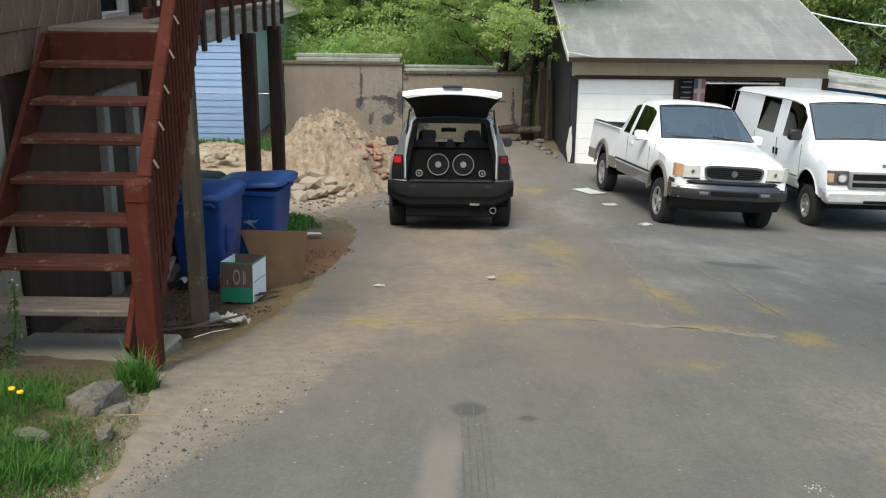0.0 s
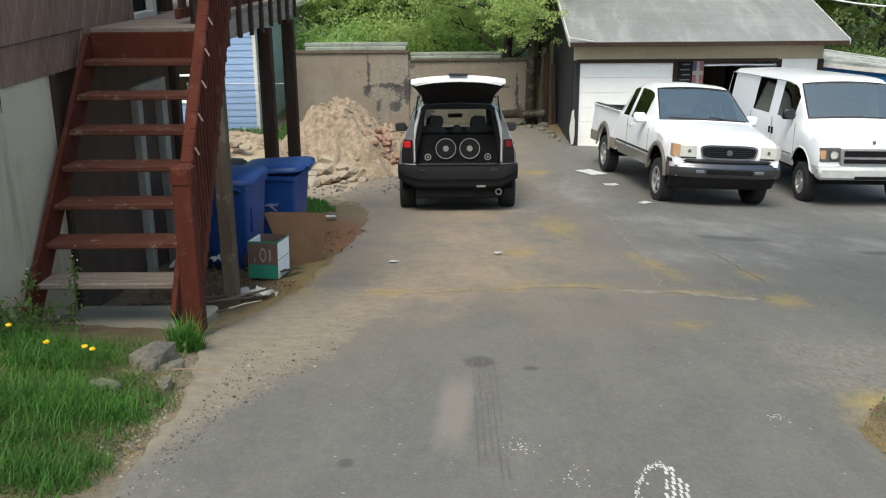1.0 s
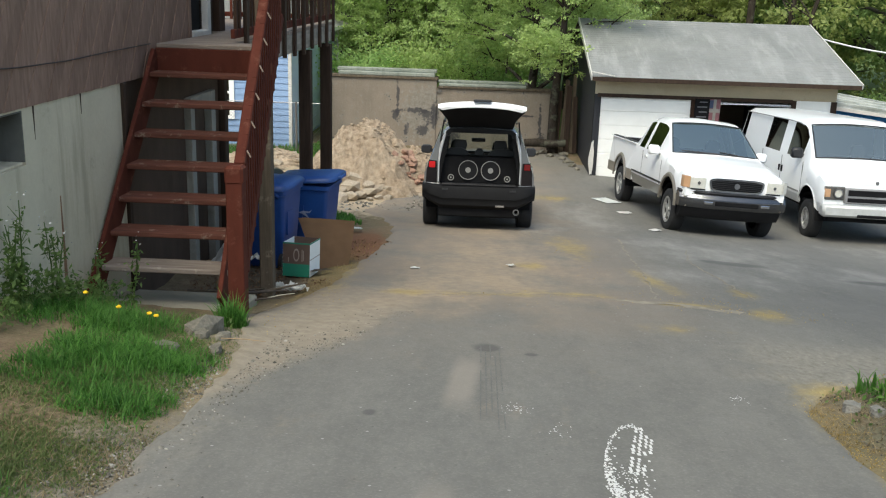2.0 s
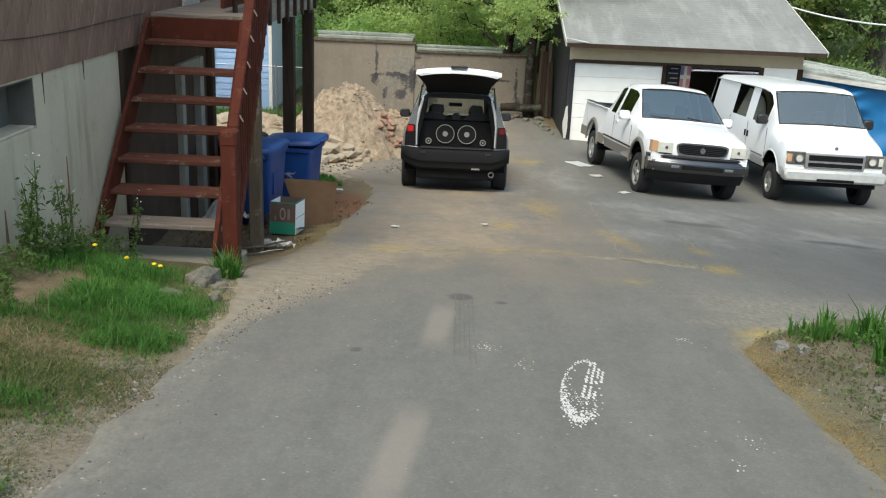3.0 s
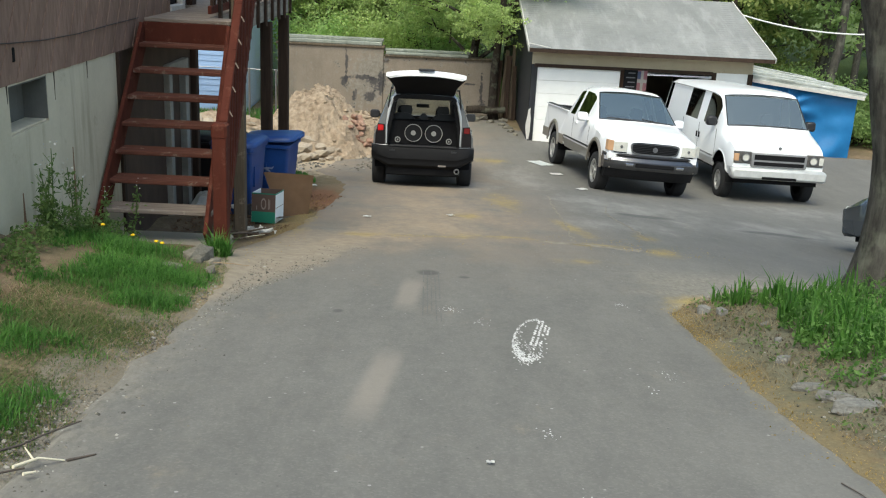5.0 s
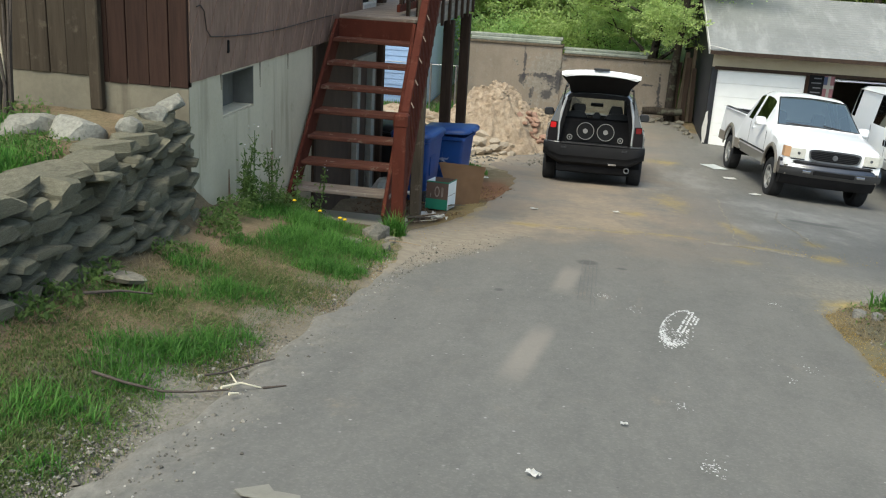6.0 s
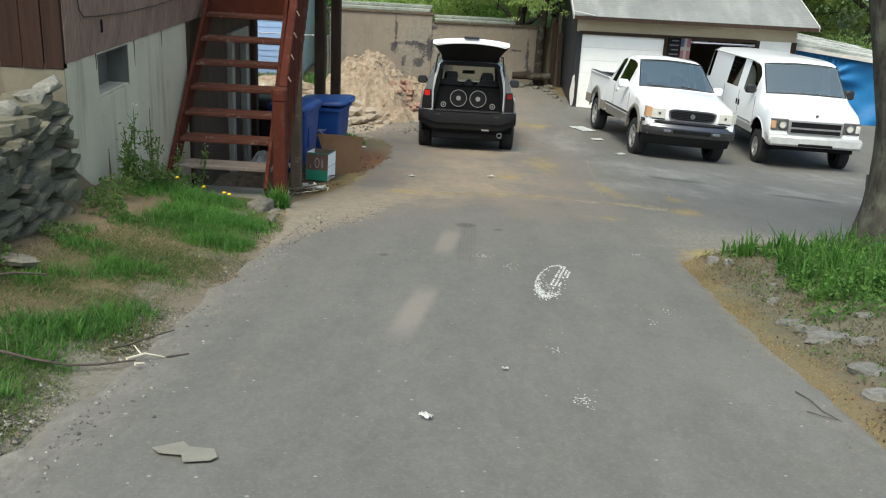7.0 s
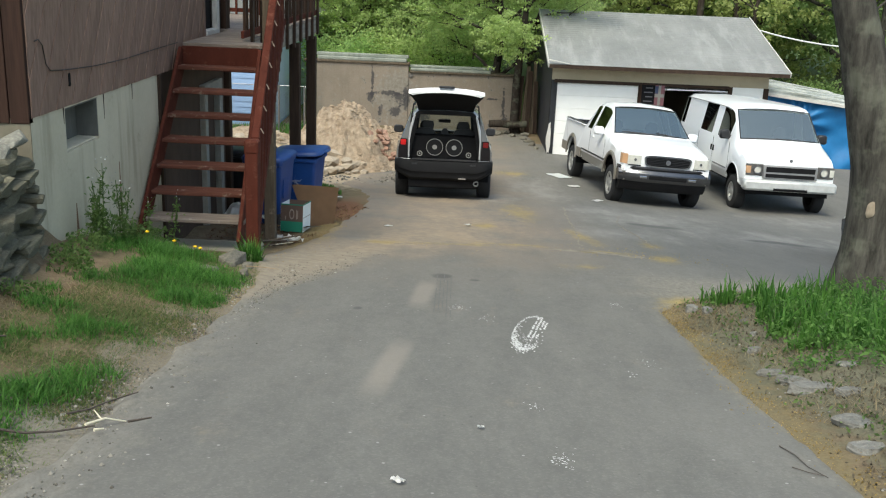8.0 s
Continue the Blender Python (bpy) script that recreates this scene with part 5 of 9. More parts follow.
# ---- trees ----
def quads_mesh(name, centres, size, material, rng, normal_up=0.0, ratio=0.62, jitter=0.35):
    """Many leaf-shaped flat pieces with a fold along the midrib."""
    n = len(centres)
    c = np.asarray(centres)
    a = rng.normal(size=(n, 3))
    a /= np.linalg.norm(a, axis=1)[:, None]
    b = rng.normal(size=(n, 3))
    b[:, 2] += normal_up
    b -= (a * b).sum(1)[:, None] * a
    b /= np.linalg.norm(b, axis=1)[:, None]
    s = size * (1 + jitter * rng.uniform(-1, 1, size=n))[:, None]
    w = np.cross(a, b)
    p0, p2 = c - a * s, c + a * s
    p1, p3 = c + w * s * ratio + b * s * 0.15, c - w * s * ratio + b * s * 0.15
    verts = np.stack([p0, p1, p2, p3], 1).reshape(-1, 3)
    me = bpy.data.meshes.new(name)
    me.vertices.add(4 * n)
    me.vertices.foreach_set("co", verts.ravel())
    me.loops.add(4 * n)
    me.loops.foreach_set("vertex_index", np.arange(4 * n))
    me.polygons.add(n)
    me.polygons.foreach_set("loop_start", np.arange(0, 4 * n, 4))
    me.polygons.foreach_set("loop_total", np.full(n, 4))
    me.update(calc_edges=True)
    me.materials.append(material)
    return me


def tree(x, y, h, spread, leaves, leaf, mat, seed, label, trunk_r=0.18, bare=0.3, clumps=34, clump_r=0.7, bark_mat=None, base_z=None, lean=(0, 0), leafy_low=0.0):
    """A tapered trunk, limbs that fork twice, and leaves in clumps along the twigs."""
    rng, nr = random.Random(seed), np.random.default_rng(seed)
    z0 = gz(x, y) - 0.1 if base_z is None else base_z
    t = thing("tree", Matrix.Translation((x, y, z0)), label, "tree", "background trees")
    bm = B()
    top = Vector((lean[0], lean[1], h * 0.86))
    pts = [Vector((0, 0, 0)).lerp(top, k / 8) + Vector((rng.uniform(-1, 1), rng.uniform(-1, 1), 0)) * 0.03 * h * (k / 8) * (k < 8) for k in range(9)]
    tube(bm, pts, [trunk_r * (1.25 if k == 0 else 1.0 - 0.1 * k) + 0.012 for k in range(9)], 9)
    tips = []
    n_limb = 17
    for k in range(n_limb):
        u = bare + (1 - bare) * (k + rng.random()) / n_limb
        i = min(int(u * 8), 7)
        p = pts[i].lerp(pts[i + 1], u * 8 - i)
        a = k * 2.4 + rng.uniform(-0.4, 0.4)
        reach = spread * (1.08 - 0.75 * abs(u - 0.45)) * rng.uniform(0.7, 1.1)
        d = Vector((cos(a), sin(a), rng.uniform(0.15, 0.75))).normalized()
        q = p + d * reach * 0.55 + Vector((0, 0, 0.1 * reach))
        e = p + d * reach
        r = trunk_r * (1 - 0.8 * u) * 0.5 + 0.01
        tube(bm, [p, p.lerp(q, 0.5) + Vector((0, 0, 0.05)), q, e], [r, r * 0.75, r * 0.5, 0.008], 6)
        tips += [e, q]
        for _ in range(3):
            s = p.lerp(e, rng.uniform(0.35, 0.9))
            dd = (d + Vector((rng.uniform(-1, 1), rng.uniform(-1, 1), rng.uniform(-0.5, 0.8))) * 0.9).normalized()
            f = s + dd * reach * rng.uniform(0.25, 0.5)
            tube(bm, [s, s.lerp(f, 0.5) + Vector((0, 0, 0.04)), f], [r * 0.45, r * 0.3, 0.005], 5)
            tips.append(f)
    part("trunk", bm, bark_mat or M_BARK, t, smooth=50)
    centres = []
    per = leaves // len(tips)
    for tip in tips:
        k = int(per * rng.uniform(0.55, 1.45))
        cr = clump_r * rng.uniform(0.65, 1.25)
        sprays = max(3, k // 26)
        mid = nr.normal(size=(sprays, 3)) * [cr * 0.52, cr * 0.52, cr * 0.36]
        v = mid[nr.integers(0, sprays, k)] + nr.normal(size=(k, 3)) * [leaf * 2.3, leaf * 2.3, leaf * 1.1]
        centres.append(v + np.array(tip))
    centres = np.concatenate(centres)
    ob = new("crown", quads_mesh("crown", centres, leaf, mat, nr, 1.1))
    ob.parent = t
    return t


# tree beside the garage, its leaves over the wall and the roof's corner
tree(1.45, 28.6, 8.5, 3.1, 80000, 0.036, M_LEAF, 21, "leafy young tree growing behind the boundary wall", 0.15, 0.16, clump_r=0.75, base_z=0.0, bark_mat=M_BARK_DARK)
tree(2.02, 27.05, 7.5, 2.0, 9000, 0.042, M_LEAF, 22, "dark trunk beside the garage with sparse leaves", 0.14, 0.5, clump_r=0.7, bark_mat=M_BARK_DARK)
k = 0
for x, y, h, sp, mat, nleaf in (
    (-7.5, 38, 11, 4.2, M_LEAF_MID, 17000), (-3.6, 36, 10, 4.0, M_LEAF, 17000), (0.0, 35, 9.5, 3.8, M_LEAF, 16000), (3.4, 38, 12, 4.5, M_LEAF_YEL, 15000),
    (-11.5, 37, 11, 4.2, M_LEAF_MID, 12000), (-5.5, 43, 14, 5.0, M_LEAF, 14000), (-0.8, 44, 15, 5.5, M_LEAF_MID, 14000), (7.5, 41, 13, 4.6, M_LEAF_YEL, 13000),
    (11.5, 38, 12, 4.4, M_LEAF_YEL, 11000), (15.5, 36, 12, 4.5, M_LEAF_SHADE, 11000), (10.0, 46, 15, 5.5, M_LEAF, 11000), (19.5, 40, 13, 5.0, M_LEAF_YEL, 10000), (14.5, 47, 15, 5.0, M_LEAF_SHADE, 10000), (24, 44, 14, 5, M_LEAF, 8000)):
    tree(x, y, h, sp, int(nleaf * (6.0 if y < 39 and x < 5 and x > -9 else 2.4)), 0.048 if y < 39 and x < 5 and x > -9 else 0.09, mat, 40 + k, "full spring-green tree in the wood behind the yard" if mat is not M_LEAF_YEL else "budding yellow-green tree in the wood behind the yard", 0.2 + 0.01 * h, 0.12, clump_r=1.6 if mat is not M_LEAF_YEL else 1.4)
    k += 1


def bare_trunk(x, y, h, r, seed, label, mat):
    """A tall straight trunk with a few bare boughs."""
    rng = random.Random(seed)
    t = thing("tree", Matrix.Translation((x, y, gz(x, y) - 0.1)), label, "tree", "background trees")
    bm = B()
    pts = [Vector((0.04 * h * noise.noise(Vector((k * 0.6, seed, 0))), 0.02 * h * noise.noise(Vector((k * 0.6, seed, 9))), h * k / 8)) for k in range(9)]
    pts[0] = Vector((0, 0, 0))
    tube(bm, pts, [r * (1.2 if k == 0 else 1.0 - 0.07 * k) for k in range(9)], 10)
    for k in range(7):
        p = pts[3 + k % 5]
        a = k * 2.4 + seed
        e = p + Vector((cos(a), 0.6 * sin(a), rng.uniform(0.4, 1.1))) * rng.uniform(1.0, 2.4)
        tube(bm, [p, p.lerp(e, 0.5) + Vector((0, 0, 0.12)), e], [r * 0.35, r * 0.22, 0.012], 6)
    part("trunk", bm, mat, t, smooth=50)


for k, (x, y, h, r) in enumerate(((13.55, 30.5, 11, 0.17), (10.35, 33.5, 11, 0.10), (10.85, 33.0, 11, 0.09), (11.6, 36.0, 12, 0.12), (9.2, 34.5, 12, 0.16), (15.4, 33.0, 12, 0.14), (12.6, 38.0, 12, 0.12))):
    bare_trunk(x, y, h, r, 70 + k, "straight grey trunk at the edge of the wood" if k in (0, 5) else "slim dark trunk in the wood behind the shed", M_BARK if k in (0, 5) else M_BARK_DARK)


def bush(x, y, r, h, mat, seed, label):
    nr = np.random.default_rng(seed)
    t = thing("bush", Matrix.Translation((x, y, gz(x, y) - 0.05)), label, "bush", "background bushes")
    bm = B()
    rng = random.Random(seed)
    cs = []
    for k in range(12):
        a = k * 2.4
        e = Vector((cos(a) * r * rng.uniform(0.3, 0.9), sin(a) * r * rng.uniform(0.3, 0.9), h * rng.uniform(0.35, 0.95)))
        tube(bm, [(0.06 * cos(a), 0.06 * sin(a), 0), e * 0.55 + Vector((0, 0, 0.1)), e], [0.03, 0.02, 0.006], 5)
        cs.append(np.array(e) + nr.normal(size=(520, 3)) * [r * 0.25, r * 0.25, h * 0.14])
    part("stems", bm, M_BARK_DARK, t)
    ob = new("leaves", quads_mesh("leaves", np.concatenate(cs), 0.052, mat, nr, 0.8))
    ob.parent = t


for k, (x, y, r, h) in enumerate(((13.4, 27.5, 1.2, 1.7), (15.6, 29.0, 1.6, 2.4), (13.0, 30.5, 1.4, 2.6), (17.5, 27.0, 1.6, 2.0), (11.8, 31.0, 1.3, 2.4), (-3.8, 30.5, 1.3, 2.3), (-1.8, 31.0, 1.4, 2.6), (0.3, 31.5, 1.4, 2.8))):
    bush(x, y, r, h * 0.62 if x > 8 else h, M_LEAF_SHADE if x > 8 else M_LEAF_MID if k % 2 else M_LEAF, 300 + k, "leafy green bush at the edge of the wood")


def woods():
    """Far woods: a deep belt of leaves and stems behind the nearer trees."""
    nr = np.random.default_rng(9)
    n = 75000
    x = nr.uniform(-60, 70, n)
    y = nr.uniform(50, 60, n)
    z = nr.uniform(0.2, 1.0, n) ** 0.7 * (9 + 5 * np.sin(x * 0.31) + 3 * np.sin(x * 0.83 + 1) + 2 * nr.uniform(-1, 1, n))
    c = np.stack([x, y, z], 1) + nr.normal(size=(n, 3)) * 0.6
    ob = new("far_woods", quads_mesh("far_woods", c, 0.24, M_LEAF_FAR, nr, 0.6))
    tagged(ob, "dense green far woods", "woods", kind="stuff")


woods()


# ---- vehicles ----
def vehicle_shell(keys, cols, arches, spans, end_caps=(True, True), edge=((0, 0.13),)):
    """Lofts a body. keys: rows of y and the section's measures; arches: (y, z, r) of wheel openings; spans: {(y0, y1): {band: key}} of faces that are not body.
    Bands: 0 sill, 1 lower side, 2 upper side, 3 side window, 4 roof edge, 5 roof or screen. Returns bmeshes by key."""
    ky = [k[0] for k in keys]
    tab = np.array([k[1:] for k in keys], float)
    ys = set(round(v, 4) for v in ky)
    for yc, zc, r in arches:
        for k in range(13):
            ys.add(round(yc + r * cos(pi * k / 12), 4))
    for a, b in spans:
        ys.add(round(a, 4))
        ys.add(round(b, 4))
    ys = sorted(v for v in ys if ky[0] <= v <= ky[-1])
    ys = [v for i, v in enumerate(ys) if i == 0 or v - ys[i - 1] > 0.004]
    rings = []
    for y in ys:
        zb, zl, zs, zr, zt, wb, wm, ws, wr = [float(np.interp(y, ky, tab[:, c])) for c in range(9)]
        arch = False
        for yc, zc, r in arches:
            if abs(y - yc) < r:
                lift = zc + sqrt(r * r - (y - yc) ** 2)
                if lift > zb:
                    zb, arch = lift, True
        zl = max(zl, zb + 0.03)
        zm = max((zl + zs) / 2 + 0.06, zl + 0.02)
        ed = float(np.interp(y, [e[0] for e in edge], [e[1] for e in edge]))
        half = [(wb if not arch else wm + 0.012, zb), (wm, zl), (wm, min(zm, zs - 0.01)), (ws, zs), (wr, zr), (wr - ed, zr + (zt - zr) * 0.72), (0.0, zt)]
        rings.append([(x, y, z) for x, z in half] + [(-x, y, z) for x, z in half[-2::-1]])
    out = {}

    def bm_for(key):
        if key not in out:
            out[key] = (bmesh.new(), {})
        return out[key]

    def vert(key, i, j):
        bm, made = bm_for(key)
        if (i, j) not in made:
            made[(i, j)] = bm.verts.new(rings[i][j])
        return made[(i, j)]

    def key_of(y, band):
        for (a, b), bands in spans.items():
            if a - 1e-3 <= y <= b + 1e-3 and band in bands:
                return bands[band]
        return "body" if band > 0 else "sill"

    for i in range(len(ys) - 1):
        ym = (ys[i] + ys[i + 1]) / 2
        for j in range(12):
            band = j if j < 6 else 11 - j
            key = key_of(ym, band)
            if band in (0, 3, 4) and key != "body":
                key += "+" if j < 6 else "-"
            bm, _ = bm_for(key)
            bm.faces.new((vert(key, i, j), vert(key, i, j + 1), vert(key, i + 1, j + 1), vert(key, i + 1, j)))
    for end, i in ((0, 0), (1, len(ys) - 1)):
        if end_caps[end]:
            bm, _ = bm_for("body")
            f = [vert("body", i, j) for j in range(1, 12)]
            bm.faces.new(f if end else f[::-1])
    res = {}
    for key, (bm, _) in out.items():
        bmesh.ops.recalc_face_normals(bm, faces=bm.faces[:])
        res[key] = bm
    return res


def thicken(bm, t):
    """Gives a sheet an inner skin at the distance t."""
    bmesh.ops.solidify(bm, geom=bm.faces[:], thickness=t)
    return bm


def wheel(parent, x, y, r, w, side, spokes=5, rim=0.62, steer=0.0):
    """A tyre with rounded shoulders, a rim with spokes and a hub. side: +1 faces +x."""
    hub = new("wheel", wheel_tyre(r, w, rim))
    hub.parent = parent
    hub.matrix_basis = pose(x, y, r, 0, 0, steer) @ pose(0, 0, 0, 0, 0, 0 if side > 0 else 180)
    hub.name = "wheel"
    bm = B()
    f = w * 0.5
    disc_ring(bm, (f - 0.055, 0, 0), "x", r * rim * 0.86, r * rim * 1.02, 0.045, 28)
    disc_ring(bm, (f - 0.07, 0, 0), "x", 0, r * 0.17, 0.05, 18)
    for k in range(spokes):
        a = 2 * pi * k / spokes
        m = Matrix.Rotation(a, 4, "X")
        box(bm, f - 0.065, f - 0.03, -r * 0.075, r * 0.075, r * 0.1, r * rim * 0.92, 0.0, m)
    part("rim", bm, M_ALLOY, hub, "alloy rim", 40)
    bm = B()
    disc_ring(bm, (f - 0.13, 0, 0), "x", 0, r * rim * 0.98, 0.02, 24)
    part("brake_disc", bm, M_DARK, hub)
    return hub


_tyres = {}


def wheel_tyre(r, w, rim):
    key = (r, w, rim)
    if key not in _tyres:
        bm = B()
        prof = [(-w * 0.48, r * rim), (-w * 0.5, r * (rim + 0.12)), (-w * 0.5, r * 0.88), (-w * 0.42, r * 0.97), (-w * 0.25, r), (w * 0.25, r), (w * 0.42, r * 0.97), (w * 0.5, r * 0.88), (w * 0.5, r * (rim + 0.12)), (w * 0.48, r * rim)]
        n = 32
        rings = [[bm.verts.new((x, q * cos(2 * pi * k / n), q * sin(2 * pi * k / n))) for x, q in prof] for k in range(n)]
        for k in range(n):
            a, b = rings[k], rings[(k + 1) % n]
            for j in range(len(prof) - 1):
                bm.faces.new((a[j], a[j + 1], b[j + 1], b[j]))
            bm.faces.new((a[-1], a[0], b[0], b[-1]))
        bmesh.ops.recalc_face_normals(bm, faces=bm.faces[:])
        _tyres[key] = mesh_of("tyre", bm, M_RUBBER, 35)
    return _tyres[key]


def seat(parent, x, y, z, facing=1, mat=None, headrest=True):
    bm = B()
    yb = y - facing * 0.20
    box(bm, x - 0.25, x + 0.25, y - 0.25, y + 0.25, z, z + 0.16, 0.04)
    prism(bm, [(x - 0.23, z + 0.12), (x + 0.23, z + 0.12), (x + 0.25, z + 0.40), (x + 0.22, z + 0.56), (x + 0.12, z + 0.62), (x - 0.12, z + 0.62), (x - 0.22, z + 0.56), (x - 0.25, z + 0.40)], "y", yb - 0.08, yb + 0.06)
    if headrest:
        prism(bm, [(x - 0.11, z + 0.60), (x + 0.11, z + 0.60), (x + 0.145, z + 0.68), (x + 0.12, z + 0.79), (x + 0.06, z + 0.83), (x - 0.06, z + 0.83), (x - 0.12, z + 0.79), (x - 0.145, z + 0.68)], "y", yb - 0.06, yb + 0.03)
    part("seat", bm, mat or M_BLACK_PLASTIC, parent, smooth=40)


def shell_parts(t, sh, names):
    """Hangs the lofted pieces under the vehicle."""
    obs = {}
    for base, (name, mat, label, thick) in names.items():
        for key in (base, base + "+", base + "-"):
            if key in sh:
                bm = sh.pop(key)
                if thick:
                    thicken(bm, thick)
                obs[key] = part(name, bm, mat, t, label, 38)
    for bm in sh.values():
        bm.free()
    return obs


def inner_wells(t, arches, w):
    for yc, zc, r in arches:
        n = 14
        for s in (1, -1):
            bm = B()
            lo, hi = s * (w - 0.42), s * (w - 0.03)
            a = [bm.verts.new((lo, yc + (r + 0.01) * cos(pi * k / n), zc + (r + 0.01) * sin(pi * k / n))) for k in range(n + 1)]
            b = [bm.verts.new((hi, yc + (r + 0.01) * cos(pi * k / n), zc + (r + 0.01) * sin(pi * k / n))) for k in range(n + 1)]
            for k in range(n):
                bm.faces.new((a[k], a[k + 1], b[k + 1], b[k]))
            bm.faces.new(a)
            part("wheel_well", bm, M_DARK, t)


def wiper(t, a, b):
    part("wiper", tube(B(), [a, b], 0.012, 6), M_BLACK_PLASTIC, t)


def mirror(t, x, y, z, s, mat, size=(0.2, 0.12, 0.2), face=None):
    bm = B()
    box(bm, min(x, x + s * size[0]), max(x, x + s * size[0]), y - size[1] / 2, y + size[1] / 2, z, z + size[2], 0.035)
    box(bm, min(x - s * 0.1, x + s * 0.03), max(x - s * 0.1, x + s * 0.03), y - 0.03, y + 0.03, z + 0.02, z + 0.09, 0.01)
    mo = part("side_mirror", bm, mat, t, smooth=40)
    part("mirror_glass", box(B(), min(x + s * 0.02, x + s * (size[0] - 0.02)), max(x + s * 0.02, x + s * (size[0] - 0.02)), y - size[1] / 2 - 0.004, y - size[1] / 2 + 0.002, z + 0.02, z + size[2] - 0.02), face or M_CHROME, mo)


def lift_body(t, up):
    """Stands the body higher on its wheels."""
    for o in t.children:
        if not o.name.startswith("wheel") or o.name.startswith("wheel_flare"):
            o.location.z += up


M_BUMPER_CHROME = plain("dark_chrome", (0.13, 0.133, 0.14), 0.22, 0.9, 0.15, 4)


def screen_seal(t, top, low, z_top, z_low):
    """The black rubber round a windscreen: its corners and the heights of its middle."""
    n = 10
    (tx, ty, tz), (lx, ly, lz) = top, low
    up = [(tx * (1 - 2 * k / n), ty, tz + (z_top - tz) * (1 - (1 - 2 * k / n) ** 2)) for k in range(n + 1)]
    dn = [(lx * (1 - 2 * k / n), ly, lz + (z_low - lz) * (1 - (1 - 2 * k / n) ** 2)) for k in range(n + 1)]
    part("windscreen_seal", tube(B(), dn[:1] + up + dn[::-1], 0.013, 6), M_BLACK_PLASTIC, t, "black windscreen seal", 50)


def build_pickup():
    _, m = ground_tilt(4.11, 18.70, 186.0, 3.53, 1.7)
    t = thing("pickup_truck", m @ Matrix.Diagonal((0.965, 1, 1, 1)), "white extended-cab pickup truck with pewter lower body", "truck")
    ya, yr = 1.765, -1.765
    arches = [(ya, 0.40, 0.46), (yr, 0.40, 0.46)]
    #        y      zb    zl    zs    zr    zt    wb    wm    ws    wr
    keys = [(-0.82, 0.42, 0.62, 1.18, 1.22, 1.26, 0.93, 0.985, 0.94, 0.90),
            (-0.70, 0.42, 0.62, 1.18, 1.58, 1.72, 0.93, 0.985, 0.94, 0.74),
            (-0.60, 0.42, 0.62, 1.18, 1.67, 1.80, 0.93, 0.985, 0.94, 0.72),
            (-0.30, 0.42, 0.62, 1.18, 1.71, 1.845, 0.93, 0.985, 0.94, 0.73),
            (0.10, 0.42, 0.62, 1.17, 1.72, 1.86, 0.93, 0.985, 0.94, 0.74),
            (0.44, 0.42, 0.62, 1.17, 1.705, 1.84, 0.93, 0.985, 0.94, 0.74),
            (0.62, 0.42, 0.62, 1.17, 1.66, 1.785, 0.93, 0.985, 0.94, 0.74),
            (0.98, 0.42, 0.62, 1.17, 1.44, 1.53, 0.93, 0.985, 0.94, 0.82),
            (1.36, 0.42, 0.62, 1.16, 1.195, 1.245, 0.93, 0.985, 0.94, 0.89),
            (1.70, 0.42, 0.62, 1.11, 1.16, 1.215, 0.93, 0.985, 0.935, 0.87),
            (2.05, 0.42, 0.62, 1.06, 1.105, 1.165, 0.93, 0.982, 0.925, 0.85),
            (2.28, 0.42, 0.62, 1.015, 1.055, 1.115, 0.925, 0.97, 0.91, 0.82),
            (2.40, 0.42, 0.62, 0.985, 1.015, 1.07, 0.915, 0.955, 0.89, 0.79),
            (2.48, 0.43, 0.62, 0.955, 0.98, 1.025, 0.90, 0.935, 0.865, 0.75),
            (2.54, 0.44, 0.62, 0.925, 0.945, 0.97, 0.88, 0.91, 0.83, 0.70)]
    spans = {(-0.58, -0.22): {3: "glass_rear_side"}, (-0.06, 0.70): {3: "glass_side"}, (0.62, 1.32): {5: "glass_front", 4: "pillar"}, }
    sh = vehicle_shell(keys, None, arches, spans, edge=((0.3, 0.13), (0.6, 0.05), (1.34, 0.05), (1.7, 0.13)))
    shell_parts(t, sh, {"body": ("cab_body", M_WHITE_CAR, "white cab and bonnet", 0.02), "sill": ("lower_body", M_TAN_CAR, "pewter lower body", 0.02), "pillar": ("windscreen_pillar", M_WHITE_CAR, "", 0.02),
                        "glass_front": ("windscreen", M_GLASS, "windscreen", 0), "glass_side": ("door_window", M_GLASS_DARK, "dark door windows", 0), "glass_rear_side": ("quarter_window", M_GLASS_DARK, "dark quarter windows", 0)})
    # bed
    bed = B()
    y0, y1 = -2.84, -0.84
    n_arch = 12
    for s in (1, -1):
        outer = [(y0, 0.50)]
        outer += [(yr - 0.46, 0.50)] + [(yr - 0.46 * cos(pi * k / n_arch), 0.40 + 0.46 * sin(pi * k / n_arch)) for k in range(1, n_arch)] + [(yr + 0.46, 0.46)]
        outer += [(y1, 0.46), (y1, 1.20), (y0, 1.215)]
        outer = [p if p[1] >= 0.5 or abs(p[0] - yr) > 0.47 else (p[0], max(p[1], 0.45)) for p in outer]
        n0 = len(bed.verts)
        prism(bed, outer, "x", s * 0.985, s * 0.93)
        bed.verts.ensure_lookup_table()
        for v in bed.verts[n0:]:
            v.co.x -= s * 0.06 * max(0.0, v.co.z - 0.62) / 0.66
        box(bed, min(s * 0.927, s * 0.84), max(s * 0.927, s * 0.84), y0, y1, 1.202, 1.222, 0.008)
    box(bed, -0.93, 0.93, y0, y0 + 0.05, 0.5, 1.21)
    box(bed, -0.93, 0.93, y1 - 0.05, y1, 0.6, 1.20)
    bedo = part("bed", bed, M_WHITE_CAR, t, "white truck bed")
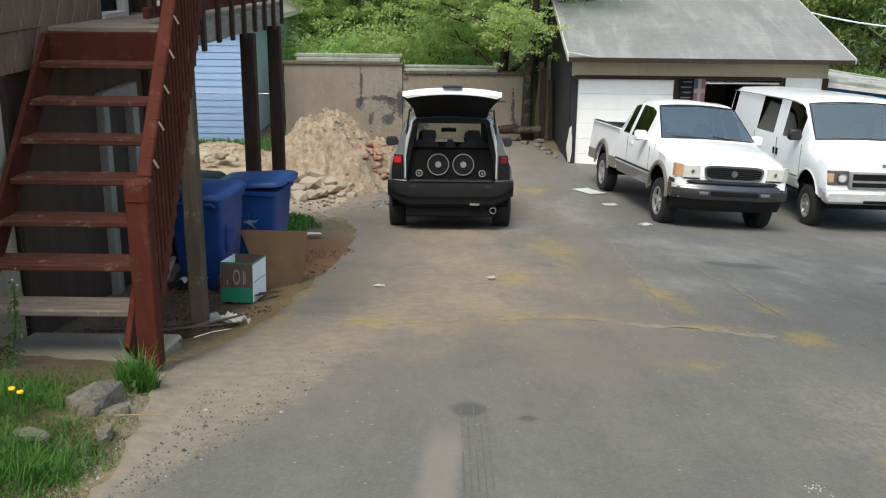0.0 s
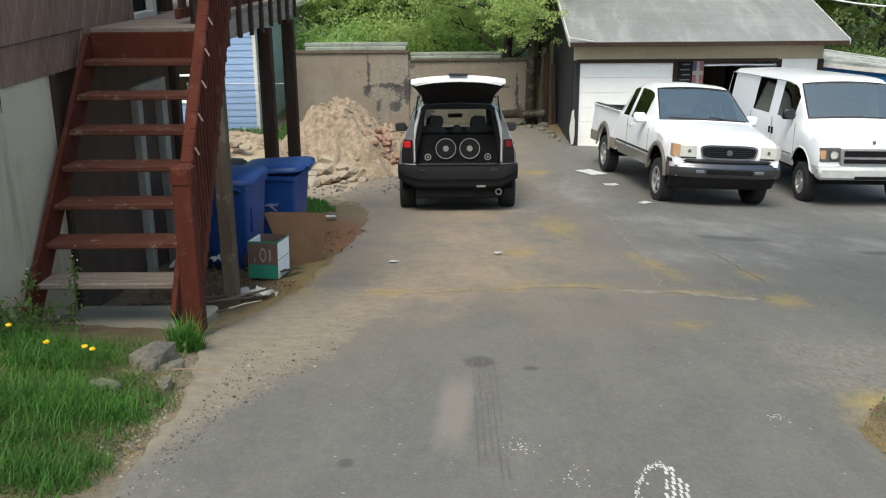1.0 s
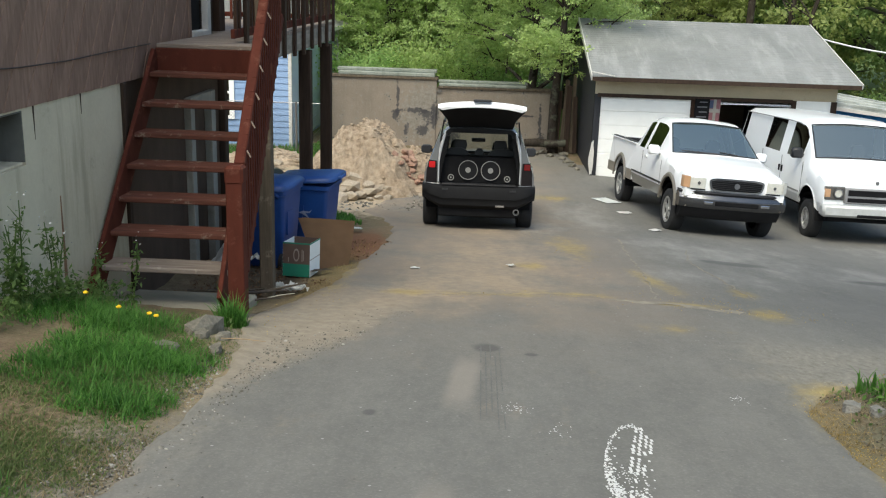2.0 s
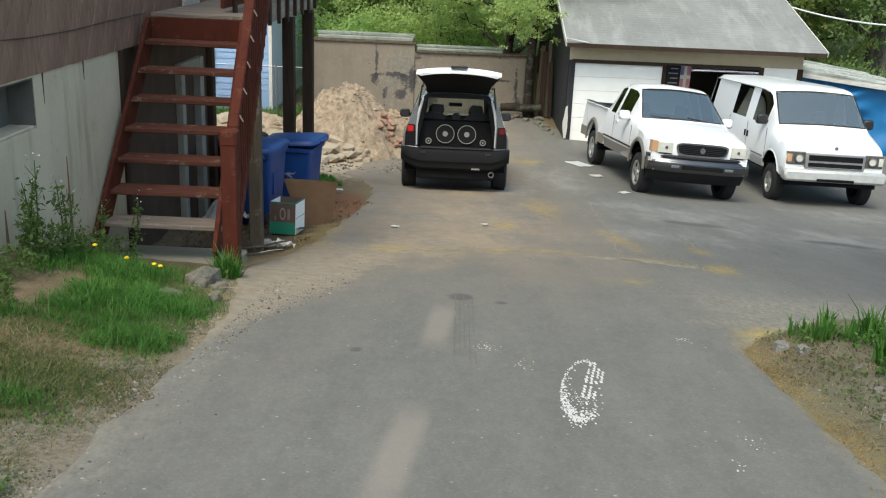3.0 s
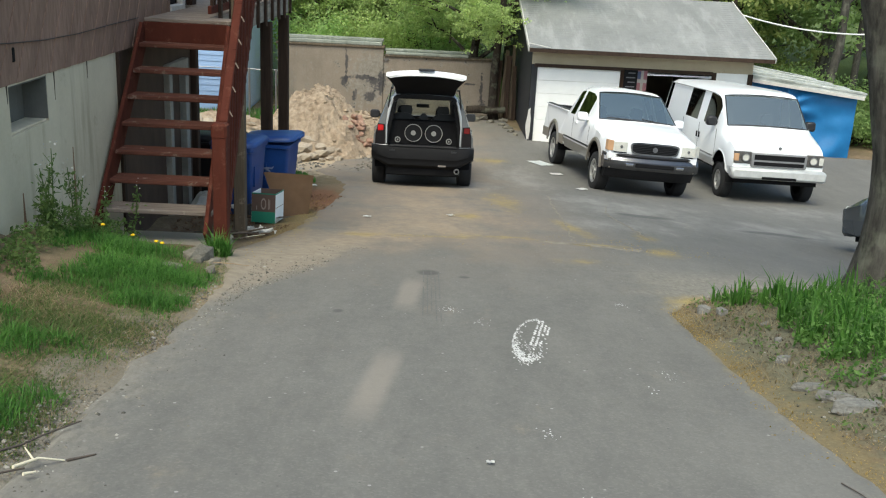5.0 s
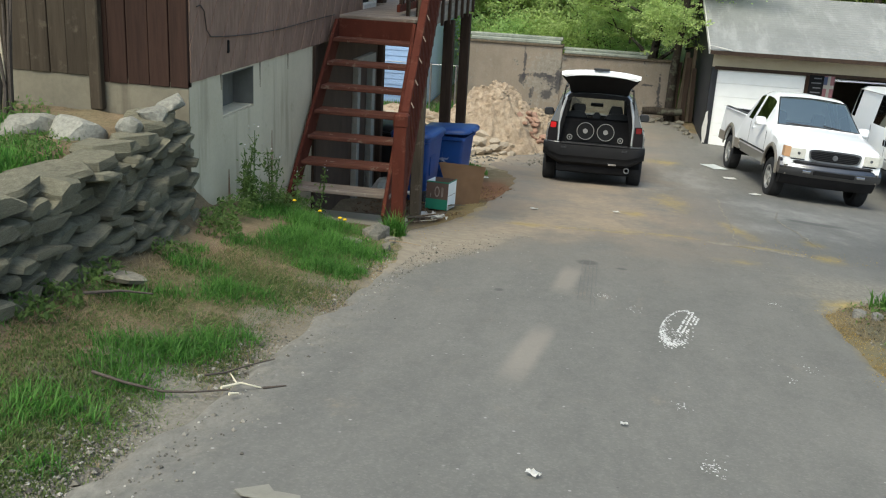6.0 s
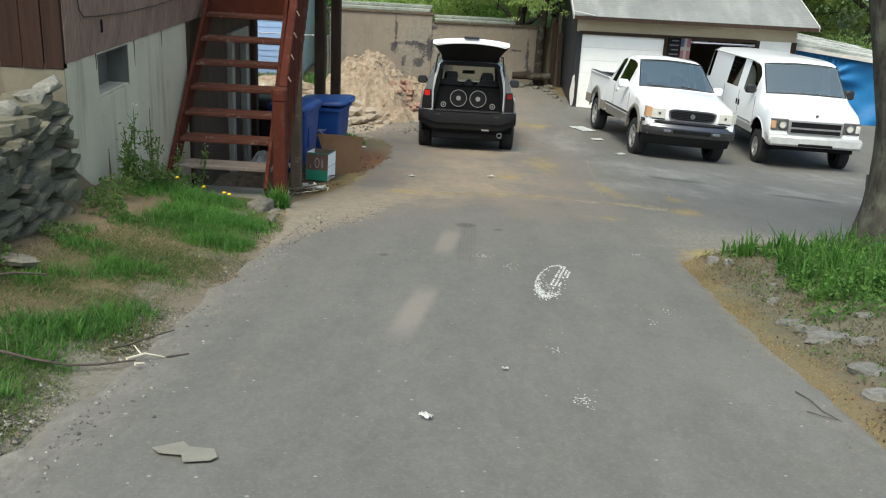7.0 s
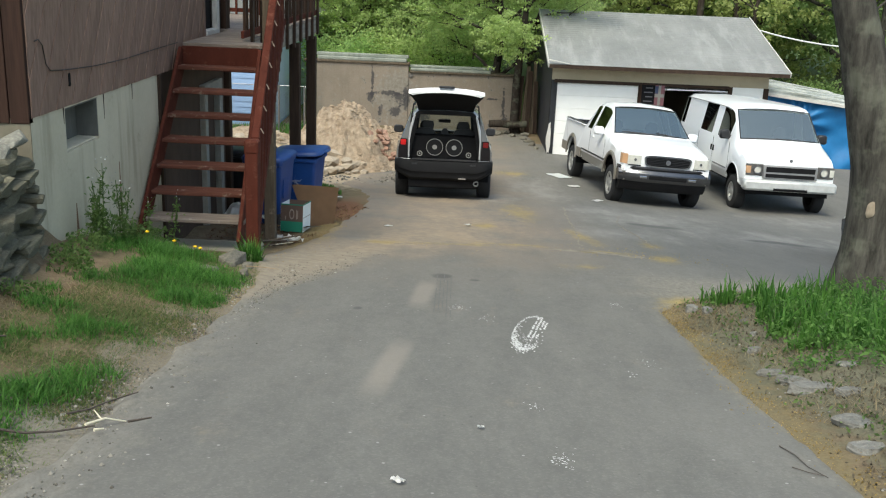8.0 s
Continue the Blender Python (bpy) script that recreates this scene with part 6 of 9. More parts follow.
    part("liner_end", box(B(), -0.83, 0.83, y0 + 0.052, y0 + 0.07, 0.76, 1.20), M_BLACK_PLASTIC, bedo, "black bed lining")
    part("liner_end", box(B(), -0.83, 0.83, y1 - 0.07, y1 - 0.052, 0.76, 1.19), M_BLACK_PLASTIC, bedo, "black bed lining")
    part("bed_liner", box(B(), -0.92, 0.92, y0 + 0.06, y1 - 0.06, 0.68, 0.76), M_BLACK_PLASTIC, bedo, "black bed floor")
    for s in (1, -1):
        part("rail_cap", box(B(), min(s * 0.93, s * 0.83), max(s * 0.93, s * 0.83), y0, y1, 1.223, 1.240, 0.006), M_BLACK_PLASTIC, bedo, "black bed rail cap")
        part("liner_side", box(B(), min(s * 0.862, s * 0.835), max(s * 0.862, s * 0.835), y0 + 0.06, y1 - 0.06, 0.76, 1.201), M_BLACK_PLASTIC, bedo, "black bed lining")
        a, b = (yr + 0.47, y1) , (y0, yr - 0.47)
        for (p, q) in (a, b):
            part("lower_trim", box(B(), min(s * 0.99, s * 0.95), max(s * 0.99, s * 0.95), p, q, 0.45, 0.66, 0.006), M_TAN_CAR, bedo)
        part("side_moulding", box(B(), min(s * 0.988, s * 1.0), max(s * 0.988, s * 1.0), -0.8, 1.28, 0.655, 0.69, 0.004), M_BLACK_PLASTIC, t)
        # flares
        for yc in (ya, yr):
            bm = B()
            rows = []
            for k in range(17):
                a0 = pi * k / 16
                rows.append([bm.verts.new((x, yc + r * cos(a0), 0.40 + r * sin(a0))) for x, r in ((s * 0.985, 0.45), (s * 1.012, 0.45), (s * 1.015, 0.50), (s * 0.985, 0.53))])
            for p, q in zip(rows, rows[1:]):
                for e in range(4):
                    bm.faces.new((p[e], p[(e + 1) % 4], q[(e + 1) % 4], q[e]))
            bm.faces.new(rows[0])
            bm.faces.new(rows[-1][::-1])
            bmesh.ops.recalc_face_normals(bm, faces=bm.faces[:])
            part("wheel_flare", bm, M_TAN_CAR, t)
        part("door_handle", box(B(), min(s * 0.982, s * 1.005), max(s * 0.982, s * 1.005), 0.02, 0.18, 1.02, 1.07, 0.006), M_WHITE_CAR, t)
        part("door_seam", box(B(), min(s * 0.982, s * 0.9875), max(s * 0.982, s * 0.9875), -0.135, -0.127, 0.62, 1.14), M_DARK, t)
        part("door_seam", box(B(), min(s * 0.982, s * 0.9875), max(s * 0.982, s * 0.9875), 1.16, 1.168, 0.62, 1.08), M_DARK, t)
        mirror(t, s * 0.97, 0.88, 1.15, s, M_WHITE_CAR, (0.22, 0.14, 0.18))
    part("quarter_badge", box(B(), -0.993, -0.985, 1.24, 1.31, 0.92, 0.97), M_DARK, t)
    # front: grille, lamps, bumper
    def oval(w, h, zc, k=0.78):
        """A grille outline: wide, with rounded ends that lean in below."""
        pts = []
        for i in range(28):
            a0 = 2 * pi * i / 28
            cx, cz = cos(a0), sin(a0)
            x = w * math.copysign(abs(cx) ** 0.35, cx)
            z = h * math.copysign(abs(cz) ** 0.5, cz)
            pts.append((x * (1 - 0.10 * (h - z) / (2 * h)), zc + z))
        return pts

    gr = part("grille", prism(B(), oval(0.525, 0.122, 0.845), "y", 2.50, 2.575), M_CHROME, t, "chrome-framed black grille", 40)
    part("grille_mesh", prism(B(), oval(0.485, 0.090, 0.845), "y", 2.57, 2.585), M_DARK, gr, "black grille mesh", 40)
    for k in range(5):
        part("grille_bar", box(B(), -0.46, 0.46, 2.583, 2.591, 0.780 + 0.032 * k, 0.788 + 0.032 * k), M_BLACK_PLASTIC, gr)
    part("badge", disc_ring(B(), (0, 2.585, 0.845), "y", 0, 0.05, 0.012, 20), M_CHROME_DULL, gr, "plain oval badge")
    for s in (1, -1):
        la = part("headlight", prism(B(), [(s * 0.575, 2.575), (s * 0.74, 2.576), (s * 0.855, 2.566), (s * 0.857, 2.42), (s * 0.56, 2.42)], "z", 0.765, 0.945), M_LAMP_CLEAR, t, "clear headlight", 40)
        part("indicator", prism(B(), [(s * 0.86, 2.568), (s * 0.90, 2.552), (s * 0.955, 2.50), (s * 0.965, 2.38), (s * 0.86, 2.38)], "z", 0.77, 0.965), M_LAMP_AMBER if s > 0 else M_LAMP_CLEAR, la, "pale amber indicator" if s > 0 else "clear indicator", 40)
        part("reflector", disc_ring(B(), (s * 0.70, 2.578, 0.86), "y", 0.0, 0.028, 0.01, 16), M_CHROME, la, "round bright reflector")
        part("lamp_rim", box(B(), min(s * 0.56, s * 0.83), max(s * 0.56, s * 0.83), 2.44, 2.55, 0.735, 0.755, 0.004), M_BLACK_PLASTIC, la)

    def bowed(profile, w, front, sag, n=16):
        """A bar across the nose, bowed back to its ends, of the given section (y, z)."""
        bm = B()
        rows = []
        for i in range(n + 1):
            x = w * sin(-pi / 2 + pi * i / n)
            back = sag * abs(x / w) ** 3.0
            rows.append([bm.verts.new((x, front - back + py, pz)) for py, pz in profile])
        k = len(profile)
        for p, q in zip(rows, rows[1:]):
            for e in range(k):
                bm.faces.new((p[e], p[(e + 1) % k], q[(e + 1) % k], q[e]))
        bm.faces.new(rows[0])
        bm.faces.new(rows[-1][::-1])
        bmesh.ops.recalc_face_normals(bm, faces=bm.faces[:])
        return bm

    bu = part("front_bumper", bowed([(-0.2, 0.45), (-0.05, 0.43), (-0.01, 0.47), (0, 0.53), (-0.004, 0.585), (-0.03, 0.60), (-0.035, 0.625), (-0.06, 0.665), (-0.1, 0.685), (-0.2, 0.685)], 0.99, 2.71, 0.22), M_BUMPER_CHROME, t, "chrome front bumper with dark slot", 50)
    part("bumper_pad", bowed([(-0.2, 0.68), (-0.045, 0.678), (-0.035, 0.70), (-0.06, 0.725), (-0.2, 0.725)], 0.98, 2.69, 0.22), M_BLACK_PLASTIC, bu, "black bumper pad", 50)
    part("air_dam", bowed([(-0.2, 0.24), (-0.10, 0.24), (-0.03, 0.33), (0.01, 0.435), (-0.2, 0.44)], 0.93, 2.655, 0.22), M_CLADDING, bu, "dark lower valance", 50)
    part("bumper_slot", box(B(), -0.40, 0.40, 2.66, 2.714, 0.50, 0.575, 0.01), M_DARK, bu)
    for s in (1, -1):
        part("fog_lamp", box(B(), min(s * 0.44, s * 0.60), max(s * 0.44, s * 0.60), 2.62, 2.704, 0.515, 0.56, 0.008), M_CHROME, bu)
    part("rear_bumper", box(B(), -0.92, 0.92, -3.0, -2.84, 0.48, 0.66, 0.03), M_CHROME_DULL, t)
    # underbody, cabin
    part("chassis", box(B(), -0.70, 0.70, -2.8, 2.35, 0.34, 0.50), M_DARK, t)
    part("cabin_floor", box(B(), -0.9, 0.9, -0.76, 1.3, 0.50, 0.56), M_DARK, t)
    part("dashboard", box(B(), -0.86, 0.86, 0.85, 1.28, 0.75, 1.12, 0.05), M_CLADDING, t)
    part("cab_rear", box(B(), -0.86, 0.86, -0.77, -0.74, 0.56, 1.2), M_DARK, t)
    for x in (-0.42, 0.42):
        seat(t, x, 0.18, 0.62)
    part("steering_wheel", disc_ring(B(), (0.42, 0.68, 1.04), "y", 0.15, 0.19, 0.03, 18), M_BLACK_PLASTIC, t)
    wiper(t, (-0.78, 1.33, 1.245), (-0.1, 1.27, 1.315))
    wiper(t, (-0.05, 1.33, 1.285), (0.66, 1.27, 1.295))
    screen_seal(t, (0.69, 0.625, 1.752), (0.838, 1.325, 1.255), 1.79, 1.275)
    inner_wells(t, arches, 0.98)
    for y in (ya, yr):
        for s in (1, -1):
            wheel(t, s * 0.84, y, 0.385, 0.26, s)
    lift_body(t, 0.13)


def build_van():
    _, m = ground_tilt(7.16, 19.60, 180.9, 3.5, 1.7)
    t = thing("cargo_van", m, "white full-size cargo van with dull bumper", "van")
    ya, yr = 1.75, -1.75
    arches = [(ya, 0.40, 0.46), (yr, 0.40, 0.46)]
    keys = [(-3.16, 0.45, 0.62, 1.30, 1.92, 2.02, 0.93, 0.985, 0.97, 0.84),
            (-3.00, 0.45, 0.62, 1.31, 1.96, 2.08, 0.94, 1.0, 0.985, 0.87),
            (0.00, 0.45, 0.62, 1.31, 1.97, 2.11, 0.94, 1.0, 0.985, 0.87),
            (0.60, 0.45, 0.62, 1.31, 1.96, 2.10, 0.94, 1.0, 0.98, 0.86),
            (0.84, 0.45, 0.62, 1.31, 1.93, 2.06, 0.94, 1.0, 0.98, 0.85),
            (0.98, 0.45, 0.62, 1.31, 1.87, 2.00, 0.94, 1.0, 0.98, 0.84),
            (1.66, 0.45, 0.62, 1.255, 1.285, 1.35, 0.94, 1.0, 0.955, 0.91),
            (1.95, 0.45, 0.62, 1.17, 1.22, 1.29, 0.935, 0.99, 0.945, 0.87),
            (2.22, 0.45, 0.62, 1.08, 1.13, 1.20, 0.93, 0.975, 0.93, 0.84),
            (2.38, 0.45, 0.62, 1.01, 1.05, 1.11, 0.92, 0.96, 0.915, 0.81),
            (2.47, 0.46, 0.62, 0.95, 0.975, 1.02, 0.90, 0.935, 0.89, 0.77)]
    spans = {(-3.06, -2.76): {3: "glass_rear"}, (-1.12, -0.14): {3: "glass_slide"}, (0.34, 1.16): {3: "glass_side"}, (1.0, 1.62): {5: "glass_front", 4: "pillar"}}
    sh = vehicle_shell(keys, None, arches, spans, edge=((0.6, 0.13), (1.0, 0.05), (1.64, 0.05), (2.0, 0.13)))
    shell_parts(t, sh, {"body": ("body", M_VAN, "white van body", 0.02), "sill": ("sill", M_VAN, "", 0.02), "pillar": ("windscreen_pillar", M_VAN, "", 0.02),
                        "glass_front": ("windscreen", M_GLASS, "windscreen", 0), "glass_side": ("door_window", M_GLASS_DARK, "", 0), "glass_slide": ("side_window", M_GLASS_DARK, "dark square side window", 0), "glass_rear": ("quarter_window", M_GLASS_DARK, "", 0)})
    gr = part("grille", box(B(), -0.575, 0.575, 2.44, 2.52, 0.645, 0.93, 0.02), M_GRILLE_GREY, t, "grey grille", 40)
    for a, b in ((0.675, 0.755), (0.79, 0.90)):
        part("grille_slot", box(B(), -0.52, 0.52, 2.512, 2.526, a, b, 0.008), M_DARK, gr)
    part("badge", disc_ring(B(), (0, 2.445, 1.04), "y", 0, 0.034, 0.03, 20), M_CHROME, t, "plain oval badge")
    for s in (1, -1):
        part("lamp_bezel", box(B(), min(s * 0.57, s * 0.925), max(s * 0.57, s * 0.925), 2.40, 2.50, 0.70, 0.945, 0.015), M_BEZEL, t, "dark grey lamp surround")
        la = part("headlight", disc_ring(B(), (s * 0.70, 2.50, 0.83), "y", 0, 0.070, 0.03, 24), M_LAMP_CLEAR, t, "round headlight", 40)
        part("lamp_ring", disc_ring(B(), (s * 0.70, 2.505, 0.83), "y", 0.068, 0.084, 0.035, 24), M_CHROME_DULL, la)
        part("indicator", box(B(), min(s * 0.815, s * 0.93), max(s * 0.815, s * 0.93), 2.34, 2.505, 0.735, 0.915, 0.02), M_LAMP_AMBER if s > 0 else M_LAMP_CLEAR, la, "pale amber indicator" if s > 0 else "clear indicator", 40)
        mirror(t, s * 0.97, 1.18, 1.31, s, M_BLACK_PLASTIC, (0.22, 0.14, 0.20))
        part("door_handle", box(B(), min(s * 0.99, s * 1.02), max(s * 0.99, s * 1.02), 0.15, 0.21, 0.93, 1.06, 0.008), M_DARK, t)
        part("door_handle", box(B(), min(s * 0.99, s * 1.02), max(s * 0.99, s * 1.02), -0.02, 0.04, 0.93, 1.06, 0.008), M_DARK, t)
        for yy in (0.095, -1.22, 1.36):
            part("door_seam", box(B(), min(s * 0.997, s * 1.003), max(s * 0.997, s * 1.003), yy, yy + 0.008, 0.56, 1.26), M_DARK, t)
    bu = part("front_bumper", box(B(), -0.98, 0.98, 2.40, 2.64, 0.40, 0.625, 0.045), M_BUMPER_PALE, t, "pale painted front bumper", 40)
    part("bumper_slot", box(B(), -0.36, 0.36, 2.632, 2.644, 0.415, 0.475, 0.01), M_DARK, bu)
    part("air_dam", box(B(), -0.85, 0.85, 2.33, 2.48, 0.30, 0.41, 0.02), M_DARK, bu)
    part("chassis", box(B(), -0.70, 0.70, -3.0, 2.35, 0.32, 0.52), M_DARK, t)
    part("cabin_floor", box(B(), -0.93, 0.93, -3.0, 1.7, 0.52, 0.58), M_DARK, t)
    part("dashboard", box(B(), -0.9, 0.9, 1.15, 1.62, 0.8, 1.20, 0.05), M_CLADDING, t)
    part("bulkhead", box(B(), -0.86, 0.86, -0.02, 0.02, 0.58, 1.9), M_CLADDING, t)
    for x in (-0.45, 0.45):
        seat(t, x, 0.5, 0.72)
    wiper(t, (-0.78, 1.60, 1.36), (-0.15, 1.5, 1.46))
    wiper(t, (-0.05, 1.60, 1.40), (0.62, 1.5, 1.45))
    screen_seal(t, (0.79, 1.0, 1.955), (0.857, 1.625, 1.375), 1.995, 1.40)
    part("roof_gutter", tube(B(), [(0.895, -3.0, 1.965), (0.90, 0.0, 1.975), (0.89, 0.6, 1.965), (0.88, 0.86, 1.93)], 0.010, 6), M_GRILLE_GREY, t)
    part("side_moulding", box(B(), 0.995, 1.008, -2.4, -2.25, 0.66, 0.69, 0.004), M_DARK, t)
    part("side_moulding", box(B(), 0.995, 1.008, -1.2, 1.28, 0.66, 0.69, 0.004), M_GRILLE_GREY, t)
    inner_wells(t, arches, 0.99)
    for y in (ya, yr):
        for s in (1, -1):
            wheel(t, s * 0.86, y, 0.37, 0.235, s, 8, 0.58)
    lift_body(t, 0.14)


M_GRILLE_GREY = plain("grey_grille_plastic", (0.20, 0.20, 0.205), 0.5, 0, 0.15)
M_BUMPER_PALE = plain("pale_bumper", (0.50, 0.51, 0.50), 0.4, 0.2, 0.15)
M_CONE = plain("speaker_cone", (0.012, 0.012, 0.013), 0.7, 0, 0.2, spec=0.2)
M_RINGS = plain("speaker_ring", (0.30, 0.29, 0.27), 0.4, 0.2, 0.1)


M_SMOKED = plain("smoked_lens", (0.010, 0.008, 0.009), 0.25, 0, 0.2, spec=0.25)
M_SUV = car_paint("grey_car_paint", (0.145, 0.15, 0.155), 0.25)


def build_suv():
    _, m = ground_tilt(-0.05, 17.14, 0.8, 2.62, 1.6)
    t = thing("sport_utility_car", m, "dark and silver sport utility car with its tailgate open", "car")
    ya, yr = 1.31, -1.31
    arches = [(ya, 0.36, 0.42), (yr, 0.36, 0.42)]
    #        y      zb    zl    zs    zr    zt    wb    wm    ws    wr
    keys = [(-2.08, 0.42, 0.6, 0.98, 1.48, 1.61, 0.87, 0.895, 0.845, 0.645),
            (-1.98, 0.4, 0.6, 1, 1.53, 1.66, 0.89, 0.905, 0.855, 0.66),
            (-1.5, 0.36, 0.58, 1, 1.57, 1.70, 0.90, 0.91, 0.86, 0.67),
            (-0.4, 0.34, 0.58, 0.99, 1.59, 1.72, 0.90, 0.91, 0.86, 0.67),
            (0.3, 0.34, 0.58, 0.98, 1.54, 1.67, 0.90, 0.91, 0.86, 0.66),
            (1.02, 0.34, 0.58, 0.97, 1, 1.06, 0.90, 0.91, 0.85, 0.72),
            (1.6, 0.36, 0.58, 0.9, 0.93, 0.99, 0.89, 0.90, 0.83, 0.70),
            (2.2, 0.4, 0.58, 0.78, 0.81, 0.86, 0.85, 0.85, 0.77, 0.62)]
    spans = {(-1.85, -1.12): {3: "glass_q"}, (-0.98, -0.25): {3: "glass_r"}, (-0.13, 0.66): {3: "glass_f"}, (0.34, 0.98): {5: "glass_front", 4: "pillar"}}
    sh = vehicle_shell(keys, None, arches, spans, (False, True))
    shell_parts(t, sh, {"body": ("body", M_SUV, "dark grey body sides and roof", 0.03), "sill": ("lower_cladding", M_CLADDING, "dark grey lower cladding", 0.03), "pillar": ("windscreen_pillar", M_SILVER, "", 0.02),
                              "glass_front": ("windscreen", M_GLASS, "windscreen", 0), "glass_f": ("door_window", M_GLASS_DARK, "", 0), "glass_r": ("rear_door_window", M_GLASS_DARK, "", 0), "glass_q": ("quarter_window", M_GLASS_DARK, "", 0)})
    # rear frame round the opening: built in the plane of the tail
    def rim(z):
        ws = float(np.interp(z, [0.42, 0.60, 0.98, 1.46, 1.60], [0.875, 0.89, 0.842, 0.642, 0.53]))
        return ws
    for s in (1, -1):
        strip = lambda z: float(np.interp(z, [0.62, 0.75, 1.05, 1.25, 1.46], [0.66, 0.665, 0.668, 0.645, 0.59]))
        levels = (0.62, 0.80, 0.98, 1.2, 1.46)
        part("rear_pillar", prism(B(), [(s * rim(z), z) for z in levels] + [(s * strip(z), z) for z in levels[::-1]], "y", -2.085, -2.0), M_SUV, t, "silver rear pillar")
        part("opening_seal", prism(B(), [(s * (strip(z) - 0.002), z) for z in levels] + [(s * (strip(z) - d), z) for z, d in zip(levels[::-1], (0.085, 0.095, 0.06, 0.03, 0.02))], "y", -2.08, -1.98), M_DARK, t, "black opening seal")
        la = part("tail_light", prism(B(), [(s * 0.868, 0.70), (s * 0.860, 0.90), (s * 0.826, 1.07), (s * 0.70, 1.06), (s * 0.69, 0.84), (s * 0.69, 0.70)], "y", -2.115, -2.02), M_SMOKED, t, "smoked tail light", 40)
        part("red_lens", box(B(), min(s * 0.725, s * 0.825), max(s * 0.725, s * 0.825), -2.122, -2.11, 0.95, 1.05, 0.01), M_LAMP_RED if s > 0 else M_LAMP_LIT, la, "red lens")
        mirror(t, s * 0.89, 0.56, 1.02, s, M_BLACK_PLASTIC, (0.2, 0.12, 0.16), M_BLACK_PLASTIC)
        part("roof_rail", tube(B(), [(s * 0.60, -1.6, 1.69), (s * 0.62, -0.4, 1.74), (s * 0.61, 0.2, 1.70)], 0.018, 8), M_BLACK_PLASTIC, t)
        # silver edge of the D pillar
        part("pillar_edge", tube(B(), [(s * 0.665, -2.095, 0.72), (s * 0.668, -2.095, 1.05), (s * 0.645, -2.09, 1.25), (s * 0.60, -2.08, 1.44), (s * 0.565, -2.06, 1.55)], [0.012, 0.014, 0.026, 0.026, 0.02], 8), M_SILVER, t, "silver rear pillar edge", 60)
    part("roof_header", prism(B(), [(-0.642, 1.46), (-0.52, 1.585), (0.0, 1.615), (0.52, 1.585), (0.642, 1.46), (0.56, 1.44), (0.47, 1.525), (-0.47, 1.525), (-0.56, 1.44)], "y", -2.085, -1.98), M_CLADDING, t, "dark opening header")
    # bumper
    bm = B()
    profile = [(-2.02, 0.29), (-2.14, 0.30), (-2.22, 0.36), (-2.23, 0.44), (-2.255, 0.47), (-2.26, 0.58), (-2.24, 0.66), (-2.19, 0.69), (-1.85, 0.69)]
    rings = []
    for x in (-0.925, -0.88, -0.80, -0.70, -0.60, 0.0, 0.60, 0.70, 0.80, 0.88, 0.925):
        e = max(0.0, (abs(x) - 0.6) / 0.325)
        rings.append([bm.verts.new((x, y + (0.16 * e ** 3 if y < -2.1 else 0.0), 0.69 - (0.69 - z) * (1 - 0.42 * e))) for y, z in profile])
    for a, b in zip(rings, rings[1:]):
        for k in range(len(profile)):
            n2 = (k + 1) % len(profile)
            bm.faces.new((a[k], a[n2], b[n2], b[k]))
    bm.faces.new(rings[0])
    bm.faces.new(rings[-1][::-1])
    bmesh.ops.recalc_face_normals(bm, faces=bm.faces[:])
    bu = part("rear_bumper", bm, M_CLADDING, t, "dark grey rear bumper", 35)
    part("bumper_step", box(B(), -0.60, 0.60, -2.235, -2.02, 0.682, 0.705, 0.008), M_BLACK_PLASTIC, bu, "scuffed loading edge")
    for s in (1, -1):
        part("bumper_edge", tube(B(), [(s * 0.64, -2.20, 0.695), (s * 0.80, -2.16, 0.70), (s * 0.91, -2.04, 0.705)], 0.008, 6), M_SUV, bu)
        part("reflector", box(B(), min(s * 0.50, s * 0.60), max(s * 0.50, s * 0.60), -2.268, -2.255, 0.6, 0.63), M_BLACK_PLASTIC, bu)
    part("plate", box(B(), 0.28, 0.42, -2.235, -2.20, 0.345, 0.375), M_CHROME, bu)
    # Valance set low and black, so it also fills in the shadow below.
    part("valance", box(B(), -0.66, 0.66, -2.12, -1.8, 0.16, 0.32, 0.02), M_DARK, bu)
    part("exhaust", disc_ring(B(), (0.62, -2.24, 0.27), "y", 0.035, 0.05, 0.3, 18), M_CHROME_DULL, t, "dull exhaust tip", 40)
    # tailgate, hinged at the roof and raised
    hinge = Vector((0, -2.0, 1.60))
    d = Vector((0, -cos(radians(27)), sin(radians(27))))
    up = Vector((0, sin(radians(27)), cos(radians(27))))

    def P(x, u, v):
        p = hinge + d * u + up * v
        return (x, p.y, p.z)

    bm = B()
    n = 12
    outline = [(0.0, 0.52), (0.30, 0.55), (0.50, 0.62), (0.62, 0.67), (0.72, 0.68)]
    rows = []
    for u, w in outline:
        rows.append([(bm.verts.new(P(w * (2 * k / n - 1), u, 0.06 + 0.02 * (1 - (2 * k / n - 1) ** 2))), bm.verts.new(P(w * (2 * k / n - 1), u, 0.0))) for k in range(n + 1)])
    for a, b in zip(rows, rows[1:]):
        for k in range(n):
            bm.faces.new((a[k][0], a[k + 1][0], b[k + 1][0], b[k][0]))
            bm.faces.new((a[k][1], b[k][1], b[k + 1][1], a[k + 1][1]))
    for r in (rows[0], rows[-1]):
        for k in range(n):
            bm.faces.new((r[k][0], r[k + 1][0], r[k + 1][1], r[k][1]))
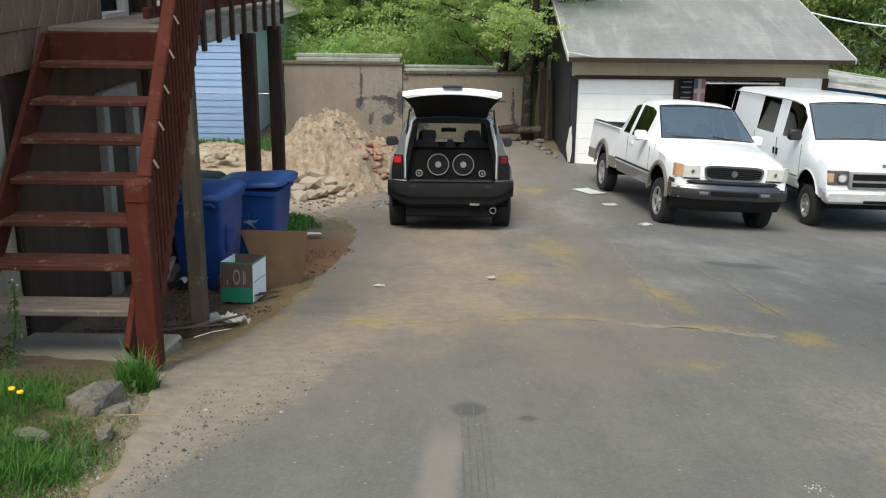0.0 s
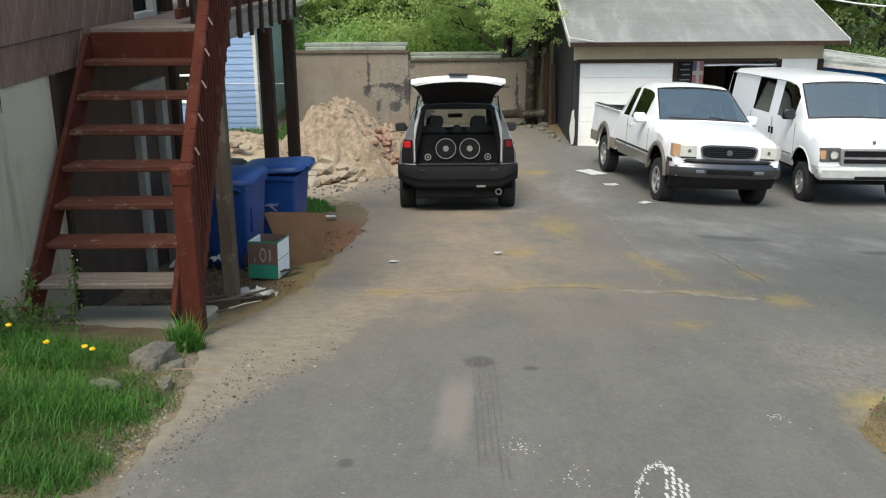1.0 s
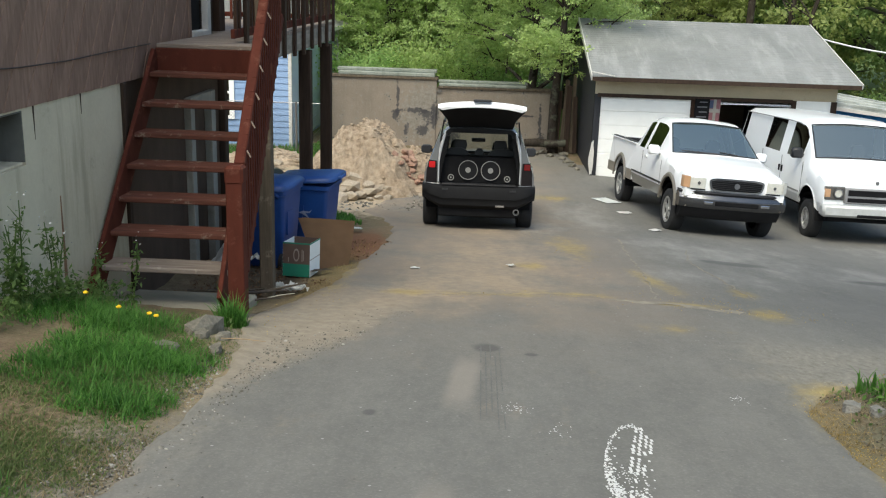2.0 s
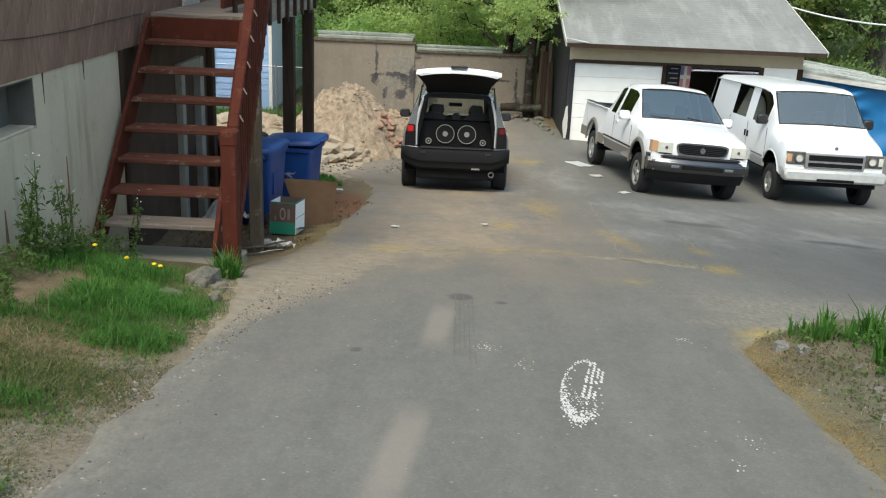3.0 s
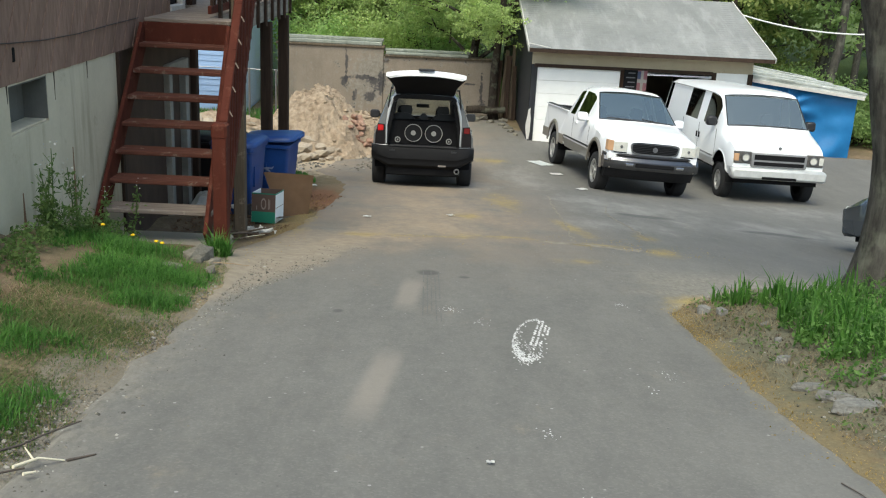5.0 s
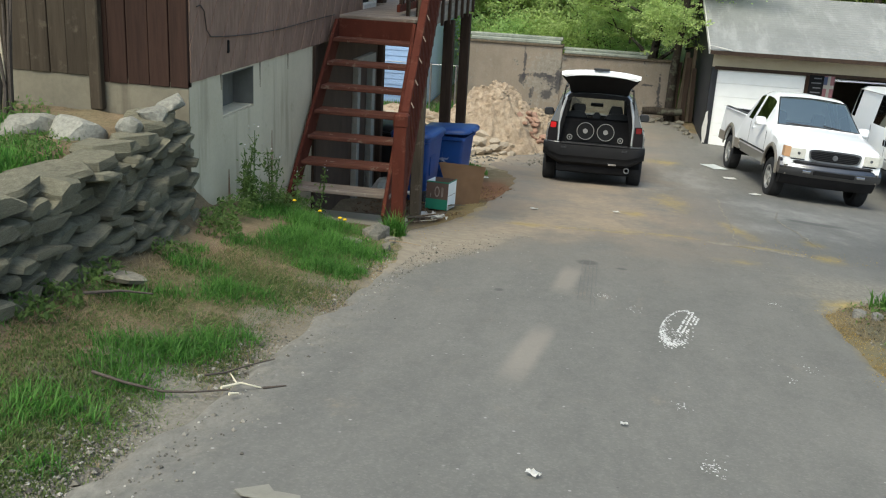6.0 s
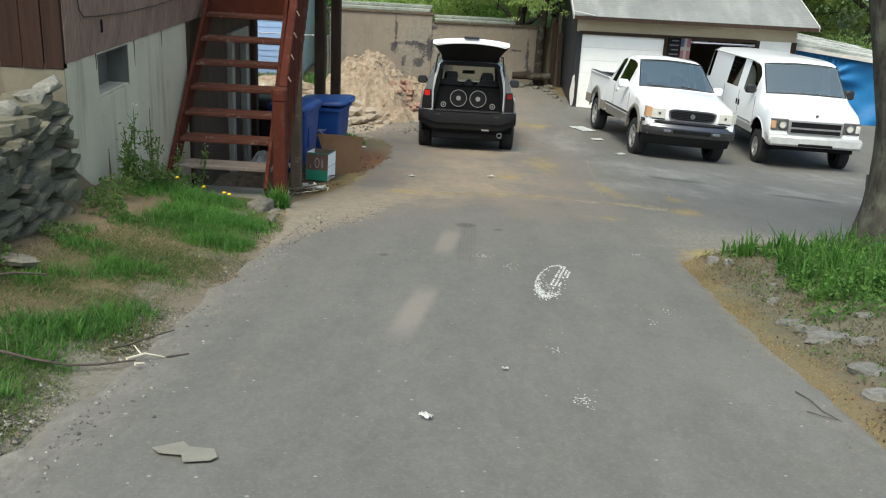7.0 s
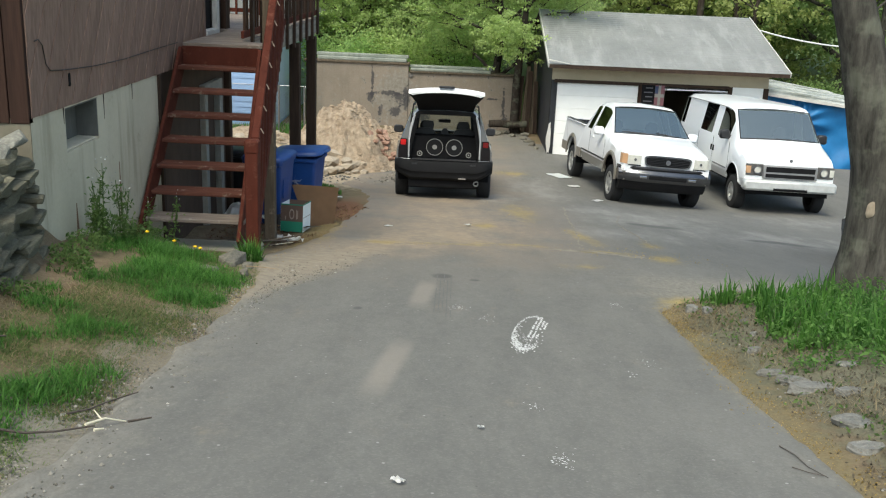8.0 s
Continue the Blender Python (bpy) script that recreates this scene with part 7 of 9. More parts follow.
    for k in (0, n):
        for a, b in zip(rows, rows[1:]):
            bm.faces.new((a[k][0], b[k][0], b[k][1], a[k][1]))
    bmesh.ops.recalc_face_normals(bm, faces=bm.faces[:])
    tg = part("tailgate", bm, M_CLADDING, t, "raised tailgate with black inner trim", 30)
    # lower body lip of the gate, curving down: catches the sky
    bm = B()
    rows = []
    for u, v in ((0.70, 0.08), (0.77, 0.06), (0.79, 0.02), (0.79, -0.02), (0.77, -0.045)):
        rows.append([bm.verts.new(P((0.69 if v > -0.04 else 0.62) * (2 * k / n - 1), u - 0.05 * abs(2 * k / n - 1) ** 3, v + 0.04 * (1 - (2 * k / n - 1) ** 2))) for k in range(n + 1)])
    for a, b in zip(rows, rows[1:]):
        for k in range(n):
            bm.faces.new((a[k], a[k + 1], b[k + 1], b[k]))
    bmesh.ops.recalc_face_normals(bm, faces=bm.faces[:])
    thicken(bm, 0.02)
    part("gate_lip", bm, M_WHITE_CAR, tg, "pale painted lower lip of the gate", 40)
    part("gate_latch", box(B(), -0.14, 0.14, -2.73, -2.66, 2.03, 2.07, 0.01), M_BLACK_PLASTIC, tg)
    for s in (1, -1):
        part("gas_strut", tube(B(), [(s * 0.66, -2.04, 1.30), P(s * 0.60, 0.30, -0.01)], 0.013, 8), M_BLACK_PLASTIC, tg)
    # inside: floor, speaker box, seats
    part("cargo_floor", box(B(), -0.80, 0.80, -2.05, 0.9, 0.60, 0.66), M_DARK, t)
    # Underbody block, deepened in black to stand in for shadow between the wheels.
    part("chassis", box(B(), -0.62, 0.62, -1.95, 2.1, 0.14, 0.44), M_DARK, t)
    part("inner_trim", box(B(), -0.82, -0.68, -2.0, -0.2, 0.66, 1.06, 0.02), M_DARK, t)
    part("inner_trim", box(B(), 0.68, 0.82, -2.0, -0.2, 0.66, 1.06, 0.02), M_DARK, t)
    sb = part("speaker_box", box(B(), -0.68, 0.68, -1.93, -1.45, 0.665, 1.13, 0.015), M_DARK, t, "black carpeted speaker box", 40)
    for x, z, r in ((-0.185, 0.915, 0.16), (0.185, 0.915, 0.16), (-0.465, 0.785, 0.052), (0.465, 0.785, 0.052)):
        big = r > 0.1
        sp = part("loudspeaker", disc_ring(B(), (x, -1.955, z), "y", 0, r * 0.93, 0.03, 28), M_CONE, sb, "round loudspeaker with pale ring")
        part("speaker_ring", disc_ring(B(), (x, -1.968, z), "y", r * (0.925 if big else 0.72), r, 0.02, 32), M_RINGS, sp)
        part("dust_cap", disc_ring(B(), (x, -1.972, z), "y", 0, r * 0.28, 0.02, 20), M_RINGS, sp)
    for x in (-0.38, 0.38):
        seat(t, x, 0.1, 0.50)
    for x, w in ((-0.40, 0.23), (0.0, 0.08), (0.40, 0.25)):
        part("rear_backrest", prism(B(), [(x - w, 0.66), (x + w, 0.66), (x + w, 1.10), (x + w * 0.8, 1.19), (x + w * 0.4, 1.23), (x - w * 0.4, 1.23), (x - w * 0.8, 1.19), (x - w, 1.10)], "y", -1.12, -0.98), M_BLACK_PLASTIC, t, smooth=40)
    for x in (-0.33, 0.36):
        part("rear_headrest", prism(B(), [(x - 0.09, 1.20), (x + 0.09, 1.20), (x + 0.115, 1.29), (x + 0.09, 1.37), (x - 0.09, 1.37), (x - 0.115, 1.29)], "y", -1.10, -1.0), M_BLACK_PLASTIC, t, smooth=40)
    part("dashboard", box(B(), -0.8, 0.8, 0.55, 0.95, 0.7, 1.0, 0.05), M_CLADDING, t)
    part("steering_wheel", disc_ring(B(), (-0.38, 0.42, 0.98), "y", 0.15, 0.19, 0.03, 18), M_BLACK_PLASTIC, t)
    part("inner_mirror", box(B(), -0.14, 0.12, 0.40, 0.43, 1.27, 1.345, 0.012), M_BLACK_PLASTIC, t)
    inner_wells(t, arches, 0.90)
    for y in (ya, yr):
        for s in (1, -1):
            wheel(t, s * 0.80, y, 0.36, 0.25, s)
    lift_body(t, 0.10)


# Brighter copy of red_lens: the left lamp's lit look is painted in its colour.
M_LAMP_LIT = plain("lit_look_red_lens", (0.52, 0.012, 0.015), 0.1, 0, 0.1)


def build_dark_car():
    """The car beyond the bank: seen by its nose and wheel."""
    _, m = ground_tilt(7.20, 8.62, 26.7, 2.65, 1.55)
    t = thing("sedan_car", m, "dark charcoal sedan with silver five-spoke wheels", "car")
    ya, yr = 1.33, -1.33
    arches = [(ya, 0.33, 0.38), (yr, 0.33, 0.38)]
    keys = [(-2.15, 0.35, 0.5, 0.85, 0.90, 1.02, 0.78, 0.84, 0.78, 0.55),
            (-1.5, 0.30, 0.5, 0.92, 0.97, 1.06, 0.84, 0.88, 0.84, 0.66),
            (-0.75, 0.26, 0.5, 0.92, 1.33, 1.42, 0.86, 0.89, 0.85, 0.58),
            (0.1, 0.26, 0.5, 0.92, 1.34, 1.44, 0.86, 0.89, 0.85, 0.59),
            (1.0, 0.26, 0.5, 0.90, 0.93, 1.02, 0.86, 0.89, 0.84, 0.70),
            (1.8, 0.30, 0.5, 0.78, 0.82, 0.88, 0.83, 0.87, 0.80, 0.64),
            (2.15, 0.34, 0.5, 0.64, 0.68, 0.74, 0.68, 0.72, 0.66, 0.50)]
    spans = {(-0.8, -0.1): {3: "g1"}, (0.0, 0.75): {3: "g2"}, (0.15, 0.95): {5: "gf", 4: "pillar"}, (-1.45, -0.8): {5: "gr"}}
    sh = vehicle_shell(keys, None, arches, spans)
    shell_parts(t, sh, {"body": ("body", M_DARKCAR, "charcoal body", 0.02), "sill": ("sill", M_DARKCAR, "", 0.02), "pillar": ("windscreen_pillar", M_DARKCAR, "", 0.02), "gf": ("windscreen", M_GLASS, "", 0), "gr": ("rear_window", M_GLASS_DARK, "", 0), "g1": ("rear_door_window", M_GLASS_DARK, "", 0), "g2": ("door_window", M_GLASS_DARK, "", 0)})
    for s in (1, -1):
        part("headlight", box(B(), min(s * 0.46, s * 0.74), max(s * 0.46, s * 0.74), 1.92, 2.13, 0.56, 0.68, 0.03), M_LAMP_CLEAR, t, "clear headlight", 40)
    part("front_bumper", box(B(), -0.70, 0.70, 2.0, 2.2, 0.28, 0.52, 0.05), M_DARKCAR, t, smooth=40)
    part("chassis", box(B(), -0.62, 0.62, -2.0, 2.0, 0.22, 0.42), M_DARK, t)
    part("cabin_floor", box(B(), -0.8, 0.8, -1.3, 1.1, 0.42, 0.47), M_DARK, t)
    inner_wells(t, arches, 0.88)
    for x in (-0.36, 0.36):
        seat(t, x, 0.1, 0.45)
    for y in (ya, yr):
        for s in (1, -1):
            wheel(t, s * 0.785, y, 0.325, 0.215, s, 5, 0.7)


build_pickup()
build_van()
build_suv()
build_dark_car()


# ---- heap of sandy earth ----
def earth():
    m = Mat("sandy_earth", 0.95, 0, spec=0.2)
    a, b, d = m.noise(2.2, 6, 0.7), m.noise(9, 7, 0.75), m.noise(40, 4)
    c = m.ramp(a, [(0.3, (0.34, 0.255, 0.175)), (0.7, (0.60, 0.485, 0.36))])
    c = m.mix(0.5, c, m.ramp(b, [(0.34, (0.12, 0.08, 0.05)), (0.52, (0.42, 0.325, 0.23)), (0.75, (0.58, 0.48, 0.37))]))
    e = m.noise(1.6, 7, 0.7)
    c = m.mix(m.math("MULTIPLY", m.step(e, 0.52, 0.66), 0.45), c, m.ramp(b, [(0.3, (0.10, 0.068, 0.04)), (0.7, (0.26, 0.185, 0.115))]))
    m.color(c)
    m.bump(m.math("ADD", b, m.math("MULTIPLY", d, 0.4)), 1.0, 0.08)
    return m.m


M_EARTH = earth()


HEAP_SKIN = []


def heap_top(x, y):
    """Height of the heaps above the ground at a place."""
    z = gz(x, y)
    for skin in HEAP_SKIN:
        d = (skin[:, 0] - x) ** 2 + (skin[:, 1] - y) ** 2
        if d.min() < 0.02:
            z = max(z, float(skin[d.argmin(), 2]))
    return z - gz(x, y)


def heap(cx, cy, rx, ry, h, seed, label, peak=(0.0, 0.0)):
    n, m = 300, 110
    verts, faces = [], []
    z0 = gz(cx, cy)
    for j in range(m + 1):
        r = j / m
        for i in range(n):
            a = 2 * pi * i / n
            k = 1 + 0.16 * noise.noise(Vector((cos(a) * 1.6 + seed, sin(a) * 1.6, 0))) + 0.06 * noise.noise(Vector((cos(a) * 5 + seed, sin(a) * 5, 4)))
            x, y = rx * r * k * cos(a) + peak[0] * (1 - r), ry * r * k * sin(a) + peak[1] * (1 - r)
            prof = 0.62 * (1 - r ** 2.1) + 0.38 * (0.5 + 0.5 * cos(pi * r))
            q = Vector((x * 1.8, y * 1.8, seed))
            lump = (0.18 * noise.noise(q) + 0.15 * noise.noise(q * 2.2) + 0.085 * noise.noise(q * 4.5) + 0.035 * noise.noise(q * 8.0) + 0.012 * noise.noise(q * 15.0)) * min(1.0, 3 * (1 - r) + 0.25)
            verts.append((x, y, gz(cx + x, cy + y) - z0 + h * prof + lump * 1.15 * (h / 1.6) - 0.03))
    for j in range(m):
        for i in range(n):
            faces.append((j * n + i, j * n + (i + 1) % n, (j + 1) * n + (i + 1) % n, (j + 1) * n + i))
    me = bpy.data.meshes.new("earth_mound")
    me.from_pydata(verts, [], [f[::-1] for f in faces])
    me.materials.append(M_EARTH)
    me.polygons.foreach_set("use_smooth", [True] * len(me.polygons))
    HEAP_SKIN.append(np.array(verts) + np.array((cx, cy, z0)))
    ob = tagged(new("earth_mound", me), label, "earth heap")
    ob.matrix_basis = Matrix.Translation((cx, cy, z0))
    # loose clods on its slope
    rng = random.Random(int(seed))
    P, Q = [], []
    for _ in range(1100 if h > 0.6 else 250):
        x, y, z = verts[rng.randrange(n * 6, len(verts))]
        s = rng.uniform(0.012, 0.035) * (1.0 if rng.random() < 0.9 else 2.0)
        i = len(P)
        for d in ((1, 0, 0), (0, 1, 0), (-1, 0, 0), (0, -1, 0), (0, 0, 0.8), (0, 0, -0.8)):
            P.append((x + s * d[0] * rng.uniform(0.6, 1.3), y + s * d[1] * rng.uniform(0.6, 1.3), z + s * (d[2] * rng.uniform(0.6, 1.2) + 0.2)))
        for k in range(4):
            Q += [(i + k, i + (k + 1) % 4, i + 4), (i + (k + 1) % 4, i + k, i + 5)]
    me = bpy.data.meshes.new("earth_clods")
    me.from_pydata(P, [], Q)
    me.materials.append(M_EARTH)
    co = tagged(new("earth_clods", me), "loose clods of sandy earth on the heap", "clods", kind="stuff")
    co.matrix_basis = Matrix.Translation((cx, cy, z0))


heap(-2.56, 20.9, 1.85, 1.8, 1.47, 3.0, "tall heap of sandy excavated earth with clods", (-0.05, 0.0))
heap(-1.35, 21.2, 0.95, 1.0, 0.85, 8.0, "low shoulder of sandy earth beside the tall heap")
heap(-5.6, 24.1, 1.5, 1.0, 0.35, 5.0, "low spread of pale sand and rubble near the blue house")


def scatter_rocks():
    rng = random.Random(17)
    meshes = [rock_mesh("rubble_stone", rng, 1, 1, 1, M_RUBBLE, 0.2) for _ in range(7)]
    bricks = [rock_mesh("broken_brick", rng, 1, 1, 1, M_BRICK, 0.1) for _ in range(4)]

    def put(kind, mesh, x, y, s, up, label, cat, group, flat=0.6):
        ob = tagged(new(kind, mesh), label, cat, group)
        sz = s * rng.uniform(0.42, flat)
        ob.matrix_basis = Matrix.LocRotScale(Vector((x, y, gz(x, y) + up + sz * 0.36)), Euler((rng.uniform(-0.25, 0.25) * (3 if cat == "brick" else 1), rng.uniform(-0.25, 0.25) * (3 if cat == "brick" else 1), rng.uniform(0, 6.3))), Vector((s, s * rng.uniform(0.6, 0.9), sz)))

    for x, y, s, up in ((-3.25, 19.5, 0.42, 0), (-3.02, 19.25, 0.36, 0.0), (-2.85, 19.42, 0.40, 0.14), (-3.12, 19.5, 0.34, 0.22), (-2.62, 19.15, 0.26, 0), (-2.45, 19.3, 0.30, 0.05), (-2.2, 19.2, 0.16, 0), (-2.75, 18.95, 0.28, 0), (-3.4, 19.2, 0.3, 0), (-3.3, 18.95, 0.36, 0), (-2.95, 18.85, 0.3, 0), (-3.05, 19.1, 0.26, 0.12), (-1.95, 19.35, 0.12, 0), (-1.6, 19.5, 0.14, 0), (-2.35, 18.95, 0.14, 0), (-1.35, 19.7, 0.16, 0), (-3.6, 19.4, 0.4, 0), (-3.5, 19.7, 0.42, 0.1), (-2.5, 19.5, 0.34, 0.18), (-2.3, 19.45, 0.3, 0.1), (-2.1, 19.55, 0.26, 0.12), (-2.7, 19.6, 0.36, 0.28), (-1.85, 19.6, 0.2, 0.05), (-2.0, 19.1, 0.2, 0)):
        put("rubble_stone", meshes[rng.randrange(7)], x + 0.1, y, s * 1.25, up, "pale tan stone at the foot of the earth heap", "stone", "rubble stones")
    for x, y, s in ((-5.3, 23.0, 0.42), (-5.0, 22.8, 0.3), (-5.7, 23.2, 0.35), (-5.45, 22.6, 0.28), (-4.6, 23.3, 0.25), (-4.1, 22.7, 0.3), (-6.1, 23.6, 0.4), (-4.9, 24.3, 0.26)):
        put("rubble_stone", meshes[rng.randrange(7)], x, y, s, 0.12, "pale stone in the sand near the blue house", "stone", "rubble stones")
    for k in range(22):
        x, y = -1.50 + rng.gauss(0, 0.17), 20.32 + rng.gauss(0, 0.14)
        put("broken_brick", bricks[rng.randrange(4)], x, y, rng.uniform(0.12, 0.26), heap_top(x, y) - 0.02, "broken red brick on the earth heap", "brick", "broken bricks", 0.5)
    grey = [rock_mesh("kerb_stone", rng, 1, 1, 1, M_STONE_PALE, 0.24) for _ in range(4)]
    # kerb stones along the black garage wall and by the boundary wall
    for x, y, s in ((2.5, 24.4, 0.28), (2.42, 24.9, 0.34), (2.35, 25.4, 0.38), (2.2, 25.9, 0.36), (1.9, 26.3, 0.42), (1.45, 26.5, 0.5), (1.0, 26.5, 0.45), (0.6, 26.6, 0.4), (1.7, 26.8, 0.5), (2.3, 26.6, 0.4)):
        put("kerb_stone", grey[rng.randrange(4)], x, y, s * 0.72, 0.0, "rough grey-tan stone beside the garage wall", "stone", "stones by the garage", 0.5)


scatter_rocks()


def leaning_boards():
    """Old boards stood up in the gap between the boundary wall and the garage."""
    rng = random.Random(23)
    for k, (x, w, h) in enumerate(((2.10, 0.14, 1.75), (2.25, 0.12, 2.05), (2.39, 0.15, 1.9), (2.53, 0.10, 2.2), (2.64, 0.12, 1.6))):
        y = 27.0 + 0.05 * (k % 2)
        bm = box(B(), -w / 2, w / 2, -0.015, 0.015, 0.0, h, 0.004)
        solo("leaning_board", bm, M_POST if k in (1, 3) else M_POST_DARK, Matrix.Translation((x, y, gz(x, y) + 0.02)) @ pose(0, 0, 0, -5, rng.uniform(-3, 3), rng.uniform(-10, 10)), "weathered board stood up beside the garage" if k in (1, 3) else "dark old board stood up beside the garage", "board", "leaning boards")


leaning_boards()


def fallen_log():
    pts = [(-0.55, 0.0, 0.0), (-0.2, 0.02, 0.02), (0.2, -0.02, 0.0), (0.6, 0.03, 0.03)]
    solo("log", tube(B(), pts, [0.11, 0.12, 0.115, 0.10], 12), M_BARK_DARK, Matrix.Translation((1.75, 26.75, 0.34)), "dark log lying by the boundary wall", "log", smooth=50)


fallen_log()


# ---- wheeled bins ----
def wheeled_bin(m, mat, label, open_gap=0.0):
    t = thing("wheeled_bin", m, label, "bin", "wheeled bins")
    bm = B()
    secs = [(0.06, 0.24, 0.26), (0.10, 0.25, 0.27), (0.55, 0.285, 0.315), (0.92, 0.31, 0.345), (0.93, 0.335, 0.37), (0.98, 0.335, 0.37)]
    rings = []
    for z, hx, hy in secs:
        pts = []
        for cx, cy in ((1, 1), (-1, 1), (-1, -1), (1, -1)):
            a0 = atan2(cy, cx) - pi / 4
            for k in range(4):
                a = a0 + (pi / 2) * k / 3
                pts.append((cx * (hx - 0.05) + 0.05 * cos(a), cy * (hy - 0.05) + 0.05 * sin(a), z))
        rings.append([bm.verts.new(p) for p in pts])
    for a, b in zip(rings, rings[1:]):
        for k in range(16):
            bm.faces.new((a[k], a[(k + 1) % 16], b[(k + 1) % 16], b[k]))
    bm.faces.new(rings[0][::-1])
    bm.faces.new(rings[-1])
    part("body", bm, mat, t, smooth=40)
    # moulded pocket and ribs on the sides
    for s in (1, -1):
        part("side_recess", prism(B(), [(-0.20, 0.45), (0.0, 0.45), (0.03, 0.72), (-0.2, 0.72)], "x", s * 0.285, s * 0.305), mat, t)
    # domed lid with overhang
    lb = B()
    rows = []
    for z, g in ((0.0, 1.0), (0.035, 1.0), (0.06, 0.93), (0.075, 0.6), (0.08, 0.0)):
        rows.append([lb.verts.new((max(g, 0.01) * 0.355 * sx, max(g, 0.01) * 0.41 * sy + 0.02, z)) for sx, sy in ((1, 0.8), (0.8, 1), (-0.8, 1), (-1, 0.8), (-1, -0.8), (-0.8, -1), (0.8, -1), (1, -0.8))])
    for a, b in zip(rows, rows[1:]):
        for k in range(8):
            lb.faces.new((a[k], a[(k + 1) % 8], b[(k + 1) % 8], b[k]))
    lb.faces.new(rows[0][::-1])
    lb.faces.new(rows[-1])
    lid = part("lid", lb, mat, t, "domed lid", 50, m=Matrix.Translation((0, -0.36, 0.985)) @ pose(0, 0, 0, open_gap, 0, 0) @ Matrix.Translation((0, 0.36, 0)))
    part("lid_grip", box(B(), -0.13, 0.13, 0.42, 0.475, 0.0, 0.035, 0.01), mat, lid)
    part("handle", tube(B(), [(-0.24, -0.36, 0.92), (-0.24, -0.44, 0.96), (0.24, -0.44, 0.96), (0.24, -0.36, 0.92)], 0.018, 8), mat, t, smooth=60)
    for s in (1, -1):
        part("wheel", disc_ring(B(), (s * 0.25 - 0.025, -0.27, 0.12), "x", 0, 0.12, 0.05, 20), M_RUBBER, t)
    return t


def bin_pose(x, y, yaw, rx=0.0, ry=0.0):
    return Matrix.Translation((x, y, gz(x, y) - 0.025)) @ pose(0, 0, 0, rx, ry, yaw)


wheeled_bin(bin_pose(-2.41, 10.5, -8) @ Matrix.Diagonal((0.86, 0.90, 1, 1)), M_BLUE_BIN, "blue wheeled bin standing under the stairs")
M_SCUFF = plain("pale_scuff", (0.22, 0.25, 0.36), 0.7, 0, 0.3, 30)
b2_ = wheeled_bin(bin_pose(-2.22, 11.85, -97, 0, 0), M_BLUE_BIN, "blue wheeled bin with a scuffed side and ajar lid", 4.0)
part("scuff_mark", prism(B(), [(-0.03, 0.635), (0.04, 0.66), (0.11, 0.655), (0.15, 0.68), (0.12, 0.635), (0.06, 0.63), (0.09, 0.60), (0.12, 0.555), (0.07, 0.59), (0.02, 0.62)], "x", 0.2985, 0.3005), M_SCUFF, b2_, "pale scuffed emblem", m=pose(0, 0, 0.02, 0, 4.0, 0))
wheeled_bin(bin_pose(-3.07, 12.1, -12), M_BLACK_PLASTIC, "black wheeled bin below the deck")


# ---- cartons and litter by the bins ----
M_BOX_PRINT = plain("faded_carton_print", (0.28, 0.23, 0.20), 0.7, 0, 0.1)


def build_carton():
    m = Matrix.Translation((-1.93, 9.80, gz(-1.93, 9.8) + 0.02)) @ pose(0, 0, 0, -5, 0, -6)
    t = thing("carton", m, "open cardboard carton printed brown, white and green", "box")
    w, d, h, k = 0.30, 0.40, 0.37, 0.006
    fr = part("front_side", box(B(), -w / 2, w / 2, -d / 2, -d / 2 + k, 0.14, h), M_BOX_BROWN, t)
    part("green_band", box(B(), -w / 2, w / 2, -d / 2, -d / 2 + k, 0.0, 0.14), M_BOX_GREEN, t)
    part("back_side", box(B(), -w / 2, w / 2, d / 2 - k, d / 2, 0, h), M_BOX_BROWN, t)
    part("right_side", box(B(), w / 2 - k, w / 2 + 0.001, -d / 2 + 0.001, d / 2, 0, h), M_BOX_WHITE, t, "white printed side")
    part("left_side", box(B(), -w / 2 - 0.001, -w / 2 + k, -d / 2 + 0.001, d / 2, 0, h), M_BOX_WHITE, t)
    part("bottom", box(B(), -w / 2 + k, w / 2 - k, -d / 2 + k, d / 2 - k, 0, 0.006), M_BOX_BROWN, t)
    part("rim", box(B(), w / 2 - 0.001, w / 2 + 0.004, -d / 2, d / 2, h - 0.012, h + 0.003), M_BOX_GREEN, t)
    part("rim", box(B(), -w / 2, w / 2, -d / 2 - 0.003, -d / 2 + 0.002, h - 0.012, h + 0.003), M_BOX_GREEN, t)
    em = part("print_oval", disc_ring(B(), (0.0, -d / 2 - 0.003, 0.24), "y", 0.030, 0.042, 0.004, 24), M_BOX_PRINT, fr, "pale oval print")
    em.scale = (0.8, 1, 1.7)
    em.location = (0, 0, -0.17)
    for x, z0, z1 in ((0.06, 0.17, 0.30), (0.075, 0.18, 0.29), (-0.09, 0.16, 0.21)):
        part("print_bar", box(B(), x, x + 0.008, -d / 2 - 0.003, -d / 2, z0, z1), M_BOX_PRINT, fr)
    part("white_fold", box(B(), w / 2 + 0.001, w / 2 + 0.004, -d / 2 + 0.01, d / 2 - 0.02, 0.185, 0.19), M_CARDBOARD, t)


build_carton()


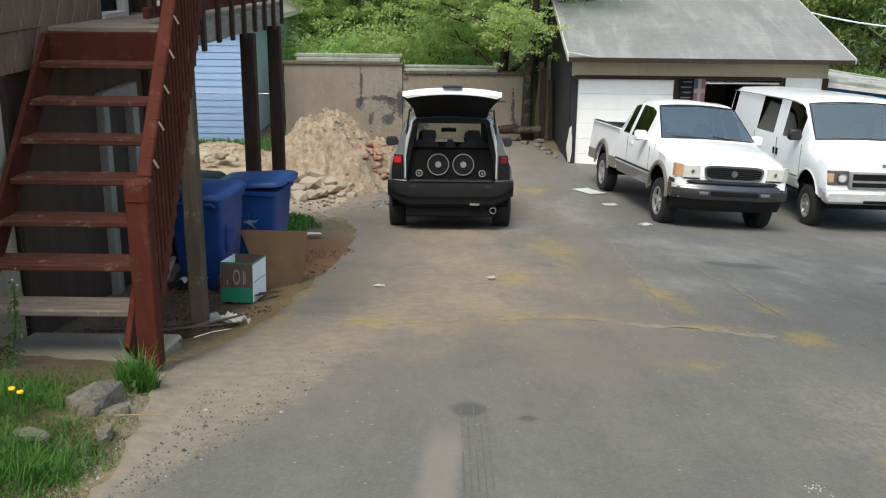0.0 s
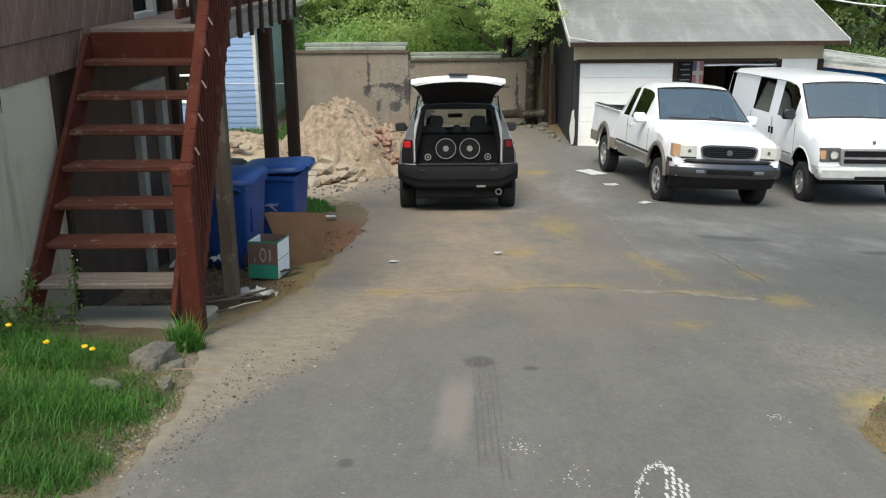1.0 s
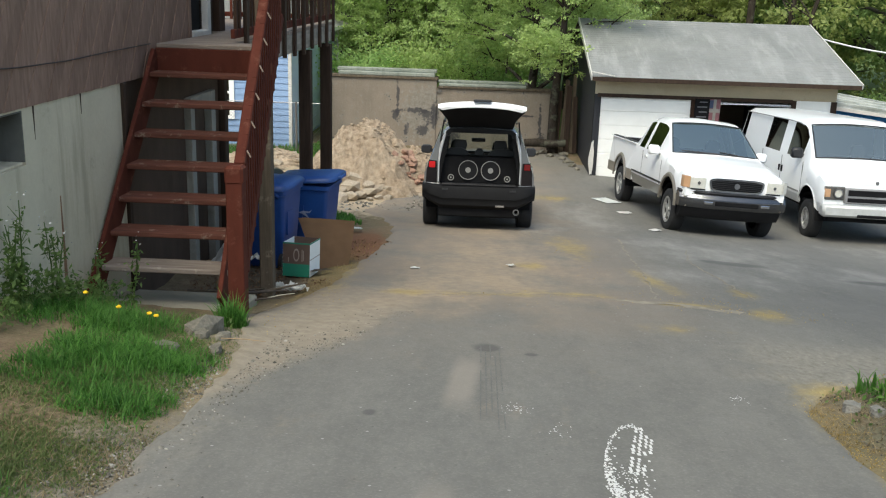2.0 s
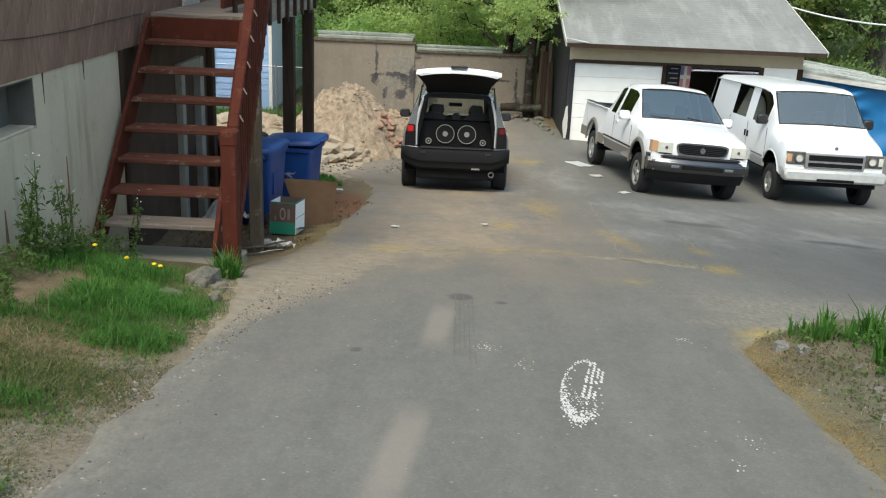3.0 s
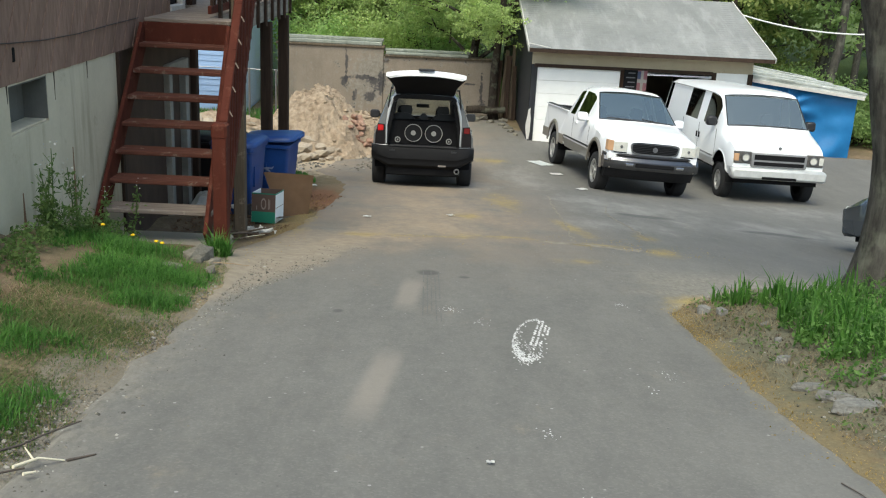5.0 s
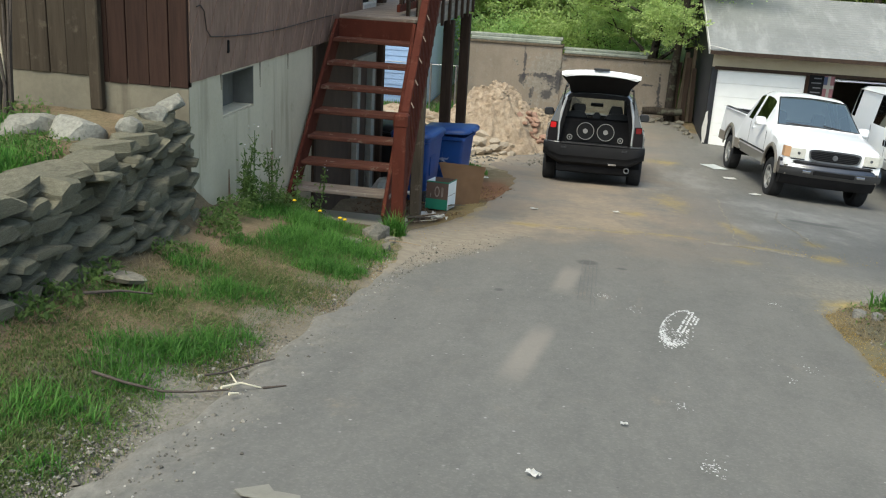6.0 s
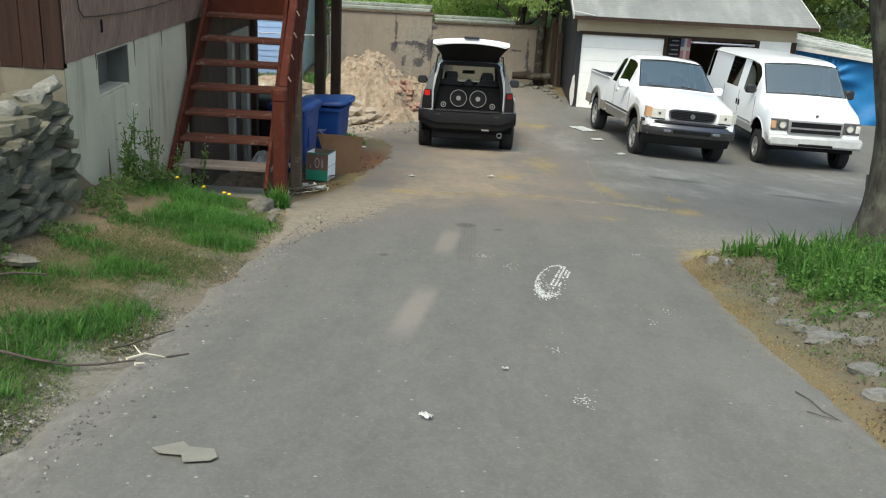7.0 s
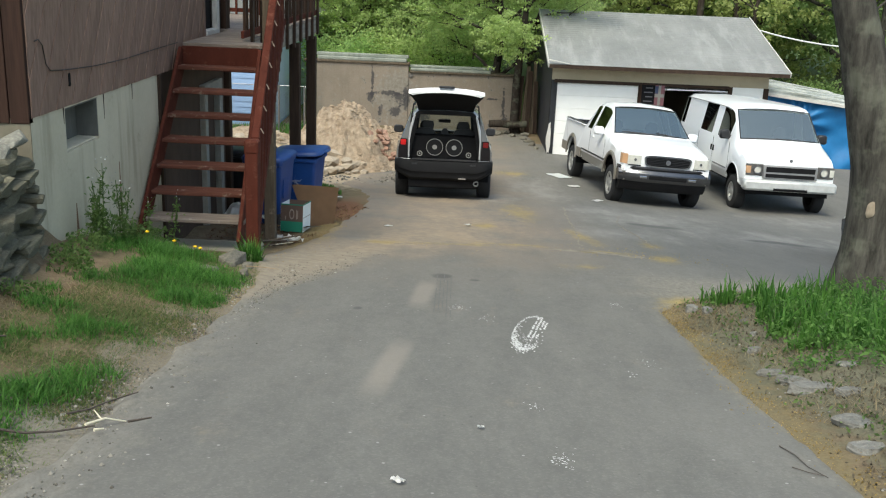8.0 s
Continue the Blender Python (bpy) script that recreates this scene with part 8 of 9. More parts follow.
def bent_sheet(name, corners, mat, label, cat, thick=0.006, bend=0.03, seed=1):
    """A sheet through four corners with a slight buckle."""
    a, b, c, d = [Vector(q) for q in corners]
    nrm = (b - a).cross(d - a).normalized()
    bm = B()
    n = 8
    base = a.copy()
    g = [[bm.verts.new((a.lerp(b, i / n)).lerp(d.lerp(c, i / n), j / n) - base + nrm * bend * (noise.noise(Vector((i * 0.5, j * 0.5, seed))) + 0.5 * sin(pi * i / n))) for i in range(n + 1)] for j in range(n + 1)]
    for j in range(n):
        for i in range(n):
            bm.faces.new((g[j][i], g[j][i + 1], g[j + 1][i + 1], g[j + 1][i]))
    bmesh.ops.solidify(bm, geom=bm.faces[:], thickness=thick)
    return solo(name, bm, mat, Matrix.Translation(base), label, cat, smooth=40)


zc = gz(-1.7, 10.4)
bent_sheet("cardboard_sheet", [(-1.84, 10.28, zc + 0.0), (-1.50, 10.45, zc - 0.02), (-1.46, 10.72, zc + 0.48), (-2.12, 10.60, zc + 0.52)], M_CARDBOARD, "flattened brown cardboard leaning against the bin", "cardboard", seed=4)


def flat_paper(x, y, w, l, yaw, mat, label, cat="paper", name="paper_scrap", crumple=0.012, up=0.026):
    m = Matrix.Translation((x, y, gz(x, y) + up)) @ pose(0, 0, 0, -8.6 if y < 15 else -3, 0, 0) @ pose(0, 0, 0, 0, 0, yaw)
    bm = B()
    n = 5
    g = [[bm.verts.new((w * (i / n - 0.5), l * (j / n - 0.5), crumple * (noise.noise(Vector((i * 0.9 + x * 7, j * 0.9 + y * 5, 2))) + 0.6))) for i in range(n + 1)] for j in range(n + 1)]
    for j in range(n):
        for i in range(n):
            bm.faces.new((g[j][i], g[j][i + 1], g[j + 1][i + 1], g[j + 1][i]))
    bmesh.ops.solidify(bm, geom=bm.faces[:], thickness=0.003)
    return solo(name, bm, mat, m, label, cat)


flat_paper(-1.94, 8.90, 0.22, 0.17, 20, M_PAPER, "crumpled white paper at the foot of the post", crumple=0.09, up=0.03)
flat_paper(-1.78, 8.78, 0.20, 0.15, -30, M_PAPER, "crumpled white paper at the foot of the post", crumple=0.08, up=0.03)
flat_paper(-1.98, 14.45, 0.26, 0.26, 12, M_BOX_WHITE, "pale square board lying on the bark", "board", "board", 0.01, 0.07)
flat_paper(2.72, 20.0, 0.36, 0.68, 24, M_BOX_WHITE, "pale flattened cardboard on the asphalt", "cardboard", "cardboard_sheet", 0.012, 0.035)
flat_paper(2.9, 18.5, 0.26, 0.22, 10, M_PAPER, "torn white paper on the asphalt", up=0.035)
flat_paper(3.1, 16.2, 0.2, 0.16, 40, M_PAPER, "torn white paper on the asphalt", up=0.035)
flat_paper(-0.70, 10.2, 0.11, 0.09, 0, M_PAPER, "small scrap of white paper on the drive", up=0.035)
flat_paper(0.41, 10.75, 0.08, 0.11, 30, M_PAPER, "small scrap of white paper on the drive", crumple=0.02, up=0.035)
flat_paper(0.36, 1.70, 0.035, 0.025, 0, M_PAPER, "tiny white scrap on the drive", crumple=0.01, up=0.034)
flat_paper(-0.01, 0.94, 0.06, 0.035, -20, M_PAPER, "tiny torn white scrap on the drive", crumple=0.02, up=0.034)
zn = gz(-2.9, 10.3) + 0.05
bent_sheet("newspaper_sheet", [(-3.06, 10.16, zn), (-2.78, 10.2, zn + 0.02), (-2.72, 10.42, zn + 0.24), (-2.94, 10.42, zn + 0.20)], M_PAPER, "crumpled newspaper under the stairs", "paper", bend=0.05, seed=7)
flat_paper(-2.48, 10.1, 0.22, 0.2, -25, M_PAPER, "crumpled newspaper under the stairs", crumple=0.07, up=0.1)
flat_paper(-1.72, 9.75, 0.30, 0.12, 50, M_POST, "short grey board lying by the carton", "board", "board", 0.01, 0.05)
solo("board", prism(B(), [(0.8 * x + 0.8, 0.7 * y - 0.28) for x, y in ((-1.06, 0.432), (-0.936, 0.55), (-0.889, 0.48), (-0.764, 0.472), (-0.726, 0.369), (-0.746, 0.321), (-0.869, 0.279), (-0.899, 0.367), (-1.011, 0.376))], "z", 0.0, 0.004), plain("bleached_board", (0.21, 0.20, 0.165), 0.85, 0, 0.15, 8),
     Matrix.Translation((-1.0, 0.4, gz(-1.0, 0.4) + 0.031)) @ pose(0, 0, 0, -8.6, 0, 0), "thin bleached scrap of board on the asphalt", "board")


def stick(pts, r, mat, label, name="stick"):
    base = Vector(pts[0])
    return solo(name, tube(B(), [Vector(p) - base for p in pts], [r * (1 - 0.5 * k / (len(pts) - 1)) for k in range(len(pts))], 7), mat, Matrix.Translation(base), label, "stick", smooth=60)


def on_ground(x, y, up=0.015):
    return (x, y, gz(x, y) + up + (0.022 if x < -1.4 else 0.0))


stick([on_ground(-1.98, 1.10, 0.03), on_ground(-1.83, 1.11, 0.025), on_ground(-1.68, 1.15, 0.02), on_ground(-1.58, 1.24, 0.02), on_ground(-1.46, 1.39, 0.025)], 0.008, M_TWIG, "fallen dark stick on the gravel edge")
stick([on_ground(-1.62, 1.47, 0.02), on_ground(-1.56, 1.59, 0.02), on_ground(-1.52, 1.75, 0.02), on_ground(-1.44, 1.94, 0.03)], 0.006, M_TWIG, "thin fallen twig on the gravel edge")
stick([on_ground(-1.49, 1.36, 0.035), on_ground(-1.44, 1.47, 0.04), on_ground(-1.37, 1.55, 0.03)], 0.0075, M_TWIG_PALE, "splintered pale end of the broken stick")
stick([on_ground(-1.45, 1.45, 0.04), on_ground(-1.51, 1.52, 0.05)], 0.005, M_TWIG_PALE, "splinter of pale wood on the gravel")
stick([on_ground(-1.44, 1.33, 0.03), on_ground(-1.41, 1.37, 0.03)], 0.008, M_TWIG_PALE, "splinter of pale wood on the gravel")
stick([on_ground(-1.36, 1.55, 0.03), on_ground(-1.27, 1.63, 0.03)], 0.007, M_TWIG, "short dark end of the broken stick")
stick([on_ground(-2.55, 2.0, 0.03), on_ground(-2.42, 2.18, 0.05), on_ground(-2.30, 2.32, 0.04)], 0.010, M_TWIG, "thin twig in the bare grass")
stick([on_ground(1.83, 1.63, 0.033), on_ground(1.86, 1.50, 0.036), on_ground(1.87, 1.36, 0.031), on_ground(1.91, 1.22, 0.034)], 0.0032, M_TWIG, "thin forked twig at the edge of the drive")
stick([on_ground(1.79, 1.34, 0.033), on_ground(1.84, 1.27, 0.037), on_ground(1.91, 1.24, 0.033)], 0.0028, M_TWIG, "thin dead twig at the edge of the drive")
stick([on_ground(-2.0, 7.9, 0.03), on_ground(-1.88, 7.95, 0.05), on_ground(-1.76, 7.92, 0.04)], 0.009, M_TWIG, "short dark stick near the stairs")
stick([on_ground(-1.95, 8.15, 0.03), on_ground(-1.85, 8.3, 0.05), on_ground(-1.72, 8.38, 0.03)], 0.005, M_TWIG_PALE, "thin pale twig near the post")
stick([on_ground(-1.72, 5.82, 0.03), on_ground(-1.58, 5.9, 0.04), on_ground(-1.44, 5.94, 0.045)], 0.0045, M_TWIG_TAN, "thin tan twig on the sandy edge")
for k in range(5):
    x0, y0 = -2.5 + 0.16 * k, 8.35 + 0.12 * (k % 3)
    stick([on_ground(x0 - 0.25, y0, 0.05), on_ground(x0 + 0.2, y0 + 0.06 * k, 0.07)], 0.016, M_TWIG if k % 2 else M_POST, "scrap of old timber under the stairs", "timber_scrap")

# flat stones
def slab_of(rng, sx, sy, sz, mat):
    me = slab_mesh(rng, mat)
    me.transform(Matrix.Diagonal((sx * 1.1, sy * 1.1, sz, 1)))
    me.name = "flat_stone"
    return me


def flat_stone(x, y, sx, sy, sz, yaw, label, mat, seed, up=0.0):
    rng = random.Random(seed)
    ob = tagged(new("flat_stone", slab_of(rng, sx, sy, sz, mat)), label, "stone", "loose stones")
    ob.matrix_basis = Matrix.Translation((x, y, gz(x, y) + sz * 0.25 + up)) @ pose(0, 0, 0, -6, 3, yaw)


flat_stone(-2.57, 2.50, 0.27, 0.16, 0.05, 4, "flat pale stone lying in the bare grass", M_STONE_PALE, 1, 0.03)
for k, (x, y, sx, sy, sz) in enumerate(((2.27, 3.06, 0.22, 0.10, 0.05), (2.33, 2.84, 0.24, 0.11, 0.06), (2.36, 2.66, 0.34, 0.15, 0.06), (2.52, 2.50, 0.20, 0.10, 0.05), (2.36, 2.02, 0.25, 0.20, 0.05), (2.27, 1.64, 0.24, 0.12, 0.06), (2.42, 1.58, 0.20, 0.15, 0.07), (2.72, 2.98, 0.20, 0.08, 0.04), (2.31, 3.58, 0.12, 0.09, 0.07), (2.24, 5.02, 0.13, 0.10, 0.09), (2.34, 4.90, 0.11, 0.10, 0.08), (2.36, 1.28, 0.22, 0.14, 0.06), (2.50, 4.45, 0.08, 0.06, 0.05), (2.44, 4.02, 0.08, 0.06, 0.05))):
    flat_stone(x, y, sx * 0.85, sy * 0.85, sz, (10, -14, 6, 22, -8, 12, 30, 8, 40, 15, 60, -20, 35, 70)[k], "flat grey edging stone along the planted bank", M_STONE_GREY, 20 + k, -0.008)
for k, (x, y, sx, sy, sz) in enumerate(((-1.88, 5.88, 0.10, 0.10, 0.06), (-1.74, 5.96, 0.13, 0.07, 0.06), (-1.70, 5.62, 0.14, 0.08, 0.05), (-1.98, 5.42, 0.20, 0.10, 0.05))):
    flat_stone(x, y, sx, sy, sz, k * 53, "small pale stone near the slab", M_STONE_PALE, 40 + k, 0.01)
# broken corner block of the slab
rng_ = random.Random(77)
blk = tagged(new("broken_block", rock_mesh("broken_block", rng_, 0.16, 0.40, 0.24, M_STONE_PALE, 0.06)), "broken concrete block sunk beside the slab", "concrete block")
blk.matrix_basis = Matrix.Translation((-1.90, 6.05, gz(-1.90, 6.05) + 0.02)) @ pose(0, 0, 0, -4, 4, -18)


def pebbles():
    """Gravel along the ragged edge of the asphalt."""
    nr = np.random.default_rng(5)
    verts, faces = [], []
    pts = []
    for _ in range(6500):
        y = nr.uniform(0.0, 6.6)
        x = -1.64 + nr.normal() * (0.15 if nr.uniform() < 0.9 else 0.22) - (0.06 if y < 2 else 0)
        pts.append((x, y, nr.uniform(0.003, 0.008) * (1.0 if nr.uniform() < 0.9 else 2.2)))
    for _ in range(1500):
        pts.append((nr.normal() * 0.16 - 1.72, nr.uniform(-0.4, 1.7), nr.uniform(0.003, 0.009)))
    for _ in range(700):
        y = nr.uniform(4.7, 7.6)
        pts.append((0.30 * y - 2.83 - abs(nr.normal()) * 0.22 + 0.05, y, nr.uniform(0.003, 0.008) * (1.0 if nr.uniform() < 0.94 else 2.0)))
    for _ in range(350):
        y = nr.uniform(0.5, 6.0)
        pts.append((2.1 + abs(nr.normal()) * 0.2, y, nr.uniform(0.004, 0.011)))
    for _ in range(700):
        a, r = nr.uniform(0, 6.28), nr.uniform(0.8, 2.6)
        pts.append((-2.3 + r * cos(a), 20.0 + 0.8 * r * sin(a) - 0.6, nr.uniform(0.015, 0.05)))
    for x, y, s in pts:
        z = gz(x, y) + s * 0.15 + (0.022 if x > -1.45 and x < 2 else 0.0)
        i = len(verts)
        a = nr.uniform(0, 6.28)
        for k in range(4):
            verts.append((x + s * cos(a + k * 1.57) * nr.uniform(0.7, 1.2), y + s * sin(a + k * 1.57) * nr.uniform(0.7, 1.2), z))
        verts.append((x, y, z + s * 0.7))
        verts.append((x, y, z - s))
        for k in range(4):
            faces.append((i + k, i + (k + 1) % 4, i + 4))
            faces.append((i + (k + 1) % 4, i + k, i + 5))
    me = bpy.data.meshes.new("gravel")
    me.from_pydata(verts, [], faces)
    me.materials.append(M_PEBBLE)
    tagged(new("gravel", me), "loose pale gravel along the asphalt edge", "gravel", kind="stuff")


def pebble_mat():
    m = Mat("pebble", 0.9, 0, spec=0.3)
    m.color(m.ramp(m.island(), [(0.0, (0.06, 0.055, 0.047)), (0.5, (0.155, 0.142, 0.118)), (0.85, (0.24, 0.222, 0.188)), (1.0, (0.37, 0.35, 0.31))]))
    return m.m


M_PEBBLE = pebble_mat()
pebbles()


# ---- marks on the asphalt ----
def drive_mark(name, strips, mat, label, cat):
    """Thin paint or rubber laid on the asphalt: strips of (x0, x1, y0, y1) with worn ends."""
    verts, faces = [], []
    for x0, x1, y0, y1 in strips:
        n = max(2, int(abs(y1 - y0) / 0.12))
        i = len(verts)
        for k in range(n + 1):
            y = y0 + (y1 - y0) * k / n
            for x in (x0, x1):
                verts.append((x, y, gz(x, y) + 0.0265 + 0.008 * noise.noise(Vector((x * 0.9, y * 0.9, 1)))))
        for k in range(n):
            faces.append((i + 2 * k, i + 2 * k + 1, i + 2 * k + 3, i + 2 * k + 2))
    me = bpy.data.meshes.new(name)
    me.from_pydata(verts, [], faces)
    me.materials.append(mat)
    return tagged(new(name, me), label, cat, kind="structure")


def print_mark():
    """The white print of a great sole: rim dots round an oval, slanting bars in its upper half."""
    rng = random.Random(3)
    strips = []
    cx, cy = 0.78, 3.93

    def dab(a, rr, lo, hi):
        x, y = cx + 0.125 * rr * cos(a) + 0.085 * rr * sin(a), cy + 0.61 * rr * sin(a)
        s = rng.uniform(lo, hi)
        strips.append((x - s, x + s, y - s * 2.0, y + s * 2.0))

    # faint outline, dense heel
    for k in range(150):
        dab(rng.uniform(0.35 * pi, 1.2 * pi), rng.gauss(0.96, 0.03), 0.002, 0.0045)
    for k in range(330):
        dab(rng.gauss(1.33 * pi, 0.22 * pi), rng.gauss(0.84, 0.10), 0.002, 0.006)
    for k in range(60):
        dab(rng.uniform(1.0 * pi, 1.9 * pi), rng.uniform(0.2, 0.8), 0.002, 0.004)
    # two rows of tread bars
    for lo, hi, offs in ((0.14, 0.52, (0.028, 0.058, 0.088, 0.114)), (-0.16, 0.06, (0.03, 0.062, 0.092)), (-0.30, -0.22, (0.06, 0.09))):
        for q in offs:
            y, end = cy + lo + rng.uniform(-0.03, 0.03), cy + hi - max(0.0, q - 0.06) * 3
            while y < end:
                d = rng.uniform(0.03, 0.07)
                if rng.random() < 0.88:
                    w = rng.uniform(0.005, 0.009)
                    x = cx + q - 0.02 + 0.12 * (y - cy) / 0.6
                    strips.append((x - w, x + w, y, y + d * 0.9))
                y += d
    for x, y, n in ((0.48, 4.42, 4), (0.28, 4.75, 5), (0.22, 4.8, 3), (0.66, 2.1, 4), (0.72, 1.3, 9), (1.5, 3.2, 3), (1.35, 2.9, 2), (1.62, 5.15, 5)):
        for k in range(n * 5):
            s = rng.uniform(0.001, 0.0045)
            px, py = x + rng.gauss(0, 0.03), y + rng.gauss(0, 0.05)
            strips.append((px - s, px + s, py - s * rng.uniform(0.5, 2), py + s * rng.uniform(0.5, 2)))
    drive_mark("painted_print", strips, M_PAINT_MARK, "worn white painted shoe print and specks on asphalt", "road mark")


print_mark()
def cracks():
    """Seams of old patches in the asphalt, filled with dirt."""
    rng = random.Random(14)
    verts, faces = [], []
    for line, w in ((((2.23, 14.5), (2.07, 12.6), (1.99, 11.1), (1.86, 9.6), (1.80, 8.7)), 0.035), (((1.30, 8.66), (1.59, 8.57), (1.93, 8.49), (2.2, 8.37), (2.56, 8.17)), 0.10),
                    (((3.09, 13.6), (2.77, 11.9), (2.80, 10.4), (2.81, 9.5), (2.80, 8.9)), 0.03), (((-0.5, 8.5), (0.3, 8.7), (1.0, 8.8), (1.3, 8.66)), 0.03)):
        pts = []
        for (xa, ya), (xb, yb) in zip(line, line[1:]):
            n = max(3, int(math.hypot(xb - xa, yb - ya) / 0.09))
            pts += [(xa + (xb - xa) * k / n, ya + (yb - ya) * k / n) for k in range(n)]
        for k, (x, y) in enumerate(pts):
            dx, dy = noise.noise(Vector((x * 5, y * 5, 1))) * 0.06, noise.noise(Vector((x * 5, y * 5, 9))) * 0.06
            ww = w * rng.uniform(0.3, 1.0)
            for s in (-1, 1):
                verts.append((x + dx + s * ww / 2, y + dy + s * ww * 0.4, gz(x, y) + 0.0262 + 0.008 * noise.noise(Vector((x * 0.9, y * 0.9, 1)))))
            if k:
                i = len(verts)
                faces.append((i - 4, i - 3, i - 1, i - 2))
    me = bpy.data.meshes.new("asphalt_seam")
    me.from_pydata(verts, [], faces)
    me.materials.append(M_SEAM)
    tagged(new("asphalt_seam", me), "dirt-filled seam of an old asphalt patch", "crack", kind="structure")


M_SEAM = plain("seam_dirt", (0.205, 0.182, 0.142), 0.95, 0, 0.3, 10)
cracks()
tyre_strips = []
rng_t = random.Random(8)
for k in range(5):
    x = 0.06 + 0.033 * k
    y = 4.35
    while y < 6.2:
        seg = rng_t.uniform(0.10, 0.3)
        if rng_t.random() < 0.85 - 0.3 * (y < 4.9):
            tyre_strips.append((x - 0.0035, x + 0.0035, y, y + seg))
        y += seg + rng_t.uniform(0.0, 0.05)
drive_mark("tyre_mark", tyre_strips, M_RUBBER_MARK, "faint dark tyre skid mark on the asphalt", "road mark")


# ---- grass and plants ----
def blades(name, spots, mat, label, seed, width=0.006, cat="grass", bend=0.6):
    """spots: (x, y, radius, count, height). Curved tapering blades."""
    nr = np.random.default_rng(seed)
    P, F = [], []
    for x, y, r, n, h in spots:
        a, q = nr.uniform(0, 2 * pi, n), r * np.sqrt(nr.uniform(0, 1, n))
        bx, by = x + q * np.cos(a), y + q * np.sin(a)
        hh = h * nr.uniform(0.45, 1.15, n) * (1.1 - 0.45 * (q / r) ** 2)
        d = nr.uniform(0, 2 * pi, n)
        lean = bend * hh * nr.uniform(0.1, 1.0, n)
        for k in range(n):
            z = gz(bx[k], by[k]) - 0.01
            dx, dy = cos(d[k]), sin(d[k])
            wx, wy = -dy * width, dx * width
            i = len(P)
            P.extend(((bx[k] - wx, by[k] - wy, z), (bx[k] + wx, by[k] + wy, z),
                      (bx[k] + dx * lean[k] * 0.35 - wx * 0.8, by[k] + dy * lean[k] * 0.35 - wy * 0.8, z + hh[k] * 0.6), (bx[k] + dx * lean[k] * 0.35 + wx * 0.8, by[k] + dy * lean[k] * 0.35 + wy * 0.8, z + hh[k] * 0.6),
                      (bx[k] + dx * lean[k], by[k] + dy * lean[k], z + hh[k] * 0.93)))
            F.extend(((i, i + 1, i + 3, i + 2), (i + 2, i + 3, i + 4)))
    me = bpy.data.meshes.new(name)
    me.from_pydata(P, [], F)
    me.materials.append(mat)
    me.polygons.foreach_set("use_smooth", [True] * len(me.polygons))
    return tagged(new(name, me), label, cat, kind="stuff")


M_TURF = foliage("olive_turf", (0.085, 0.135, 0.042), (0.185, 0.235, 0.085))


def yard_grass():
    """Uneven turf: dense tufts where the soil is good, bare patches between."""
    rng = random.Random(31)
    spots = []
    for _ in range(3600):
        y = rng.uniform(-0.6, 6.9)
        wall_x = float(np.interp(y, [-3, 1.73, 2.77, 4.28, 4.9, 7], [-2.4, -2.62, -2.72, -2.92, -3.05, -3.05]))
        x = rng.uniform(wall_x, -1.5)
        if y > 6.75 and x > -3.1:
            continue
        f = 0.7 * noise.noise(Vector((x * 1.5 + 4.2, y * 1.15, 8.3))) + 0.75 * noise.noise(Vector((x * 4.2, y * 3.8, 1.7))) + 0.35 * noise.noise(Vector((x * 9, y * 9, 5.0)))
        for cx, cy, r, gain in ((-1.98, 1.45, 0.26, 0.95), (-1.84, 1.78, 0.24, 1.1), (-1.78, 2.12, 0.22, 1.1), (-2.15, 1.65, 0.2, 0.5), (-2.38, 2.34, 0.20, 1.1), (-2.34, 2.62, 0.18, 0.9), (-2.22, 2.95, 0.24, 0.75), (-2.05, 2.75, 0.22, 0.7),
                                (-2.38, 4.75, 0.55, 1.15), (-2.12, 5.1, 0.45, 1.0), (-2.05, 4.15, 0.28, 0.8), (-2.62, 4.3, 0.30, 0.75), (-1.82, 4.30, 0.26, 1.3), (-1.66, 4.1, 0.16, 0.9), (-1.76, 5.2, 0.3, 0.7), (-2.6, 5.7, 0.6, 0.9), (-2.2, 5.8, 0.5, 0.8), (-2.6, 6.4, 0.5, 0.5),
                                (-1.95, 0.85, 0.22, 0.7), (-1.78, 0.75, 0.16, 0.6), (-2.2, 0.2, 0.6, 0.4), (-2.4, 3.2, 0.3, 0.3), (-1.9, 3.1, 0.3, 0.3), (-2.14, 2.22, 0.16, -0.9), (-1.87, 3.68, 0.24, -0.8), (-2.35, 3.75, 0.28, -0.9), (-2.5, 1.8, 0.3, -0.5)):
            d2 = ((x - cx) ** 2 + (y - cy) ** 2) / (r * r)
            f += gain * max(0.0, 1 - d2)
        f -= 0.9 * smooth01(1.70, 1.54, -x) if -x < 1.70 else 0.0
        if f < 0.40:
            continue
        k = min(f, 1.4)
        spots.append((x, y, rng.uniform(0.05, 0.11), int(6 + 17 * k * rng.uniform(0.5, 1.2)), (0.03 + 0.065 * k) * rng.uniform(0.6, 1.35)))
    blades("grass", spots, M_GRASS, "lush uneven green grass tufts in bare soil", 1, 0.0032, bend=1.5)


